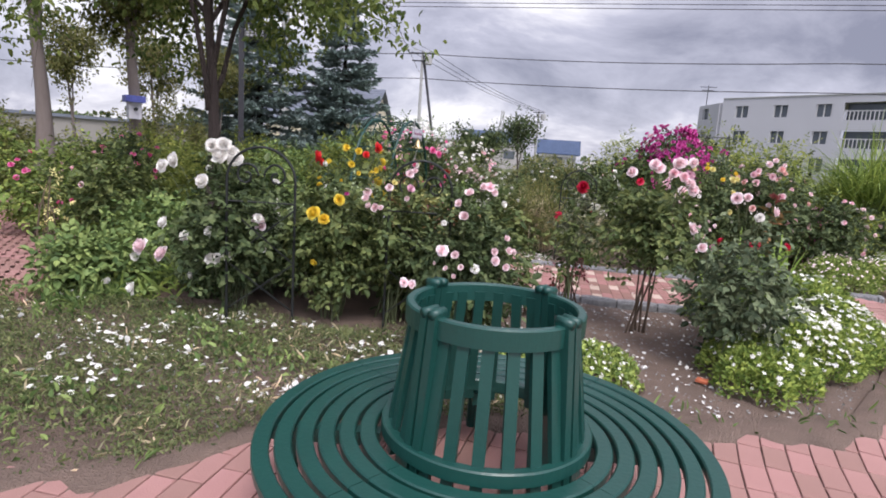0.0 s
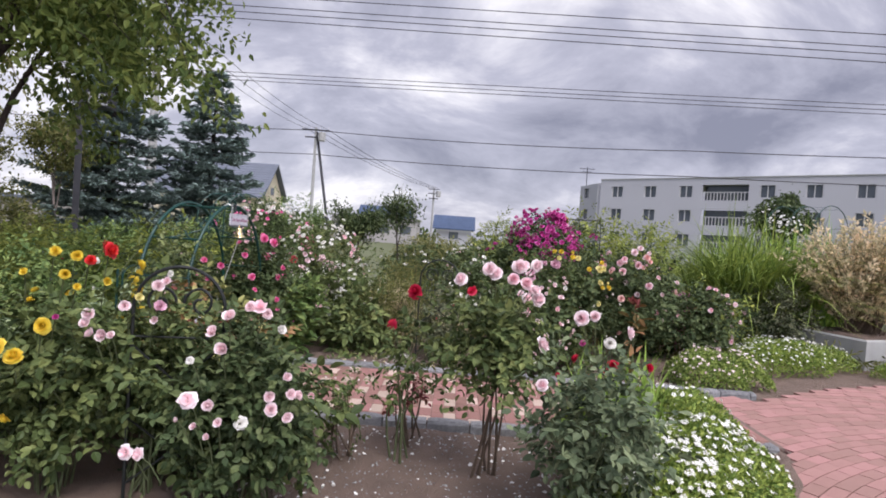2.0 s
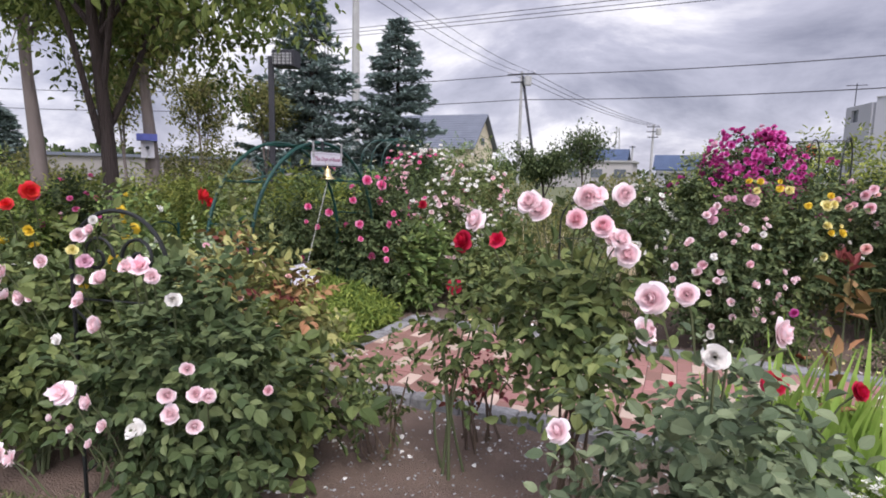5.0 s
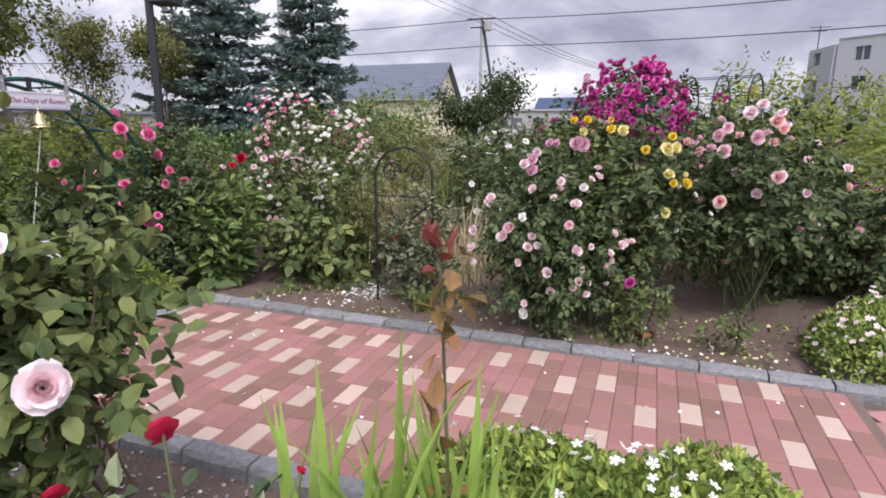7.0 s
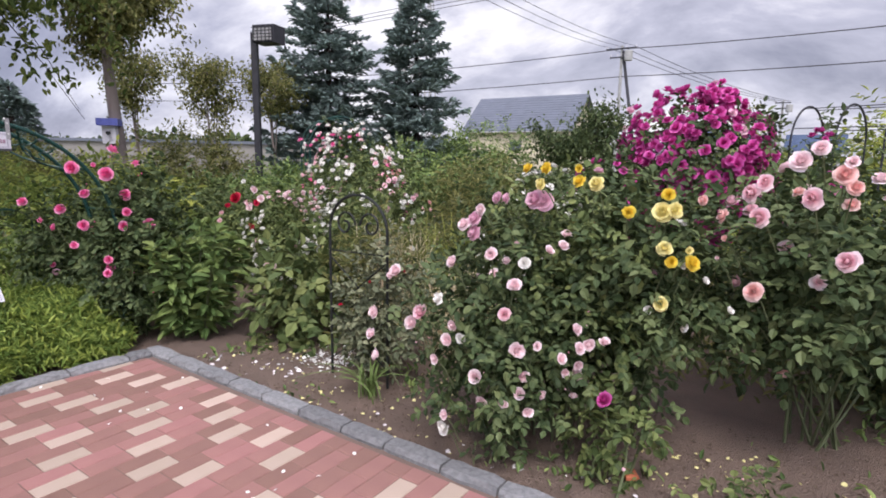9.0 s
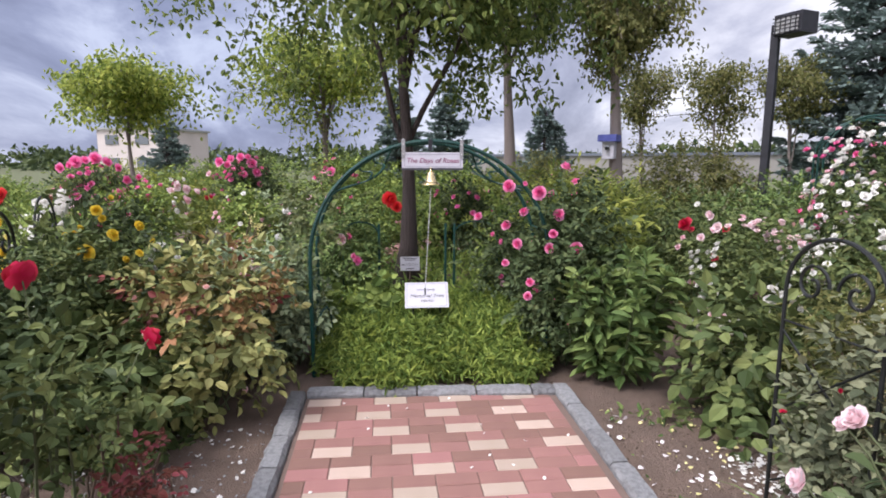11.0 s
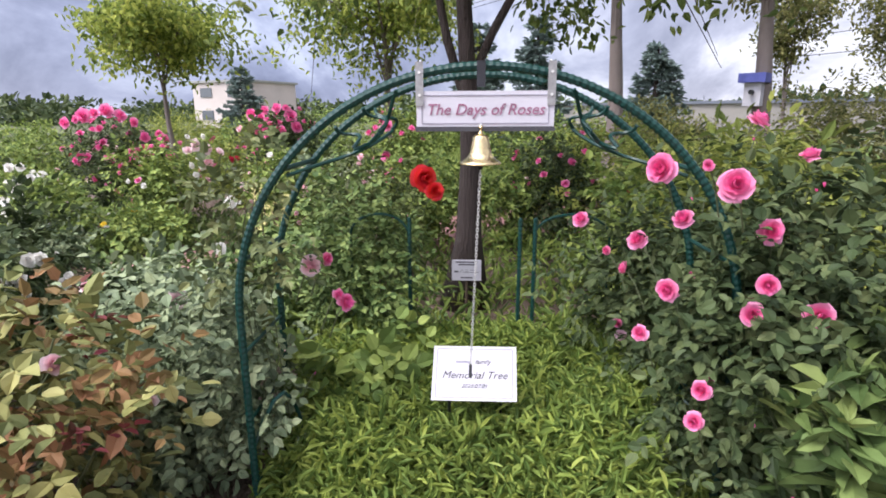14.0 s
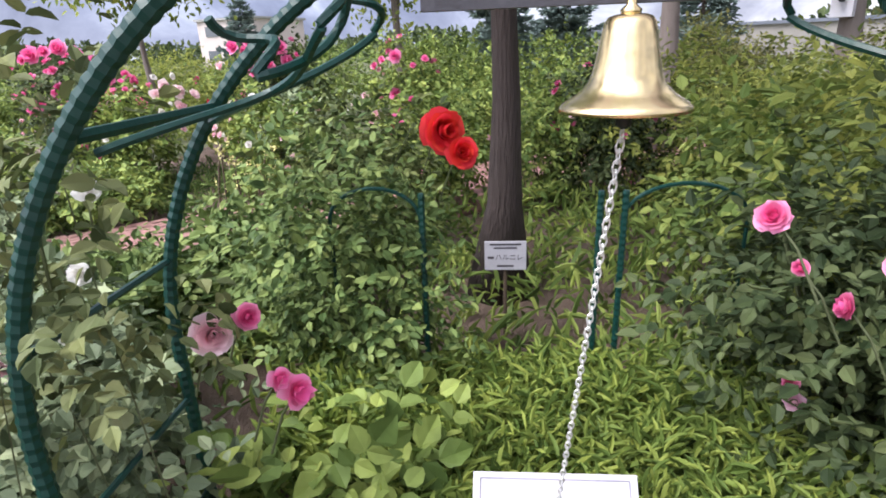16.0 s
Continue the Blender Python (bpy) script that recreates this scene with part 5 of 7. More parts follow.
# a dark marker post with a red and white head, far behind the roses
mx_, my_ = 5.71, 22.84
mp_ = thing("marker_post", (mx_, my_, 0), "dark round marker post with a white band and red cap", "post")
part("post", lathe([(.0, 0), (.15, 0), (.15, .12), (.115, .16), (.115, 2.02), (.13, 2.05), (.0, 2.05)], 14, (mx_, my_, 0)), M_LAMP, mp_)
part("band", lathe([(.0, 2.05), (.14, 2.05), (.14, 2.2), (.0, 2.2)], 14, (mx_, my_, 0)), M_SIGN, mp_, "white band")
part("cap", lathe([(.0, 2.2), (.14, 2.2), (.14, 2.44), (.10, 2.52), (.0, 2.54)], 14, (mx_, my_, 0)), M_CAP_RED, mp_, "red cap", smooth=False)


# wrought-iron trellises
def trellis(cx, cy, w, h, ang, label):
    ob = thing("trellis", (cx, cy, 0), label, "trellis", "scroll-topped trellises")
    c, s = math.cos(ang), math.sin(ang)

    def to(u, z):
        return np.column_stack([cx + u * c, cy + u * s, z])

    sp = h - w / 2
    t = np.linspace(0, np.pi, 20)
    part("frame", tube(to(np.r_[-w / 2, -w / 2, -w / 2 * np.cos(t), w / 2, w / 2], np.r_[0, sp * .5, sp + w / 2 * np.sin(t), sp * .5, 0]), .009, 6), M_IRON, ob)
    for sg in (-1, 1):
        q = np.linspace(0, 2.6 * np.pi, 26)
        rr = w * .2 * (1 - q / (3.2 * np.pi))
        part("scroll", tube(to(sg * (w * .22 - rr * np.cos(q) * .9), sp + w * .08 + rr * np.sin(q)), .0075, 5), M_IRON, ob)
        part("diagonal", tube(to(np.array([-sg * w / 2, sg * w / 2]), np.array([sp * .45, sp * .82])), .005, 5), M_IRON, ob)
        part("diagonal", tube(to(np.array([-sg * w / 2, sg * w / 2]), np.array([.12, sp * .45])), .005, 5), M_IRON, ob)
    part("crossbar", tube(to(np.array([-w / 2, w / 2]), np.array([sp * .86, sp * .86])), .005, 5), M_IRON, ob)
    return ob


trellis(-0.77, 4.12, .46, 1.26, .25, "black wrought-iron trellis with a scrolled arched top")
trellis(0.27, 4.46, .44, 1.24, .2, "black wrought-iron trellis with a scrolled arched top")
trellis(1.50, 8.15, .45, 1.21, .08, "black wrought-iron trellis with a scrolled arched top")


def tunnel(x, y, w, h, length, ang, label, mat=M_ARCH, hoops=3):
    ob = thing("rose_tunnel", (x, y, 0), label, "garden arch")
    c, s = math.cos(ang), math.sin(ang)
    t = np.linspace(0, np.pi, 24)
    for k in range(hoops):
        o = length * (k / (hoops - 1) - .5)
        u = np.r_[-w / 2, -w / 2 * np.cos(t), w / 2]
        z = np.r_[0, h - w / 2 + w / 2 * np.sin(t), 0]
        part("hoop", tube(np.column_stack([x + u * c - o * s, y + u * s + o * c, z]), .011, 6), mat, ob)
    for a in np.linspace(.35, np.pi - .35, 4):
        u, z = -w / 2 * math.cos(a), h - w / 2 + w / 2 * math.sin(a)
        part("crossbar", tube([(x + u * c - o_ * s, y + u * s + o_ * c, z) for o_ in (-length / 2, length / 2)], .005, 6), mat, ob)
    for zz in (.5, 1.0):
        for sg in (-1, 1):
            part("crossbar", tube([(x + sg * w / 2 * c - o_ * s, y + sg * w / 2 * s + o_ * c, zz) for o_ in (-length / 2, length / 2)], .007, 6), mat, ob)
    return ob


tunnel(4.0, 12.6, .72, 2.02, .8, 1.2, "dark tubular rose tunnel without climbers", M_LAMP)
tunnel(10.6, 16.2, 1.6, 2.9, 1.2, .5, "thin grey hoops of a tall rose arch")
tunnel(-2.5, 11.9, .9, 2.0, .8, 1.0, "green hooped rose arch overgrown with climbing roses")

# grey planter with a pale dappled willow
pl = thing("planter", (8.0, 10.4, 0), "rectangular weathered grey planter box with rim", "planter")
part("box", joined(box(8.0, 10.4, .22, 1.5, 1.2, .44, .35, .02)), M_CONCRETE, pl)
part("soil", box(8.0, 10.4, .445, 1.36, 1.06, .012, .35), M_SOIL, pl)

# ---- rose beds beyond the path ----
rose_bush(2.68, 8.08, .48, .10, 1.12, "shell-pink cupped rose bush with dark foliage beside the path", [(2.47, 7.51, 0.78, 0.055, "pink", "cup"), (2.44, 7.49, 0.73, 0.05, "blush", "cup"), (2.28, 7.42, 0.77, 0.05, "blush", "cup"), (2.27, 7.41, 0.67, 0.045, "blush", "cup"), (2.29, 7.42, 0.57, 0.04, "blush", "cup"), (2.58, 7.56, 0.66, 0.05, "blush", "cup"), (2.63, 7.59, 0.67, 0.04, "white", "cup"), (2.53, 7.54, 0.57, 0.04, "blush", "cup"), (2.69, 7.62, 0.50, 0.05, "blush", "cup"), (2.80, 7.67, 0.79, 0.045, "pink", "cup"), (2.83, 7.69, 0.92, 0.045, "blush", "cup"), (2.74, 7.64, 1.05, 0.045, "blush", "cup"), (2.85, 7.70, 0.63, 0.05, "blush", "cup"), (2.93, 7.73, 0.66, 0.035, "blush", "cup"), (2.88, 7.71, 0.52, 0.05, "blush", "cup"), (2.87, 7.70, 0.44, 0.04, "blush", "cup"), (2.57, 7.56, 0.25, 0.05, "white", "cup"), (2.57, 7.56, 0.31, 0.035, "blush", "cup"), (2.59, 7.57, 1.01, 0.04, "blush", "cup"), (2.37, 7.46, 0.96, 0.04, "blush", "cup"), (2.35, 7.45, 0.94, 0.035, "blush", "cup"), (2.87, 7.70, 1.02, 0.035, "white", "cup"), (2.54, 7.54, 0.85, 0.035, "white", "open"), (2.60, 7.57, 0.73, 0.035, "blush", "cup")], [(26, .038, "blush", "cup", 3), (14, .014, "pink", "bud")], leaf=.046, n=6800, mat=M_LEAF_DARK, seed=101)
rose_bush(2.86, 8.3, .36, .35, 1.42, "tall lavender-pink rose bush with clustered blooms", [(2.82, 7.97, 1.26, 0.06, "mauve", "full"), (2.78, 7.95, 1.27, 0.05, "mauve", "full"), (2.52, 7.85, 1.17, 0.05, "mauve", "full"), (2.48, 7.83, 1.14, 0.045, "blush", "full"), (2.52, 7.85, 1.10, 0.045, "mauve", "full"), (2.62, 7.89, 1.27, 0.04, "mauve", "full"), (2.66, 7.90, 1.27, 0.035, "mauve", "full"), (2.55, 7.86, 1.21, 0.04, "blush", "full")], [(3, .04, "mauve", "full")], leaf=.05, n=3600, seed=102)
rose_bush(3.12, 8.42, .42, .32, 1.36, "yellow rose bush with glossy green leaves", [(2.98, 7.97, 1.36, 0.045, "yellow", "full"), (3.05, 7.99, 1.35, 0.038, "lemon", "full"), (2.76, 7.91, 1.41, 0.034, "yellow", "full"), (2.84, 7.93, 1.41, 0.034, "yellow", "full"), (2.82, 7.92, 1.34, 0.031, "lemon", "full"), (3.19, 8.02, 1.23, 0.038, "yellow", "full"), (3.32, 8.06, 1.24, 0.048, "lemon", "full"), (3.37, 8.07, 1.25, 0.041, "lemon", "full"), (3.34, 8.06, 1.09, 0.048, "lemon", "full"), (3.37, 8.07, 1.03, 0.034, "yellow", "full"), (3.45, 8.09, 1.03, 0.041, "yellow", "full"), (3.34, 8.07, 0.84, 0.041, "lemon", "full"), (3.43, 8.09, 1.08, 0.028, "lemon", "cup"), (3.50, 8.11, 0.96, 0.034, "white", "cup"), (3.60, 8.14, 0.84, 0.025, "white", "cup"), (3.34, 8.06, 1.31, 0.034, "yellow", "full"), (2.98, 7.97, 1.41, 0.028, "yellow", "cup")], [(4, .035, "white", "cup")], leaf=.052, n=5200, mat=M_LEAF_DARK, seed=103)
rose_bush(3.92, 8.92, .58, .40, 1.42, "large pink double rose bush with dark leaves", [(3.51, 8.30, 1.22, 0.047, "salmon", "full"), (3.65, 8.30, 1.22, 0.053, "pink", "full"), (3.66, 8.30, 0.90, 0.047, "salmon", "full"), (3.97, 8.30, 1.07, 0.059, "pink", "full"), (3.61, 8.30, 1.32, 0.050, "pink", "full"), (3.66, 8.30, 1.37, 0.050, "pink", "full"), (3.83, 8.30, 1.31, 0.050, "pink", "full"), (3.93, 8.30, 1.41, 0.053, "salmon", "full"), (3.97, 8.30, 1.36, 0.037, "salmon", "full"), (3.78, 8.30, 1.46, 0.053, "blush", "full"), (3.84, 8.30, 1.51, 0.050, "blush", "full"), (3.43, 8.29, 1.28, 0.031, "salmon", "full"), (3.53, 8.30, 1.12, 0.024, "salmon", "cup"), (3.95, 8.30, 1.46, 0.031, "blush", "full"), (3.51, 8.30, 1.03, 0.019, "blush", "cup")], [(12, .045, "pink", "full"), (7, .042, "blush", "full"), (6, .04, "salmon", "full")], leaf=.060, n=5600, mat=M_LEAF_DARK, seed=104)
rose_bush(3.2, 8.02, .16, .03, .42, "low rose shoot with one magenta bloom", [(3.16, 7.95, .40, .045, "magenta", "full")], [(1, .03, "pink", "bud")], leaf=.05, n=420, seed=105, stems=5)
rose_bush(3.75, 7.95, .14, .02, .28, "small young rose plant with a pink bud", [(3.73, 7.9, .25, .022, "pink", "bud")], leaf=.042, n=130, seed=106, stems=4)
# tall magenta climber
rose_bush(3.0, 10.25, .50, .85, 1.98, "tall climber smothered in magenta-purple roses", (), [(440, .056, "magenta", "full", 9), (30, .045, "mauve", "full", 4)], leaf=.055, n=4200, mat=M_LEAF_DARK, seed=107, stems=20)
rose_bush(2.45, 10.1, .38, .4, 1.62, "low arm of a magenta climbing rose", (), [(30, .046, "magenta", "full", 6)], leaf=.06, n=2200, mat=M_LEAF_DARK, seed=108)
rose_bush(3.75, 10.4, .36, .4, 1.62, "outer arm of a magenta climbing rose", (), [(24, .046, "magenta", "full", 6)], leaf=.06, n=2000, mat=M_LEAF_DARK, seed=109)
rose_bush(5.1, 9.4, .5, .05, 1.15, "pink and blush rose bush beyond the path", (), [(16, .055, "blush", "full"), (8, .05, "pink", "full")], leaf=.06, n=3600, mat=M_LEAF_DARK, seed=110)
rose_bush(1.75, 10.0, .55, .05, 1.3, "white cluster rose behind the trellis", (), [(70, .05, "white", "cup", 4)], leaf=.06, n=4200, mat=M_LEAF_DARK, seed=111)
rose_bush(1.55, 8.28, .30, .03, .85, "dusky young climbing rose on the trellis", [(1.5, 8.0, .55, .03, "crimson", "bud")], [(3, .03, "crimson", "bud")], leaf=.05, n=1900, mat=M_LEAF_GREY, seed=112, stems=8)
shrub(.92, 8.95, .42, .95, "wild straggly green and brown perennials", M_LEAF_OLIVE, 2400, .06, 113, ratio=.3, name="perennial", category="plant")
shrub(1.1, 10.4, .8, 1.1, "loose pale green meadow perennials", M_LEAF_OLIVE, 4200, .07, 114, ratio=.25, name="perennial", category="plant")
rose_bush(.50, 8.52, .36, .02, .56, "low broad-leaved green peony plant", leaf=.10, n=1100, mat=M_LEAF, seed=115, name="peony_plant", category="plant")
leafy_stems(-.18, 8.05, 46, .98, .38, .165, M_LEAF_MID, "leafy green perennial with upright stems and pointed leaves", 116)
rose_bush(-.15, 9.05, .42, .05, 1.08, "pale pink cluster rose bush", [(-0.25, 8.71, 1.14, 0.05, "blush", "cup"), (-0.22, 8.75, 1.06, 0.05, "blush", "cup"), (-0.28, 8.67, 0.98, 0.05, "blush", "cup"), (-0.05, 8.96, 0.62, 0.05, "mauve", "cup"), (-0.08, 8.92, 0.58, 0.045, "mauve", "cup"), (-0.01, 9.01, 0.60, 0.035, "mauve", "cup"), (-0.35, 8.58, 1.07, 0.055, "crimson", "full"), (-0.24, 8.71, 0.69, 0.035, "mauve", "cup"), (-0.30, 8.64, 1.21, 0.035, "white", "cup")], [(70, .035, "blush", "cup", 6), (60, .035, "white", "cup", 6)], leaf=.05, n=4200, seed=117)
rose_bush(.25, 9.55, .55, .05, 1.12, "white cluster rose bush in full flower", (), [(130, .038, "white", "cup", 6)], leaf=.05, n=4300, mat=M_LEAF, seed=118)
rose_bush(-.45, 10.4, .68, .05, 1.6, "white and pink rambling rose on an arch", (), [(140, .042, "white", "cup", 5), (44, .042, "pink", "cup", 5), (20, .04, "salmon", "cup", 4)], leaf=.055, n=5200, seed=119)
rose_bush(-1.55, 11.3, .75, .1, 1.85, "white and pink climbing rose over a green hoop", (), [(80, .048, "white", "cup", 5), (46, .048, "hot", "cup", 5), (40, .045, "pink", "cup", 4)], leaf=.06, n=5200, mat=M_LEAF_DARK, seed=120)
rose_bush(-1.6, 9.7, .6, .05, 1.05, "mixed pink rose bush in the back bed", (), [(12, .05, "pink", "full"), (4, .05, "crimson", "full")], leaf=.06, n=3600, seed=121)
rose_bush(.9, 12.4, .8, .05, 1.25, "white rose bush far in the bed", (), [(36, .05, "white", "cup")], leaf=.07, n=3400, mat=M_LEAF_DARK, seed=122)
rose_bush(2.0, 12.6, .7, .05, 1.2, "blush rose bush far in the bed", (), [(24, .05, "blush", "cup")], leaf=.07, n=3000, seed=123)

# ---- round the memorial arch ----
rose_bush(-.52, 7.80, .36, .05, 1.36, "hot pink double rose climbing the arch", [(-0.85, 7.19, 1.09, 0.041, "hot", "full"), (-0.76, 7.39, 1.03, 0.044, "hot", "full"), (-0.89, 7.38, 0.88, 0.039, "hot", "full"), (-0.98, 7.33, 0.93, 0.029, "hot", "full"), (-0.43, 7.40, 0.93, 0.045, "hot", "full"), (-0.36, 7.30, 0.81, 0.040, "hot", "full"), (-0.17, 7.43, 0.71, 0.043, "hot", "full"), (-0.15, 7.41, 0.62, 0.040, "hot", "full"), (-0.29, 7.30, 1.34, 0.051, "hot", "full"), (-0.25, 7.50, 1.30, 0.053, "hot", "full"), (-1.12, 7.97, 1.47, 0.055, "hot", "full"), (-0.17, 7.58, 1.03, 0.046, "hot", "full"), (-0.21, 7.57, 0.93, 0.049, "hot", "full"), (-0.38, 7.68, 1.14, 0.046, "hot", "full"), (-0.20, 7.75, 0.93, 0.046, "hot", "full"), (-0.05, 7.66, 0.45, 0.022, "hot", "bud"), (-0.16, 7.38, 1.36, 0.026, "hot", "cup")], [(6, .045, "hot", "full"), (6, .016, "hot", "bud")], leaf=.05, n=8200, mat=M_LEAF_DARK, seed=130)
rose_bush(-1.32, 7.78, .52, .03, 1.12, "dense glossy green rose foliage behind the arch", [(-1.1, 7.45, .5, .04, "mauve", "full"), (-1.1, 7.43, .56, .03, "hot", "full")], leaf=.052, n=6800, mat=M_LEAF_DARK, seed=131)
rose_bush(-1.75, 8.3, .6, .05, 1.25, "bright green tall perennials behind the roses", leaf=.10, n=3200, mat=M_LEAF_LIGHT, seed=132, name="perennial", category="plant", ratio=.35)
rose_bush(-1.72, 6.14, .38, .10, 1.18, "rose bush with two scarlet blooms behind the arch", [(-1.42, 6.53, 1.185, .082, "red", "full"), (-1.40, 6.58, 1.125, .070, "red", "full")], leaf=.044, n=4600, mat=M_LEAF_MID, seed=133)
rose_bush(-.70, 5.72, .34, .05, .92, "straggly rose on the arch leg with pale pink blooms", [(-0.63, 6.17, 0.95, 0.060, "pink", "full"), (-0.67, 6.22, 0.965, 0.038, "hot", "full"), (-0.71, 6.28, 0.78, 0.045, "hot", "open"), (-0.70, 6.25, 0.815, 0.038, "hot", "open"), (-0.56, 6.07, 0.64, 0.014, "blush", "bud"), (-0.62, 6.16, 0.52, 0.014, "magenta", "bud"), (-0.51, 6.01, 1.21, 0.024, "blush", "bud")], leaf=.047, n=2700, mat=M_LEAF_PALE, seed=134, stems=6, thick=.004)
rose_bush(-.55, 5.98, .16, .7, 1.5, "thin climbing shoots along the arch hoop", leaf=.040, n=460, mat=M_LEAF_WEED, seed=135, name="climber", category="climbing plant", stems=5, thick=.003)
shrub(-.92, 6.30, .22, .56, "broad-leaved bright green seedlings", M_LEAF_FRESH, 420, .080, 136, ratio=.75, name="perennial", category="plant", fine=True)
COPPER = rose_bush(.06, 5.42, .45, .03, .94, "rose bush with coppery young leaves", [(-.02, 5.62, .83, .035, "pink", "full"), (.28, 5.68, .22, .03, "pink", "cup"), (-.35, 5.5, .95, .035, "pink", "full")], [(3, .03, "salmon", "cup")], leaf=.070, n=1900, mat=M_LEAF_TAWNY, seed=137)
part("young_foliage", bush_foliage((.06, 5.42), .45, .3, 1.0, 560, .06, 237)[0], M_LEAF_COPPER, COPPER, "coppery yellow young leaves")
part("red_shoot", bush_foliage((.06, 5.42), .46, .45, 1.0, 120, .05, 238)[0], M_LEAF_RED, COPPER, "dark red young shoot tips", kind="stuff")
rose_bush(-.62, 5.52, .33, .03, .60, "low grey-green rose foliage beside the arch leg", [(-.42, 5.62, .5, .035, "blush", "open")], leaf=.055, n=2300, mat=M_LEAF_PALE, seed=144)
rose_bush(.42, 4.98, .40, .02, .62, "broad-leaved grey-green plant beside the coppery rose", leaf=.085, n=2000, mat=M_LEAF, seed=138, name="perennial", category="plant")
rose_bush(-1.25, 5.05, .5, .03, .75, "tangled green rose foliage with a pale bloom", [(-0.86, 5.51, 0.73, 0.06, "blush", "full"), (-0.93, 5.63, 0.78, 0.035, "white", "full"), (-0.96, 5.67, 0.93, 0.035, "white", "open"), (-0.99, 5.73, 1.13, 0.035, "white", "open")], [(3, .04, "white", "open")], leaf=.06, n=3000, mat=M_LEAF_PALE, seed=139)
rose_bush(-.40, 4.55, .38, .2, 1.08, "golden yellow rose bush with mid-green leaves", [(-0.22, 4.16, 0.95, 0.055, "yellow", "full"), (-0.36, 4.05, 0.86, 0.055, "yellow", "full"), (-0.30, 4.10, 0.82, 0.052, "yellow", "full"), (-0.16, 4.21, 1.19, 0.035, "yellow", "full"), (-0.19, 4.18, 1.30, 0.035, "yellow", "full"), (-0.12, 4.23, 1.28, 0.03, "yellow", "full"), (-0.28, 4.11, 1.20, 0.03, "yellow", "cup"), (-0.02, 4.31, 1.16, 0.03, "yellow", "cup"), (0.09, 4.40, 1.08, 0.03, "lemon", "cup"), (-0.12, 4.24, 1.13, 0.025, "yellow", "cup"), (-0.01, 4.32, 1.31, 0.04, "red", "full"), (-0.08, 4.27, 1.26, 0.03, "red", "full"), (-0.18, 4.19, 0.99, 0.025, "magenta", "cup")] + [(-0.08, 4.72, 0.96, 0.065, "yellow", "full"), (-0.17, 4.84, 1.06, 0.055, "yellow", "full"), (-0.12, 4.78, 1.21, 0.045, "yellow", "full"), (-0.14, 4.80, 1.16, 0.035, "yellow", "full"), (-0.26, 4.96, 1.10, 0.045, "yellow", "full"), (-0.30, 5.01, 1.00, 0.03, "yellow", "cup"), (-0.25, 4.95, 0.93, 0.03, "yellow", "full"), (-0.17, 4.84, 1.28, 0.03, "yellow", "cup")], [(7, .03, "yellow", "full")], leaf=.055, n=3600, mat=M_LEAF, seed=140)
rose_bush(-1.12, 4.36, .40, .16, 1.26, "tall bush of white roses on a trellis", [(-1.10, 4.06, 1.25, 0.070, "white", "full"), (-1.04, 4.10, 1.26, 0.070, "white", "full"), (-1.00, 4.13, 1.21, 0.070, "white", "full"), (-1.07, 4.08, 1.19, 0.070, "white", "full"), (-0.98, 4.14, 1.17, 0.063, "white", "full"), (-1.31, 3.93, 1.14, 0.070, "white", "full"), (-1.37, 3.90, 1.10, 0.063, "white", "full"), (-1.16, 4.02, 1.01, 0.070, "white", "full"), (-1.37, 3.90, 0.72, 0.070, "white", "full"), (-1.49, 3.82, 0.56, 0.070, "blush", "full"), (-1.38, 3.89, 0.51, 0.077, "blush", "full"), (-1.26, 3.96, 0.63, 0.049, "white", "open"), (-1.13, 4.05, 0.66, 0.056, "white", "open"), (-1.11, 4.06, 0.46, 0.056, "white", "full"), (-1.02, 4.11, 0.49, 0.049, "white", "full"), (-1.54, 3.79, 0.27, 0.056, "white", "open"), (-0.84, 4.22, 0.75, 0.070, "blush", "full"), (-0.83, 4.23, 0.71, 0.056, "blush", "full")], [(6, .04, "white", "full")], leaf=.055, n=3800, mat=M_LEAF_DARK, seed=141)
rose_bush(.62, 4.5, .34, .16, 1.0, "pale pink cluster-flowered rose bush in the front bed", [(0.67, 4.10, 1.07, 0.048, "blush", "cup"), (0.61, 4.07, 1.00, 0.045, "blush", "cup"), (0.65, 4.09, 0.92, 0.048, "blush", "cup"), (0.79, 4.14, 1.12, 0.05, "pink", "open"), (0.75, 4.13, 1.11, 0.045, "blush", "cup"), (0.82, 4.16, 1.08, 0.04, "blush", "cup"), (0.88, 4.18, 1.01, 0.035, "white", "cup"), (0.53, 4.04, 0.70, 0.05, "blush", "open"), (0.61, 4.07, 0.67, 0.04, "blush", "cup"), (0.65, 4.09, 0.59, 0.03, "blush", "cup"), (0.49, 4.03, 0.61, 0.022, "blush", "cup"), (0.56, 4.05, 0.58, 0.025, "blush", "cup"), (0.61, 4.07, 0.53, 0.028, "blush", "cup"), (0.85, 4.17, 0.70, 0.042, "blush", "cup"), (0.86, 4.17, 0.64, 0.042, "blush", "cup"), (0.92, 4.19, 0.79, 0.035, "blush", "cup"), (0.94, 4.20, 0.71, 0.045, "blush", "cup"), (0.93, 4.20, 0.60, 0.045, "blush", "cup"), (0.97, 4.22, 0.70, 0.04, "blush", "cup"), (0.74, 4.13, 0.58, 0.045, "white", "open"), (0.31, 3.96, 0.48, 0.045, "blush", "open"), (0.36, 3.97, 0.47, 0.045, "blush", "open"), (0.53, 4.04, 0.87, 0.03, "white", "open")], [(2, .03, "pink", "cup")], leaf=.052, n=3900, mat=M_LEAF_DARK, seed=142)
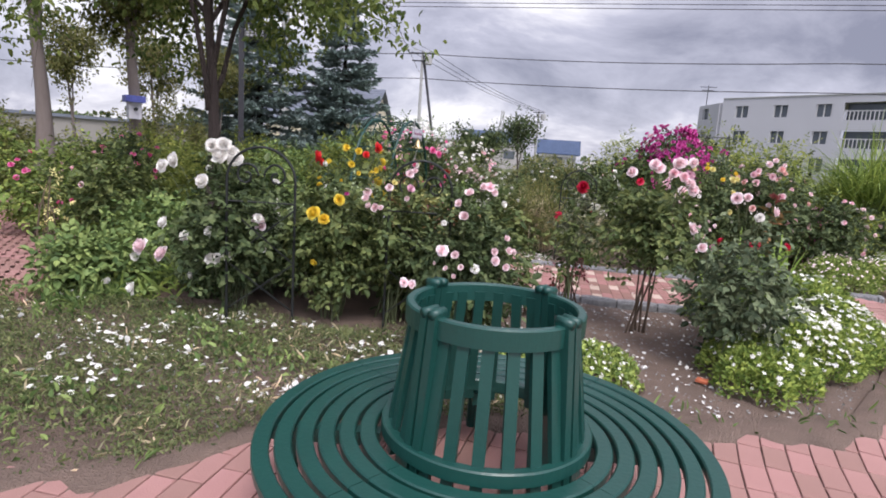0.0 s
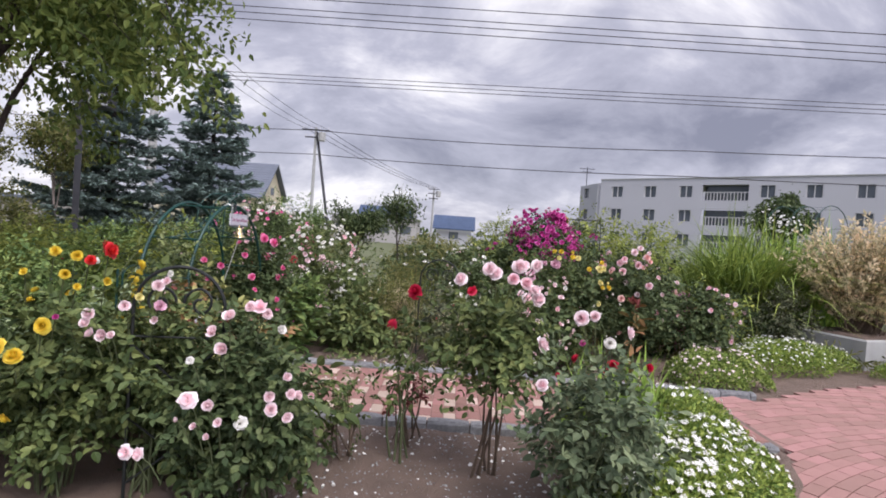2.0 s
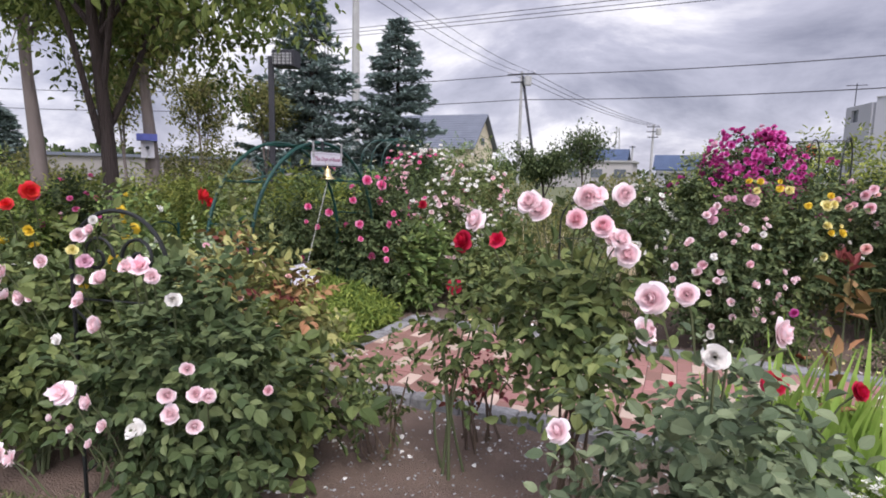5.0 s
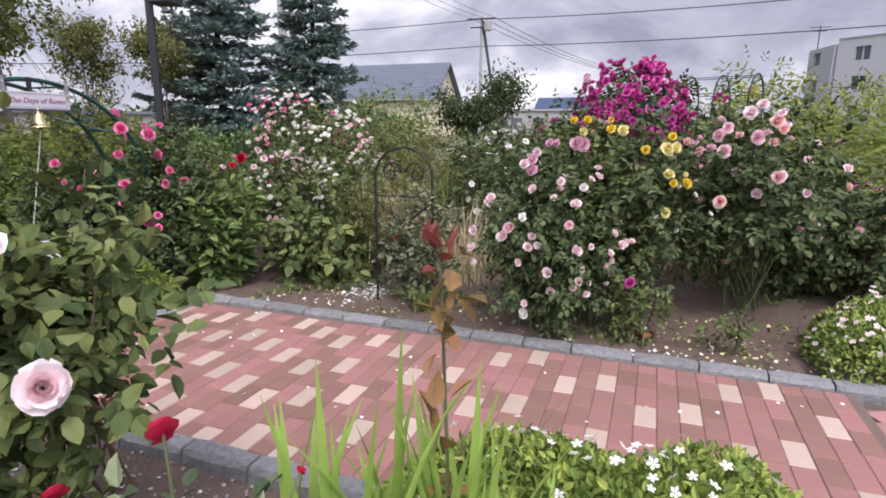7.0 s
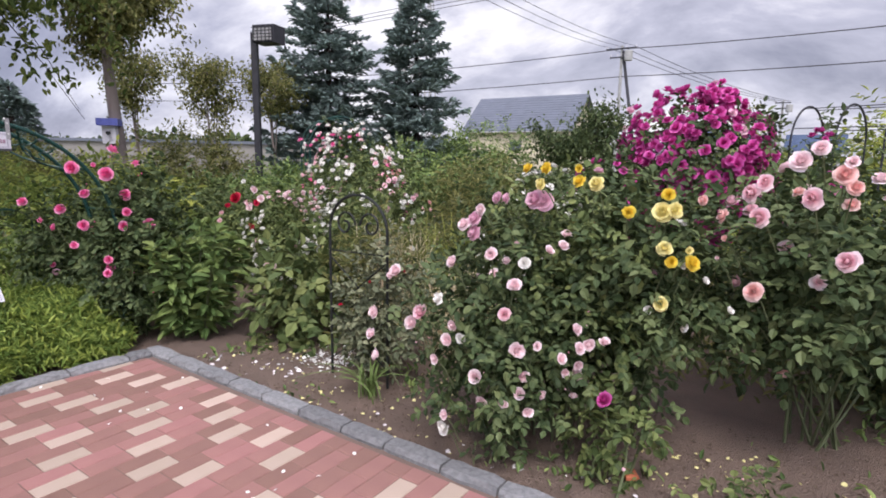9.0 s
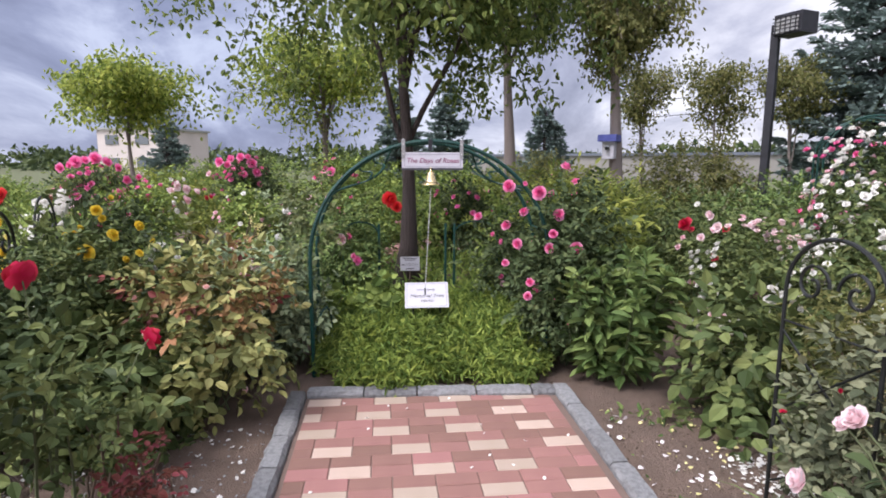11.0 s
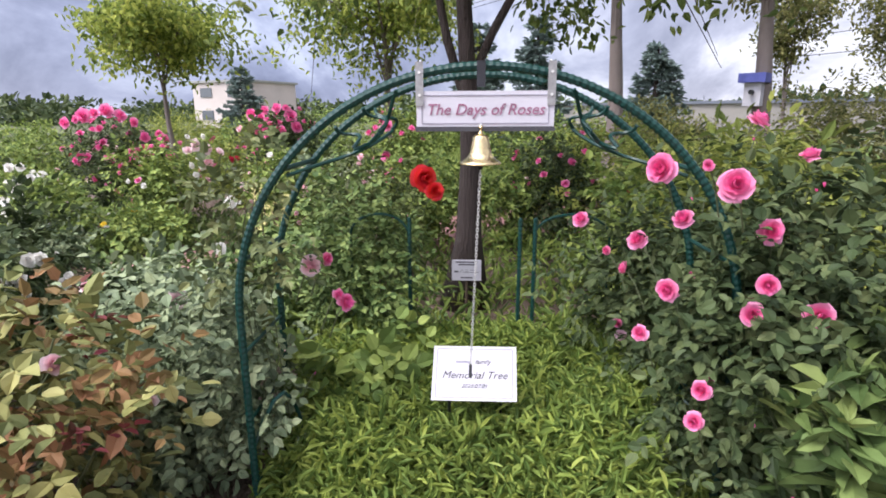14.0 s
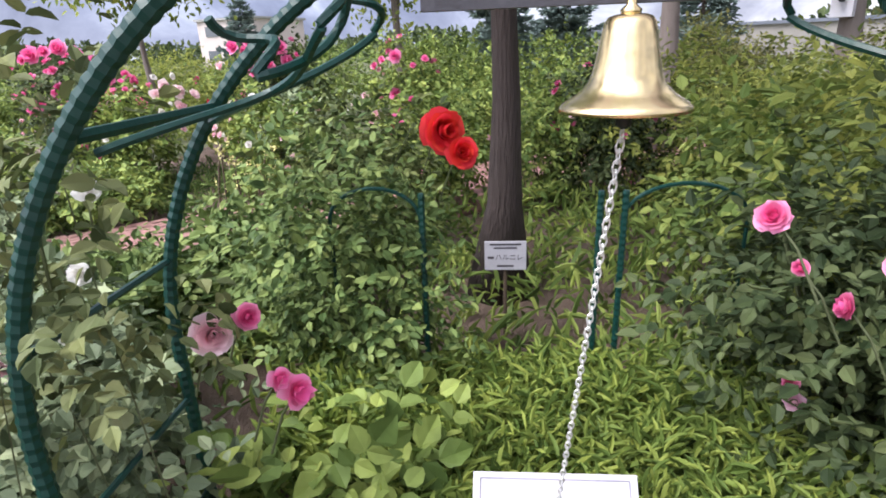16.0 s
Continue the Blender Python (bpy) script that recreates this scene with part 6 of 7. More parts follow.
rose_bush(.05, 4.62, .26, .3, 1.12, "blush rose growing through a trellis", [(-0.04, 4.21, 1.01, 0.045, "blush", "cup"), (0.01, 4.24, 0.91, 0.045, "blush", "cup"), (-0.03, 4.21, 0.92, 0.04, "blush", "cup"), (-0.05, 4.20, 0.97, 0.04, "blush", "cup"), (0.04, 4.26, 0.91, 0.035, "blush", "cup"), (0.09, 4.28, 1.05, 0.045, "blush", "cup"), (0.22, 4.36, 1.05, 0.04, "mauve", "cup"), (0.20, 4.35, 0.98, 0.035, "blush", "cup"), (0.24, 4.37, 1.17, 0.04, "blush", "cup"), (0.21, 4.35, 1.15, 0.04, "blush", "cup"), (0.25, 4.38, 1.21, 0.03, "white", "cup")], leaf=.052, n=1900, mat=M_LEAF, seed=143)
rose_bush(-1.5, 4.78, .30, .03, .62, "low white rose bush with dark leaves", [(-1.00, 4.76, 0.86, 0.05, "white", "full"), (-1.03, 4.79, 0.86, 0.05, "white", "full"), (-0.95, 4.69, 0.77, 0.055, "white", "full"), (-0.97, 4.72, 0.78, 0.045, "white", "full"), (-0.94, 4.68, 0.74, 0.045, "white", "full"), (-0.98, 4.74, 0.70, 0.03, "white", "cup"), (-1.08, 4.85, 0.73, 0.04, "white", "full"), (-1.09, 4.87, 0.76, 0.03, "white", "cup")], leaf=.05, n=1700, mat=M_LEAF_DARK, seed=145)
rose_bush(1.42, 5.30, .12, .35, 1.10, "slender rose with two large crimson blooms", [(1.41, 5.26, 1.12, .066, "crimson", "full"), (1.24, 5.60, .84, .055, "crimson", "full")], leaf=.055, n=380, mat=M_LEAF, seed=146, stems=5)

# ---- front bed by the plaza ----
rose_bush(1.93, 5.10, .27, .56, 1.24, "tall pink rose bush on bare woody canes", [(1.85, 4.70, 1.33, 0.06, "blush", "full"), (1.69, 4.63, 1.27, 0.055, "blush", "full"), (2.02, 4.78, 1.35, 0.055, "blush", "full"), (2.13, 4.83, 1.36, 0.05, "blush", "full"), (1.99, 4.76, 1.28, 0.05, "pink", "full"), (2.07, 4.80, 1.26, 0.055, "pink", "full"), (2.15, 4.83, 1.17, 0.05, "blush", "full"), (2.10, 4.81, 1.22, 0.04, "blush", "full"), (1.88, 4.71, 1.31, 0.05, "blush", "full"), (1.76, 4.66, 1.21, 0.042, "crimson", "open"), (2.13, 4.82, 1.22, 0.04, "blush", "full"), (2.05, 4.79, 1.36, 0.05, "blush", "open")] + [(2.22, 4.96, .89, .055, "blush", "full"), (2.11, 4.96, 1.16, .05, "blush", "open")], leaf=.055, n=2100, mat=M_LEAF, seed=150, stems=7, thick=.009, stem_mat=M_WOODSTEM)
rose_bush(1.40, 5.62, .10, .10, .50, "spindly reddish rose shoots by the path", leaf=.035, n=230, mat=M_LEAF_RED, seed=151, stems=9, stem_mat=M_WOODSTEM)
rose_bush(1.02, 5.25, .16, .12, .62, "thin low rose plant with reddish tips", leaf=.04, n=420, mat=M_LEAF, seed=152, stems=8, stem_mat=M_WOODSTEM)
rose_bush(2.40, 4.42, .27, .20, .94, "pale pink rose bush with blue-green leaves by the plaza", [(2.25, 4.20, 1.16, 0.040, "blush", "full"), (2.32, 4.23, 1.17, 0.039, "blush", "full"), (2.52, 4.32, 1.09, 0.038, "blush", "full"), (2.38, 4.17, 1.06, 0.030, "white", "full"), (2.36, 4.17, 1.09, .014, "white", "bud"), (2.41, 4.19, 1.09, .014, "white", "bud")] + [(2.08, 4.13, 0.86, 0.035, "blush", "full")], leaf=.054, n=1500, mat=M_LEAF_BLUISH, seed=153)
rose_bush(2.60, 4.90, .24, .04, .70, "low dark red rose bush between irises and pale roses", [(2.42, 5.03, 0.81, 0.046, "crimson", "full"), (2.58, 4.78, 0.83, 0.045, "crimson", "full"), (2.64, 5.15, 0.70, 0.02, "crimson", "cup"), (2.80, 4.81, 0.83, 0.045, "crimson", "full"), (2.30, 4.90, 0.73, 0.03, "crimson", "full")], leaf=.052, n=1500, mat=M_LEAF_BLUISH, seed=154, stems=9)
# red-leaved shoot over the irises
sh = thing("rose_shoot", (2.87, 5.34, 0), "single tall rose shoot with reddish leaves", "rose shoot")
part("cane", tube([(2.87, 5.34, 0), (2.88, 5.35, .5), (2.86, 5.34, 1.12)], [.007, .005, .003], 5), M_STEM, sh)
rngs = np.random.default_rng(9)
k = 26
zz = rngs.uniform(.45, 1.0, k)
ps = np.column_stack([np.full(k, 2.868), np.full(k, 5.345), zz + .1]) + rngs.normal(0, .02, (k, 3))
part("foliage", leaf_cloud(ps, rngs.normal(0, 1, (k, 3)) + np.array([0, 0, .1]), rngs.uniform(.05, .09, k), .5, None, rngs), M_LEAF_COPPER, sh)
ps = np.array([(2.86, 5.34, 1.12)]) + rngs.normal(0, .012, (9, 3))
tipv, tipf = leaf_cloud(ps, rngs.normal(0, .7, (9, 3)) + np.array([0, 0, .5]), .06, .45, None, rngs)
nv, nf = len(tipv) // 9, len(tipf) // 9
for k in range(9):
    part("red_leaf", (tipv[k * nv:(k + 1) * nv], tipf[:nf]), M_LEAF_RED, sh)


def blade_clump(name, x, y, count, h, spread, w, mat, label, seed, bend=.35, category="plant", z0=0.0):
    """Strap leaves that rise and arch over; each a strip with a keel."""
    rng = np.random.default_rng(seed)
    ob = thing(name, (x, y, z0), label, category)
    V, F = [], []
    seg = 6
    for k in range(count):
        az, b = rng.uniform(0, 2 * np.pi), abs(rng.normal(bend, bend * .45))
        hh = h * rng.uniform(.6, 1.08)
        bx, by = x + rng.normal(0, spread), y + rng.normal(0, spread)
        o = len(V)
        for i in range(seg + 1):
            u = i / seg
            out = hh * b * (u ** 2.0) * 1.1
            z = z0 + hh * (u - b * .55 * u ** 3)
            ww = w * (1 - u ** 3) * (0.6 + .4 * min(1, u * 4)) + .0015
            cx, cy = bx + math.cos(az) * out, by + math.sin(az) * out
            px, py = -math.sin(az) * ww / 2, math.cos(az) * ww / 2
            V += [(cx - px, cy - py, z), (cx, cy, z - ww * .18), (cx + px, cy + py, z)]
        for i in range(seg):
            for j in range(2):
                q = o + 3 * i + j
                F.append((q, q + 1, q + 4, q + 3))
    V, F = np.array(V), np.array(F)
    if count < 120:
        for k in range(count):
            part("blade", (V[k * 21:k * 21 + 21], F[:12]), mat, ob)
    else:
        part("blade", (V, F), mat, ob, kind="stuff")
    return ob


blade_clump("iris_clump", 2.74, 5.28, 64, .88, .10, .034, M_IRIS, "clump of upright sword-shaped iris leaves", 160, .16)
blade_clump("iris_clump", 2.95, 5.30, 32, .88, .06, .032, M_IRIS, "small clump of upright iris leaves", 161, .18)
blade_clump("daylily_clump", 1.72, 8.02, 26, .34, .03, .014, M_LEAF_MID, "arching narrow leaves at the trellis foot", 162, .7)
blade_clump("pampas_grass", 6.9, 11.9, 1500, 2.5, .34, .026, M_LEAF_COVER, "large arching clump of green ornamental grass", 163, .62, "grass")
blade_clump("pampas_grass", 8.2, 12.2, 1000, 2.5, .30, .026, M_IRIS, "arching clump of bright green ornamental grass", 164, .62, "grass")
blade_clump("dry_grass", 1.0, 9.15, 260, .95, .14, .008, M_STRAW, "airy clump of straw-coloured grass stalks", 165, .3, "grass")
blade_clump("dry_grass", 1.7, 9.0, 160, .8, .12, .008, M_STRAW, "airy clump of straw-coloured grass stalks", 166, .3, "grass")
blade_clump("meadow_grass", 1.35, 10.0, 420, 1.0, .3, .012, M_LEAF_LIGHT, "loose clump of bright green meadow grass", 167, .35, "grass")
# pale willow in the planter, with feathery shoots
wl_ = thing("dappled_willow", (8.0, 10.4, .44), "pale cream and green feathery willow in the planter", "shrub")
rngs = np.random.default_rng(12)
sh_, P, D = [], [], []
for k in range(210):
    az, lean_ = rngs.uniform(0, 2 * np.pi), rngs.uniform(.1, 1.05)
    hh = rngs.uniform(.8, 1.75)
    u = np.linspace(0, 1, 6)
    pts = np.column_stack([8.0 + math.cos(az) * lean_ * u ** 1.3 + rngs.normal(0, .12), 10.4 + math.sin(az) * lean_ * u ** 1.3 + rngs.normal(0, .1), .44 + hh * u])
    sh_.append(tube(pts, np.linspace(.007, .002, 6), 4))
    m = 60
    v = rngs.uniform(.22, 1.02, m)
    q = np.column_stack([np.interp(v, u, pts[:, i]) for i in range(3)]) + rngs.normal(0, .025, (m, 3))
    P.append(q), D.append(rngs.normal(0, .6, (m, 3)) + np.array([math.cos(az) * .4, math.sin(az) * .4, .5]))
part("shoot", joined(*sh_), M_WOODSTEM, wl_, kind="stuff")
part("foliage", leaf_cloud(np.concatenate(P), np.concatenate(D), rngs.uniform(.06, .11, 12600), .36, None, rngs), M_STRAW, wl_)


# ---- mounds of small white flowers ----
def tiny_flowers(C, N_, size, rng):
    """Five flat round petals each."""
    V, F = [], []
    n = len(C)
    N_ = unit(N_)
    X = unit(np.cross(N_, rng.normal(0, 1, (n, 3))))
    Y = np.cross(N_, X)
    S = (size * rng.uniform(.75, 1.15, n))[:, None]
    for k in range(5):
        a = 2 * np.pi * k / 5
        d, e = X * math.cos(a) + Y * math.sin(a), -X * math.sin(a) + Y * math.cos(a)
        V.append(np.stack([C, C + S * (d * .66 - e * .33) + N_ * S * .1, C + S * d * 1.05 + N_ * S * .12, C + S * (d * .66 + e * .33) + N_ * S * .1], 1))
    V = np.stack(V, 1).reshape(-1, 3)
    return V, np.arange(len(V)).reshape(-1, 4)


def flower_mound(x, y, rx, ry, h, ang, n_leaf, flowers, size, label, seed, colour="white", mat=None):
    rng = np.random.default_rng(seed)
    ob = thing("flower_mound", (x, y, 0), label, "flowers")
    c, s = math.cos(ang), math.sin(ang)

    def at(n, edge=1.0):
        r, a = np.sqrt(rng.uniform(0, 1, n)) * edge, rng.uniform(0, 2 * np.pi, n)
        wob = 1 + .14 * np.sin(3 * a + seed) + .08 * np.sin(7 * a)
        u, v = r * np.cos(a) * rx * wob, r * np.sin(a) * ry * wob
        z = h * np.sqrt(np.clip(1 - r ** 2.6, 0, 1)) * (1 + .12 * np.sin(u * 9 + seed) * np.sin(v * 8))
        nn = np.stack([u / rx ** 2 * h, v / ry ** 2 * h, np.full(n, .8)], -1)
        rot = lambda A: np.stack([A[:, 0] * c - A[:, 1] * s, A[:, 0] * s + A[:, 1] * c, A[:, 2]], -1)
        return rot(np.stack([u, v, z], -1)) + np.array([x, y, .01]), unit(rot(nn))

    P, Nn = at(n_leaf)
    P[:, 2] *= rng.uniform(.35, 1.0, n_leaf) ** .5
    part("foliage", leaf_cloud(P, Nn + rng.normal(0, .7, (n_leaf, 3)), rng.uniform(.020, .042, n_leaf), .5, Nn, rng), mat or M_LEAF_COVER, ob)
    P, Nn = at(flowers, .99)
    P[:, 2] += rng.uniform(.004, .06, flowers)
    part("flower", tiny_flowers(P, Nn + rng.normal(0, .35, (flowers, 3)), size, rng), PETALS[colour], ob, "small five-petalled " + ("white" if colour == "white" else "pinkish") + " flowers", kind="stuff")
    return ob


rngd = np.random.default_rng(8)
dd_ = unit(rngd.normal(0, 1, (240, 3)) + np.array([-.3, -.5, .4]))
part("flower", tiny_flowers(np.array([13.4, 22.5, 2.75]) + dd_ * np.array([1.15, 1.15, .8]) * rngd.uniform(.6, 1.05, (240, 1)), dd_ + np.array([0, 0, .5]), .055, rngd), PETALS["white"], DOGWOOD, "pale flower clusters", kind="stuff")
flower_mound(3.17, 5.18, .52, 1.02, .35, -.55, 26000, 760, .0185, "spreading mound of small white flowers beside the plaza", 170)
flower_mound(3.25, 5.76, .68, .42, .46, 0, 13000, 120, .0170, "white-flowered drift spilling towards the path kerb", 181)
flower_mound(2.55, 4.30, .34, .40, .26, 0, 6000, 90, .015, "low fringe of white-flowered groundcover under the roses", 171)
flower_mound(4.70, 8.05, .58, .44, .36, .2, 11000, 200, .017, "leafy mound of pale pink geraniums over the kerb", 172, "blush", M_LEAF_FRESH)
flower_mound(6.2, 9.35, 1.15, .60, .36, .5, 15000, 420, .018, "long low drift of white flowers along the plaza", 173)
flower_mound(8.3, 9.35, 1.0, .45, .28, .35, 8000, 120, .02, "low drift of white flowers before the planter", 174)
flower_mound(1.38, 3.95, .46, .32, .19, .25, 4600, 150, .012, "patch of white clover behind the bench", 175, "white", M_LEAF_FRESH)
shrub(4.95, 10.0, .34, .92, "haze of small dusky purple flower stalks", PETALS["magenta"], 900, .035, 176, name="perennial", category="plant")
shrub(5.6, 10.2, .42, .85, "bright green bushy perennial", M_LEAF_LIGHT, 1700, .08, 177, name="perennial", category="plant")
shrub(6.3, 10.9, .6, .8, "dark green leafy shrub behind the flowers", M_LEAF_DARK, 4200, .07, 178)
shrub(6.9, 10.6, .45, 1.05, "grey-green shrub with pale flower sprays", M_LEAF_GREY, 2600, .06, 179)
shrub(4.4, 9.7, .55, .9, "dark foliage at the back of the pink roses", M_LEAF_DARK, 3200, .07, 180)

# ---- the garden to the west ----
for k, (x, y, r, z0, z1, fixed, cols, lab, mat) in enumerate((
    (-6.3, 1.9, .62, .45, 1.5, [(-5.56, 1.67, 1.41, 0.112, "hot", "full"), (-5.67, 1.84, 1.50, 0.126, "hot", "full"), (-5.74, 1.95, 1.53, 0.112, "hot", "full"), (-5.81, 2.06, 1.56, 0.126, "hot", "full"), (-5.90, 2.20, 1.50, 0.126, "hot", "full"), (-5.97, 2.32, 1.41, 0.084, "hot", "full"), (-5.66, 1.83, 0.98, 0.098, "hot", "full"), (-6.03, 2.41, 1.22, 0.098, "hot", "full"), (-5.97, 2.31, 1.02, 0.098, "hot", "full"), (-6.02, 2.40, 1.08, 0.098, "hot", "full"), (-6.02, 2.39, 0.99, 0.098, "pink", "full"), (-6.16, 2.61, 1.19, 0.112, "hot", "full"), (-6.18, 2.65, 0.94, 0.126, "hot", "full"), (-6.06, 2.45, 0.75, 0.084, "pink", "full"), (-6.12, 2.55, 1.26, 0.084, "hot", "full"), (-5.62, 1.77, 1.45, 0.084, "hot", "full")], [(34, .075, "hot", "full")], "tall pink rose bush at the back of the west bed", M_LEAF_DARK),
    (-6.9, 4.1, .42, .6, 1.62, [(-6.36, 3.74, 1.51, 0.126, "hot", "full"), (-6.42, 3.91, 1.56, 0.112, "hot", "full"), (-6.47, 4.06, 1.59, 0.126, "hot", "full"), (-6.53, 4.24, 1.48, 0.126, "hot", "full"), (-6.55, 4.31, 1.33, 0.126, "hot", "full"), (-6.48, 4.11, 1.30, 0.084, "hot", "full"), (-6.31, 3.58, 1.31, 0.084, "pink", "full"), (-6.40, 3.86, 1.46, 0.084, "hot", "full"), (-6.50, 4.18, 1.59, 0.084, "hot", "full")], [(24, .075, "hot", "full")], "pink standard rose with a round head", M_LEAF_DARK),
    (-5.6, 2.8, .45, .2, 1.2, [(-5.42, 3.29, 1.08, 0.098, "blush", "cup"), (-5.46, 3.37, 1.14, 0.098, "blush", "cup"), (-5.53, 3.48, 1.09, 0.112, "blush", "cup"), (-5.53, 3.48, 0.93, 0.112, "pink", "full"), (-5.60, 3.61, 1.05, 0.084, "blush", "cup"), (-5.43, 3.31, 0.89, 0.07, "white", "cup"), (-5.49, 3.42, 0.87, 0.07, "white", "cup"), (-5.52, 3.46, 0.71, 0.07, "pink", "cup"), (-5.45, 3.35, 0.77, 0.07, "white", "cup"), (-5.66, 3.72, 0.95, 0.084, "crimson", "full"), (-5.70, 3.78, 0.96, 0.07, "crimson", "full"), (-5.42, 3.30, 1.24, 0.056, "white", "cup"), (-5.51, 3.45, 1.24, 0.056, "white", "cup")], [(18, .06, "hot", "full"), (14, .05, "white", "cup")], "pink and white rose bush in the west bed", M_LEAF_FRESH),
    (-4.4, 2.2, .5, .05, .9, [(-3.87, 2.18, 0.68, 0.084, "white", "full"), (-3.92, 2.24, 0.82, 0.084, "white", "full"), (-3.96, 2.29, 0.87, 0.07, "white", "full"), (-3.94, 2.26, 0.74, 0.084, "white", "full"), (-3.95, 2.28, 0.56, 0.084, "white", "full"), (-4.02, 2.37, 0.90, 0.07, "white", "full"), (-4.08, 2.44, 0.92, 0.07, "white", "full"), (-3.87, 2.17, 0.56, 0.07, "white", "full"), (-3.92, 2.24, 1.01, 0.07, "white", "full"), (-3.98, 2.31, 1.01, 0.07, "white", "full")], [(20, .05, "white", "full")], "white rose bush in the west bed", M_LEAF_FRESH),
    (-7.6, .7, .6, .05, 1.0, (), [(16, .06, "pink", "full"), (8, .06, "crimson", "full")], "red and pink rose bush in the west bed", M_LEAF_DARK),
    (-4.9, 7.7, .5, .1, 1.3, (), [(18, .06, "hot", "full")], "pink rose bush behind the elm", M_LEAF_DARK),
    (-7.4, 5.6, .5, .3, 1.5, [(-6.93, 5.11, 0.88, 0.084, "pink", "full"), (-6.95, 5.24, 0.64, 0.112, "pink", "full"), (-6.94, 5.15, 0.53, 0.084, "pink", "full"), (-6.97, 5.38, 0.67, 0.084, "pink", "full"), (-6.98, 5.49, 0.89, 0.112, "hot", "full"), (-6.98, 5.51, 1.34, 0.126, "hot", "full"), (-6.89, 4.79, 0.62, 0.07, "white", "cup"), (-6.90, 4.88, 0.68, 0.07, "white", "cup"), (-6.85, 4.47, 0.40, 0.084, "crimson", "full")], [(16, .07, "hot", "full"), (8, .05, "pink", "full")], "tall pink rose bush beyond the elm", M_LEAF_FRESH),
    (-5.9, 4.6, .5, .05, .95, (), [(8, .05, "pink", "cup")], "low rose bush with pale blooms beyond the arch", M_LEAF_PALE),
    (-4.0, 2.4, .5, .03, .36, (), [(5, .05, "white", "open")], "untidy green rose bush with white blooms", M_LEAF_PALE),
    (-2.5, 5.4, .45, .03, .66, (), [(3, .04, "mauve", "open")], "loose green rose bush beside the arch", M_LEAF_MID),
    (-2.4, 4.5, .42, .03, .38, (), [(2, .05, "white", "open")], "loose green perennial foliage beside the arch", M_LEAF_MID),
    (-3.4, 5.8, .5, .03, 1.2, (), [(4, .04, "pink", "cup")], "green rose bush before the elm", M_LEAF),
    (-2.5, 8.0, .45, .03, 1.2, (), [(2, .04, "crimson", "bud")], "tall rose foliage beside the elm", M_LEAF_FRESH),
    (-3.6, 8.6, .6, .05, 1.3, (), [], "fresh green shrub behind the elm", M_LEAF_LIGHT),
    (-2.3, 5.0, .35, .03, .45, (), [], "fresh green leafy perennials in the west bed", M_LEAF_MID),
    (-4.6, 3.0, .5, .03, .48, (), [(8, .05, "white", "open"), (2, .05, "yellow", "full")], "white rose bush with loose blooms", M_LEAF_FRESH),
    (-5.2, 1.2, .5, .05, .85, (), [(22, .055, "white", "full", 4)], "white cluster rose bush far in the west bed", M_LEAF_FRESH),
    (-5.4, 4.4, .45, .05, 1.1, (), [(14, .055, "pink", "full", 3), (8, .05, "white", "cup")], "pink and white rose bush behind the yellow plumes", M_LEAF_FRESH),
    (-7.9, 2.9, .7, .05, 1.25, (), [(20, .06, "hot", "full", 4)], "pink rose bush far in the west bed", M_LEAF_LIGHT),
    (-9.6, .2, .8, .05, .9, (), [(20, .07, "pink", "full")], "far pink rose bush in the west bed", M_LEAF_LIGHT),
    (-4.8, 6.2, .55, .03, 1.05, (), [(9, .05, "hot", "full", 3)], "leafy pink rose bush beyond the elm trunk", M_LEAF_FRESH),
    (-5.0, 7.15, .5, .03, 1.05, (), [(7, .05, "pink", "full", 3)], "leafy pink rose bush beyond the elm trunk", M_LEAF_FRESH))):
    rose_bush(x, y, r, z0, z1, lab, fixed, cols, leaf=.065, n=3000, mat=mat, seed=200 + k)
pm_ = shrub(-3.35, 4.92, .10, 1.05, "narrow plume of yellow flower spikes", PETALS["lemon"], 110, .034, 230, z0=.35, name="perennial", category="plant")
shrub(-4.6, 4.6, .14, 1.0, "narrow plume of yellow-green flower spikes", PETALS["lemon"], 90, .034, 231, z0=.2, name="perennial", category="plant")

# ---- groundcover, weeds, petals ----
rngs = np.random.default_rng(15)
m = 2500
cx = rngs.uniform(-1.62, -.02, m)
cy = rngs.uniform(5.98, 7.62, m)
front = -.10 + .10 * np.sin(cy * 7) - .22 * (np.abs(cy - 6.8) > .62)
keep = (cx < front)
cx, cy = cx[keep], cy[keep]
m = len(cx)
hh = .10 + .24 * np.clip((front[keep] - cx) / .35, 0, 1) + rngs.uniform(0, .05, m)
per = 19
tt = rngs.uniform(.10, 1.0, (m, per)) ** .6
P = np.stack([np.repeat(cx[:, None], per, 1) + rngs.normal(0, .03, (m, per)), np.repeat(cy[:, None], per, 1) + rngs.normal(0, .02, (m, per)), hh[:, None] * tt], -1).reshape(-1, 3)
D = rngs.normal(0, .75, (len(P), 3)) + np.array([.15, 0, .12])
solid("groundcover", leaf_cloud(P, D, rngs.uniform(.045, .088, len(P)), .19, None, rngs), M_LEAF_COVER, "dense bright green narrow-leaved groundcover under the arch", "groundcover", "stuff")


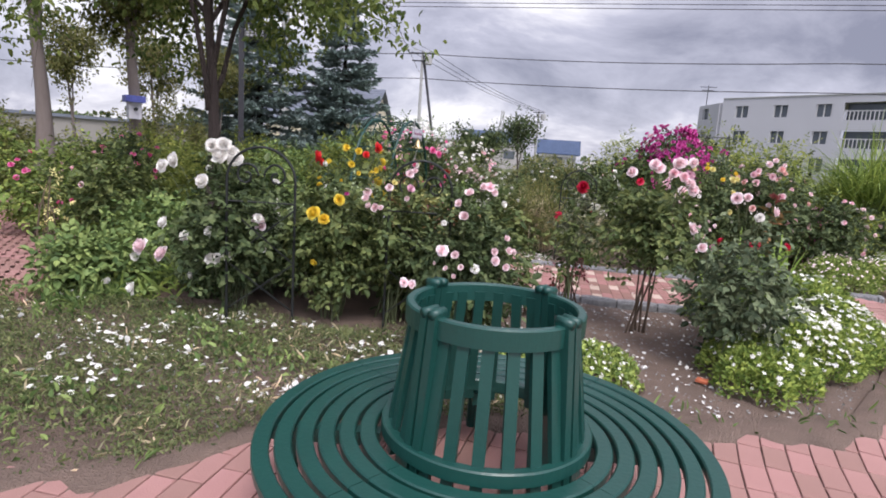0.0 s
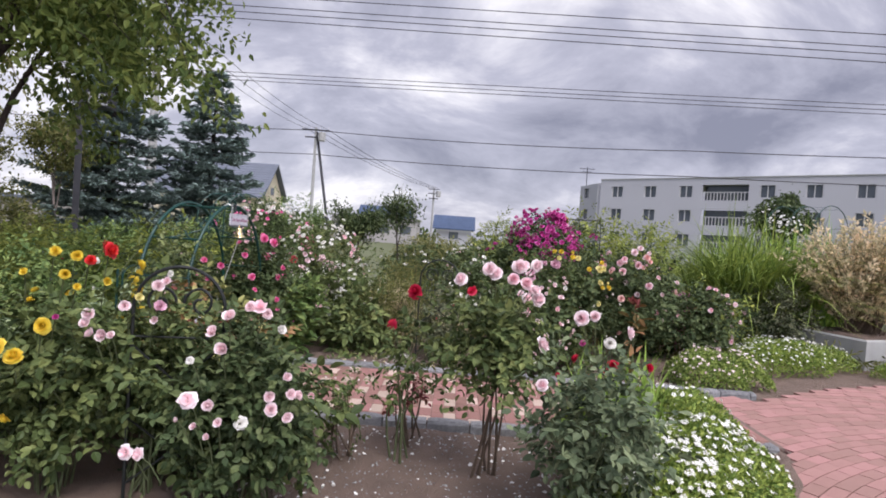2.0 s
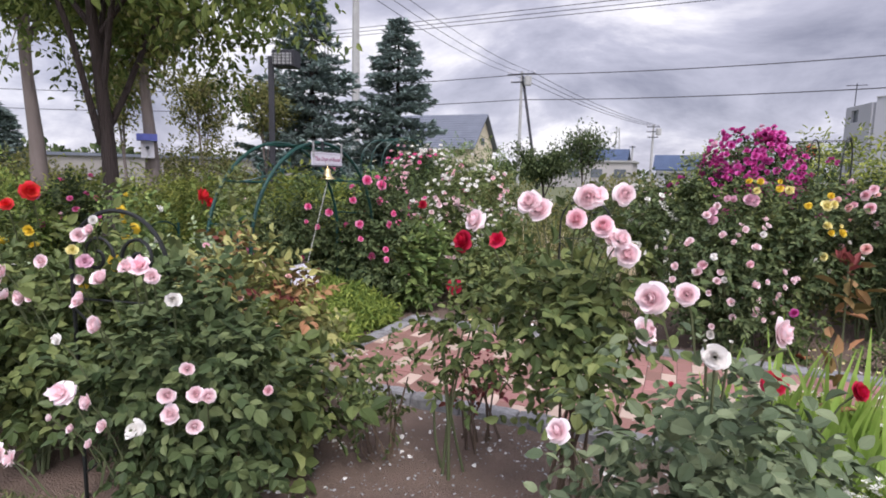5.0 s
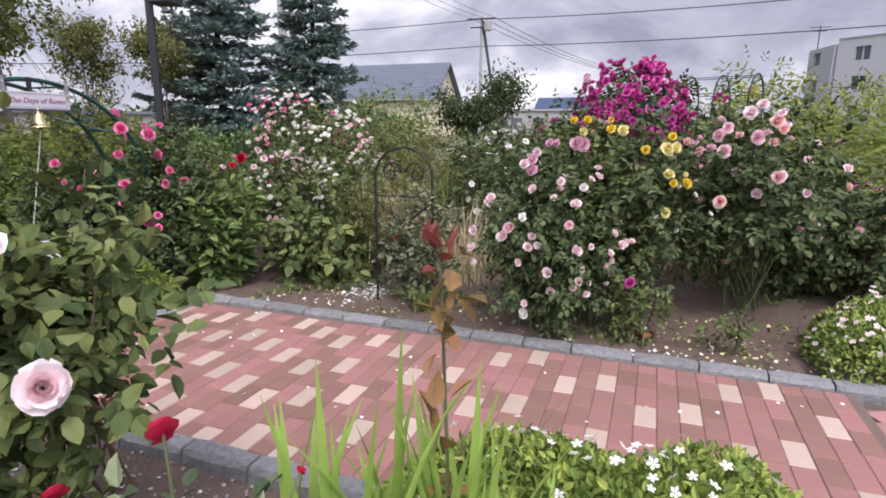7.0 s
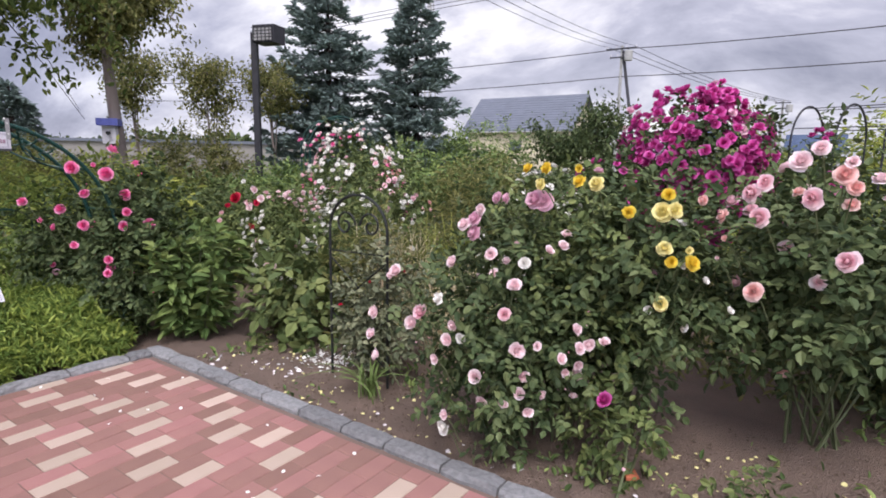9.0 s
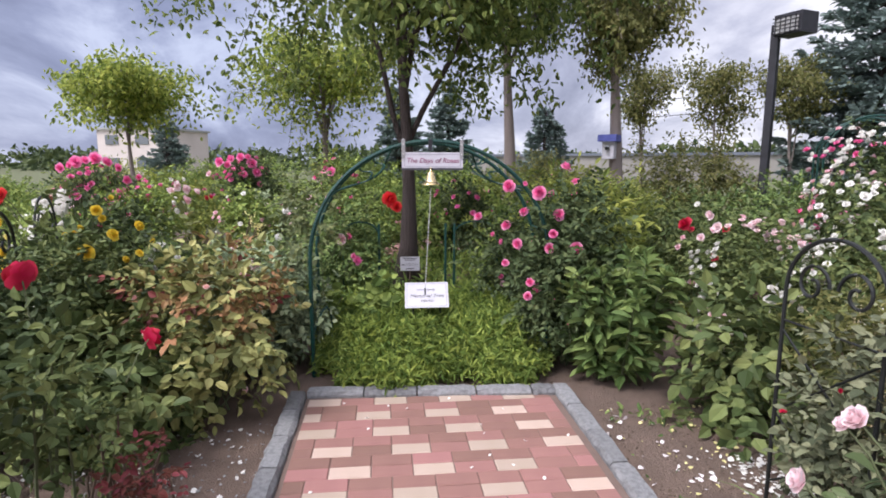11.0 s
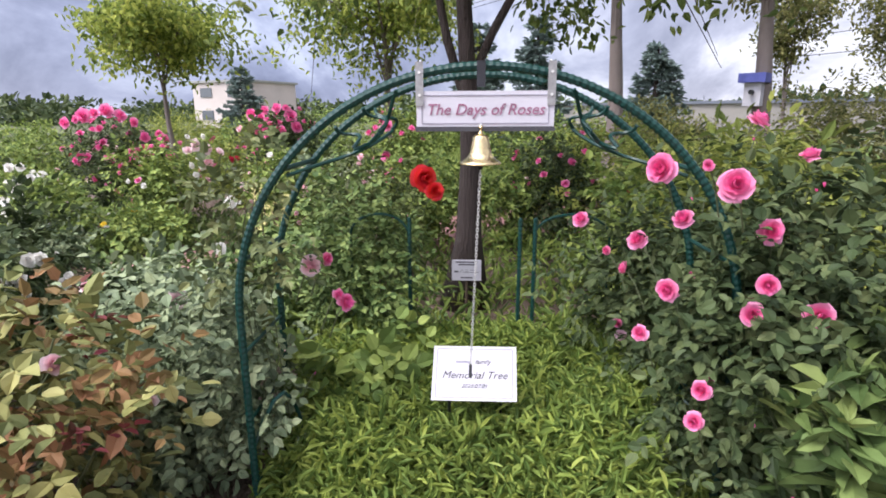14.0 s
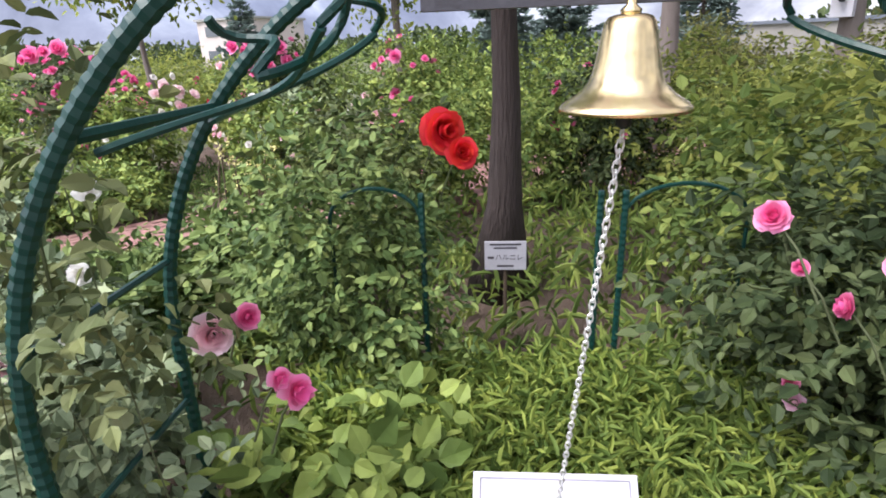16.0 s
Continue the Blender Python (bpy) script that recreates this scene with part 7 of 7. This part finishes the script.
def weeds(name, count, region, h, leaf, mat, label, seed, ratio=.22, density=None, rise=.55):
    rng = np.random.default_rng(seed)
    x, y = rng.uniform(region[0], region[1], count * 3), rng.uniform(region[2], region[3], count * 3)
    ok = density(x, y, rng.uniform(0, 1, count * 3))
    x, y = x[ok][:count], y[ok][:count]
    swell = .35 + 1.3 * patchy(x * 3.1 + .7, y * 3.7) ** 2 + .3 * np.sin(x * 17) * np.sin(y * 19)
    P = np.column_stack([x, y, rng.uniform(0, 1, len(x)) ** .8 * h * np.maximum(swell, .1) + .012])
    D = rng.normal(0, .7, (len(x), 3)) + np.array([0, 0, rise])
    solid(name, leaf_cloud(P, D, leaf * rng.uniform(.5, 1.3, len(x)), ratio, None, rng), mat, label, "weeds", "stuff")


def off_west_path(x, y):
    return np.abs((x + 3.2) * .78 + (y - 3.5) * .62) > .95


def patchy(x, y):
    return .5 + .25 * np.sin(x * 2.3 + 1.1 * np.sin(y * 1.9)) + .25 * np.sin(y * 3.1 + x * 1.3)


weeds("weeds", 62000, (-3.6, 1.3, 2.0, 4.3), .075, .024, M_LEAF_WEED, "low grey-green weeds and grass over the front bed", 301, .34, lambda x, y, u: (y > bed_edge(x) - .02) & (u < 2.6 * patchy(x * 1.6, y * 1.8) ** 1.6 + .25) & ((x < .6) | (y < 3.75)), .3)
weeds("dry_stalks", 1500, (-3.2, 1.0, 2.2, 4.2), .05, .07, M_STRAW, "dry straw-coloured stalks among the weeds", 308, .07, lambda x, y, u: (y > bed_edge(x)) & (u < patchy(x * 2.4 + 1, y * 2.7) ** 3), .1)
weeds("weeds", 1900, (-3.4, 1.0, 2.2, 4.2), .08, .05, M_LEAF_MID, "patches of fresh green clover and dandelion leaves", 306, .5, lambda x, y, u: (y > bed_edge(x) + .1) & (u < patchy(x * 1.4 + 2, y * 1.7) ** 3) & ((x < .6) | (y < 3.75)))
weeds("weeds", 1500, (-2.2, 4.0, 2.2, 6.0), .05, .07, M_LEAF_MID, "tufts of grass along the ragged plaza edge", 307, .15, lambda x, y, u: (np.abs(y - bed_edge(x) - .05) < .16) & (u < patchy(x * 4, y)))
weeds("grass", 9000, (-6.5, -1.9, 2.4, 6.0), .16, .10, M_LEAF_MID, "taller green grass at the west side", 302, .12, lambda x, y, u: (y > bed_edge(x) + .1) & (u < .5) & off_west_path(x, y))
weeds("weeds", 1300, (.3, 4.6, 7.7, 9.4), .03, .05, M_LEAF_MID, "scattered small green weeds on the bed soil", 303, .4, lambda x, y, u: u < patchy(x * 2.1, y * 2.3) ** 5)
weeds("grass", 16000, (-8.5, -1.6, 4.2, 12.8), .22, .14, M_LEAF_FRESH, "rough green growth between the back beds", 304, .14, lambda x, y, u: (u < .9) & off_west_path(x, y))
weeds("grass", 12000, (-1.4, 9, 9.3, 13.8), .22, .13, M_LEAF_OLIVE, "rough green growth between the back rose beds", 305, .14, lambda x, y, u: u < .9)


def petals(count, region, size, mat, label, seed, density, lift=.010):
    rng = np.random.default_rng(seed)
    x, y = rng.uniform(region[0], region[1], count * 4), rng.uniform(region[2], region[3], count * 4)
    ok = density(x, y, rng.uniform(0, 1, count * 4))
    x, y = x[ok][:count], y[ok][:count]
    P = np.column_stack([x, y, soil_height(x, y) + lift * rng.uniform(.7, 1.3, len(x))])
    D = rng.normal(0, 1, (len(x), 3)) * np.array([1, 1, .12])
    solid("fallen_petals", leaf_cloud(P, D, size * rng.uniform(.4, 1.3, len(x)), .9, None, rng), mat, label, "petals", "stuff")


petals(420, (.3, 2.6, 3.5, 5.8), .026, PETALS["white"], "pale fallen rose petals on the front bed", 311, lambda x, y, u: (y > bed_edge(x) + .05) & (u < patchy(x * 1.5, y * 1.7)))
petals(480, (-2.4, .8, 2.7, 4.2), .038, PETALS["white"], "white fallen rose petals among the weeds", 312, lambda x, y, u: (y > bed_edge(x) + .15) & (u < patchy(x * 1.8, y * 2.2) ** 2), .055)
petals(300, (.3, 4.6, 7.66, 8.6), .022, PETALS["lemon"], "yellowed fallen petals on the soil by the kerb", 313, lambda x, y, u: u < patchy(x * 1.6, y))
petals(160, (.75, 1.35, 8.0, 8.6), .028, PETALS["white"], "drift of white fallen petals below the trellis", 314, lambda x, y, u: u < np.exp(-((x - 1.05) ** 2 + (y - 8.3) ** 2) / .03))
petals(90, (.2, 4.2, 7.62, 8.0), .03, PETALS["blush"], "blush fallen petals along the kerb", 315, lambda x, y, u: u < 1)
V, F = leaf_cloud(np.column_stack([rngs.uniform(.1, 4.2, 45), rngs.uniform(6.1, 7.5, 45), np.full(45, .048)]), rngs.normal(0, 1, (45, 3)) * np.array([1, 1, .1]), .022, .8, None, rngs)
solid("fallen_petals", (V, F), PETALS["white"], "few pale petals lying on the brick path", "petals", "stuff")
# crumbs of bark, stalk and gravel on the soil
for reg, cnt, sd in (((.3, 3.4, 3.6, 5.9), 2600, 321), ((.2, 4.9, 7.64, 8.9), 2600, 322), ((-1.8, .9, 2.7, 4.3), 900, 323), ((-1.2, 0, 7.3, 8.6), 500, 324)):
    rg = np.random.default_rng(sd)
    x, y = rg.uniform(reg[0], reg[1], cnt), rg.uniform(reg[2], reg[3], cnt)
    ok = y > bed_edge(x) - .1
    x, y = x[ok], y[ok]
    P = np.column_stack([x, y, soil_height(x, y) + .006])
    solid("soil_litter", leaf_cloud(P, rg.normal(0, 1, (len(x), 3)) * np.array([1, 1, .35]), rg.uniform(.006, .024, len(x)), .6, None, rg), (M_WOODSTEM, M_CONCRETE)[sd % 2], "crumbs of bark and gravel on the garden soil", "litter", "stuff")
# a broken orange tile in the soil
tl = solid("tile_fragment", box(3.27, 8.05, .035, .06, .09, .02, .6, .004), M_TERRACOTTA, "broken orange tile fragment on the soil", "tile")
tl = solid("tile_fragment", box(2.2, 4.15, .03, .05, .07, .02, 1.1, .004), M_TERRACOTTA, "broken orange tile fragment on the soil", "tile")

# ---- the path's pavers, one by one ----
PAV = np_mesh("paver", *box(0, 0, 0, .0975, .1965, .05, 0, .004), M_PAVER)
PAV_C = np_mesh("paver", *box(0, 0, 0, .0975, .1965, .05, 0, .004), M_CREAM)
HALF = np_mesh("paver", *box(0, 0, 0, .0975, .0965, .05, 0, .004), M_PAVER)
HALF_C = np_mesh("paver", *box(0, 0, 0, .0975, .0965, .05, 0, .004), M_CREAM)
rngs = np.random.default_rng(77)
far_v, far_c = [], []
for i in range(42):
    x = .10 + .1 * i
    if x > 4.28:
        break
    y, j = 6.0, 0
    shift = i % 4 in (1, 2)
    while y < 7.5:
        half = (j == 0 and shift) or y > 7.33
        ln = .1 if half else .2
        if i < 17:
            cream = i % 2 == 0 and j % 2 == (i // 6) % 2
        else:
            cream = i % 2 == 0 and j % 3 == (i // 2) % 3
        if y > 7.33:
            cream = i % 4 == 1
        data = (HALF_C if cream else HALF) if half else (PAV_C if cream else PAV)
        if y + ln > 7.545:
            break
        o = new("paver", data)
        o.parent = path
        o.matrix_basis = pose(x, y + ln / 2, .018 + rngs.uniform(-.0015, .0015), rngs.normal(0, .25), rngs.normal(0, .25), rngs.normal(0, .3))
        y += ln
        j += 1
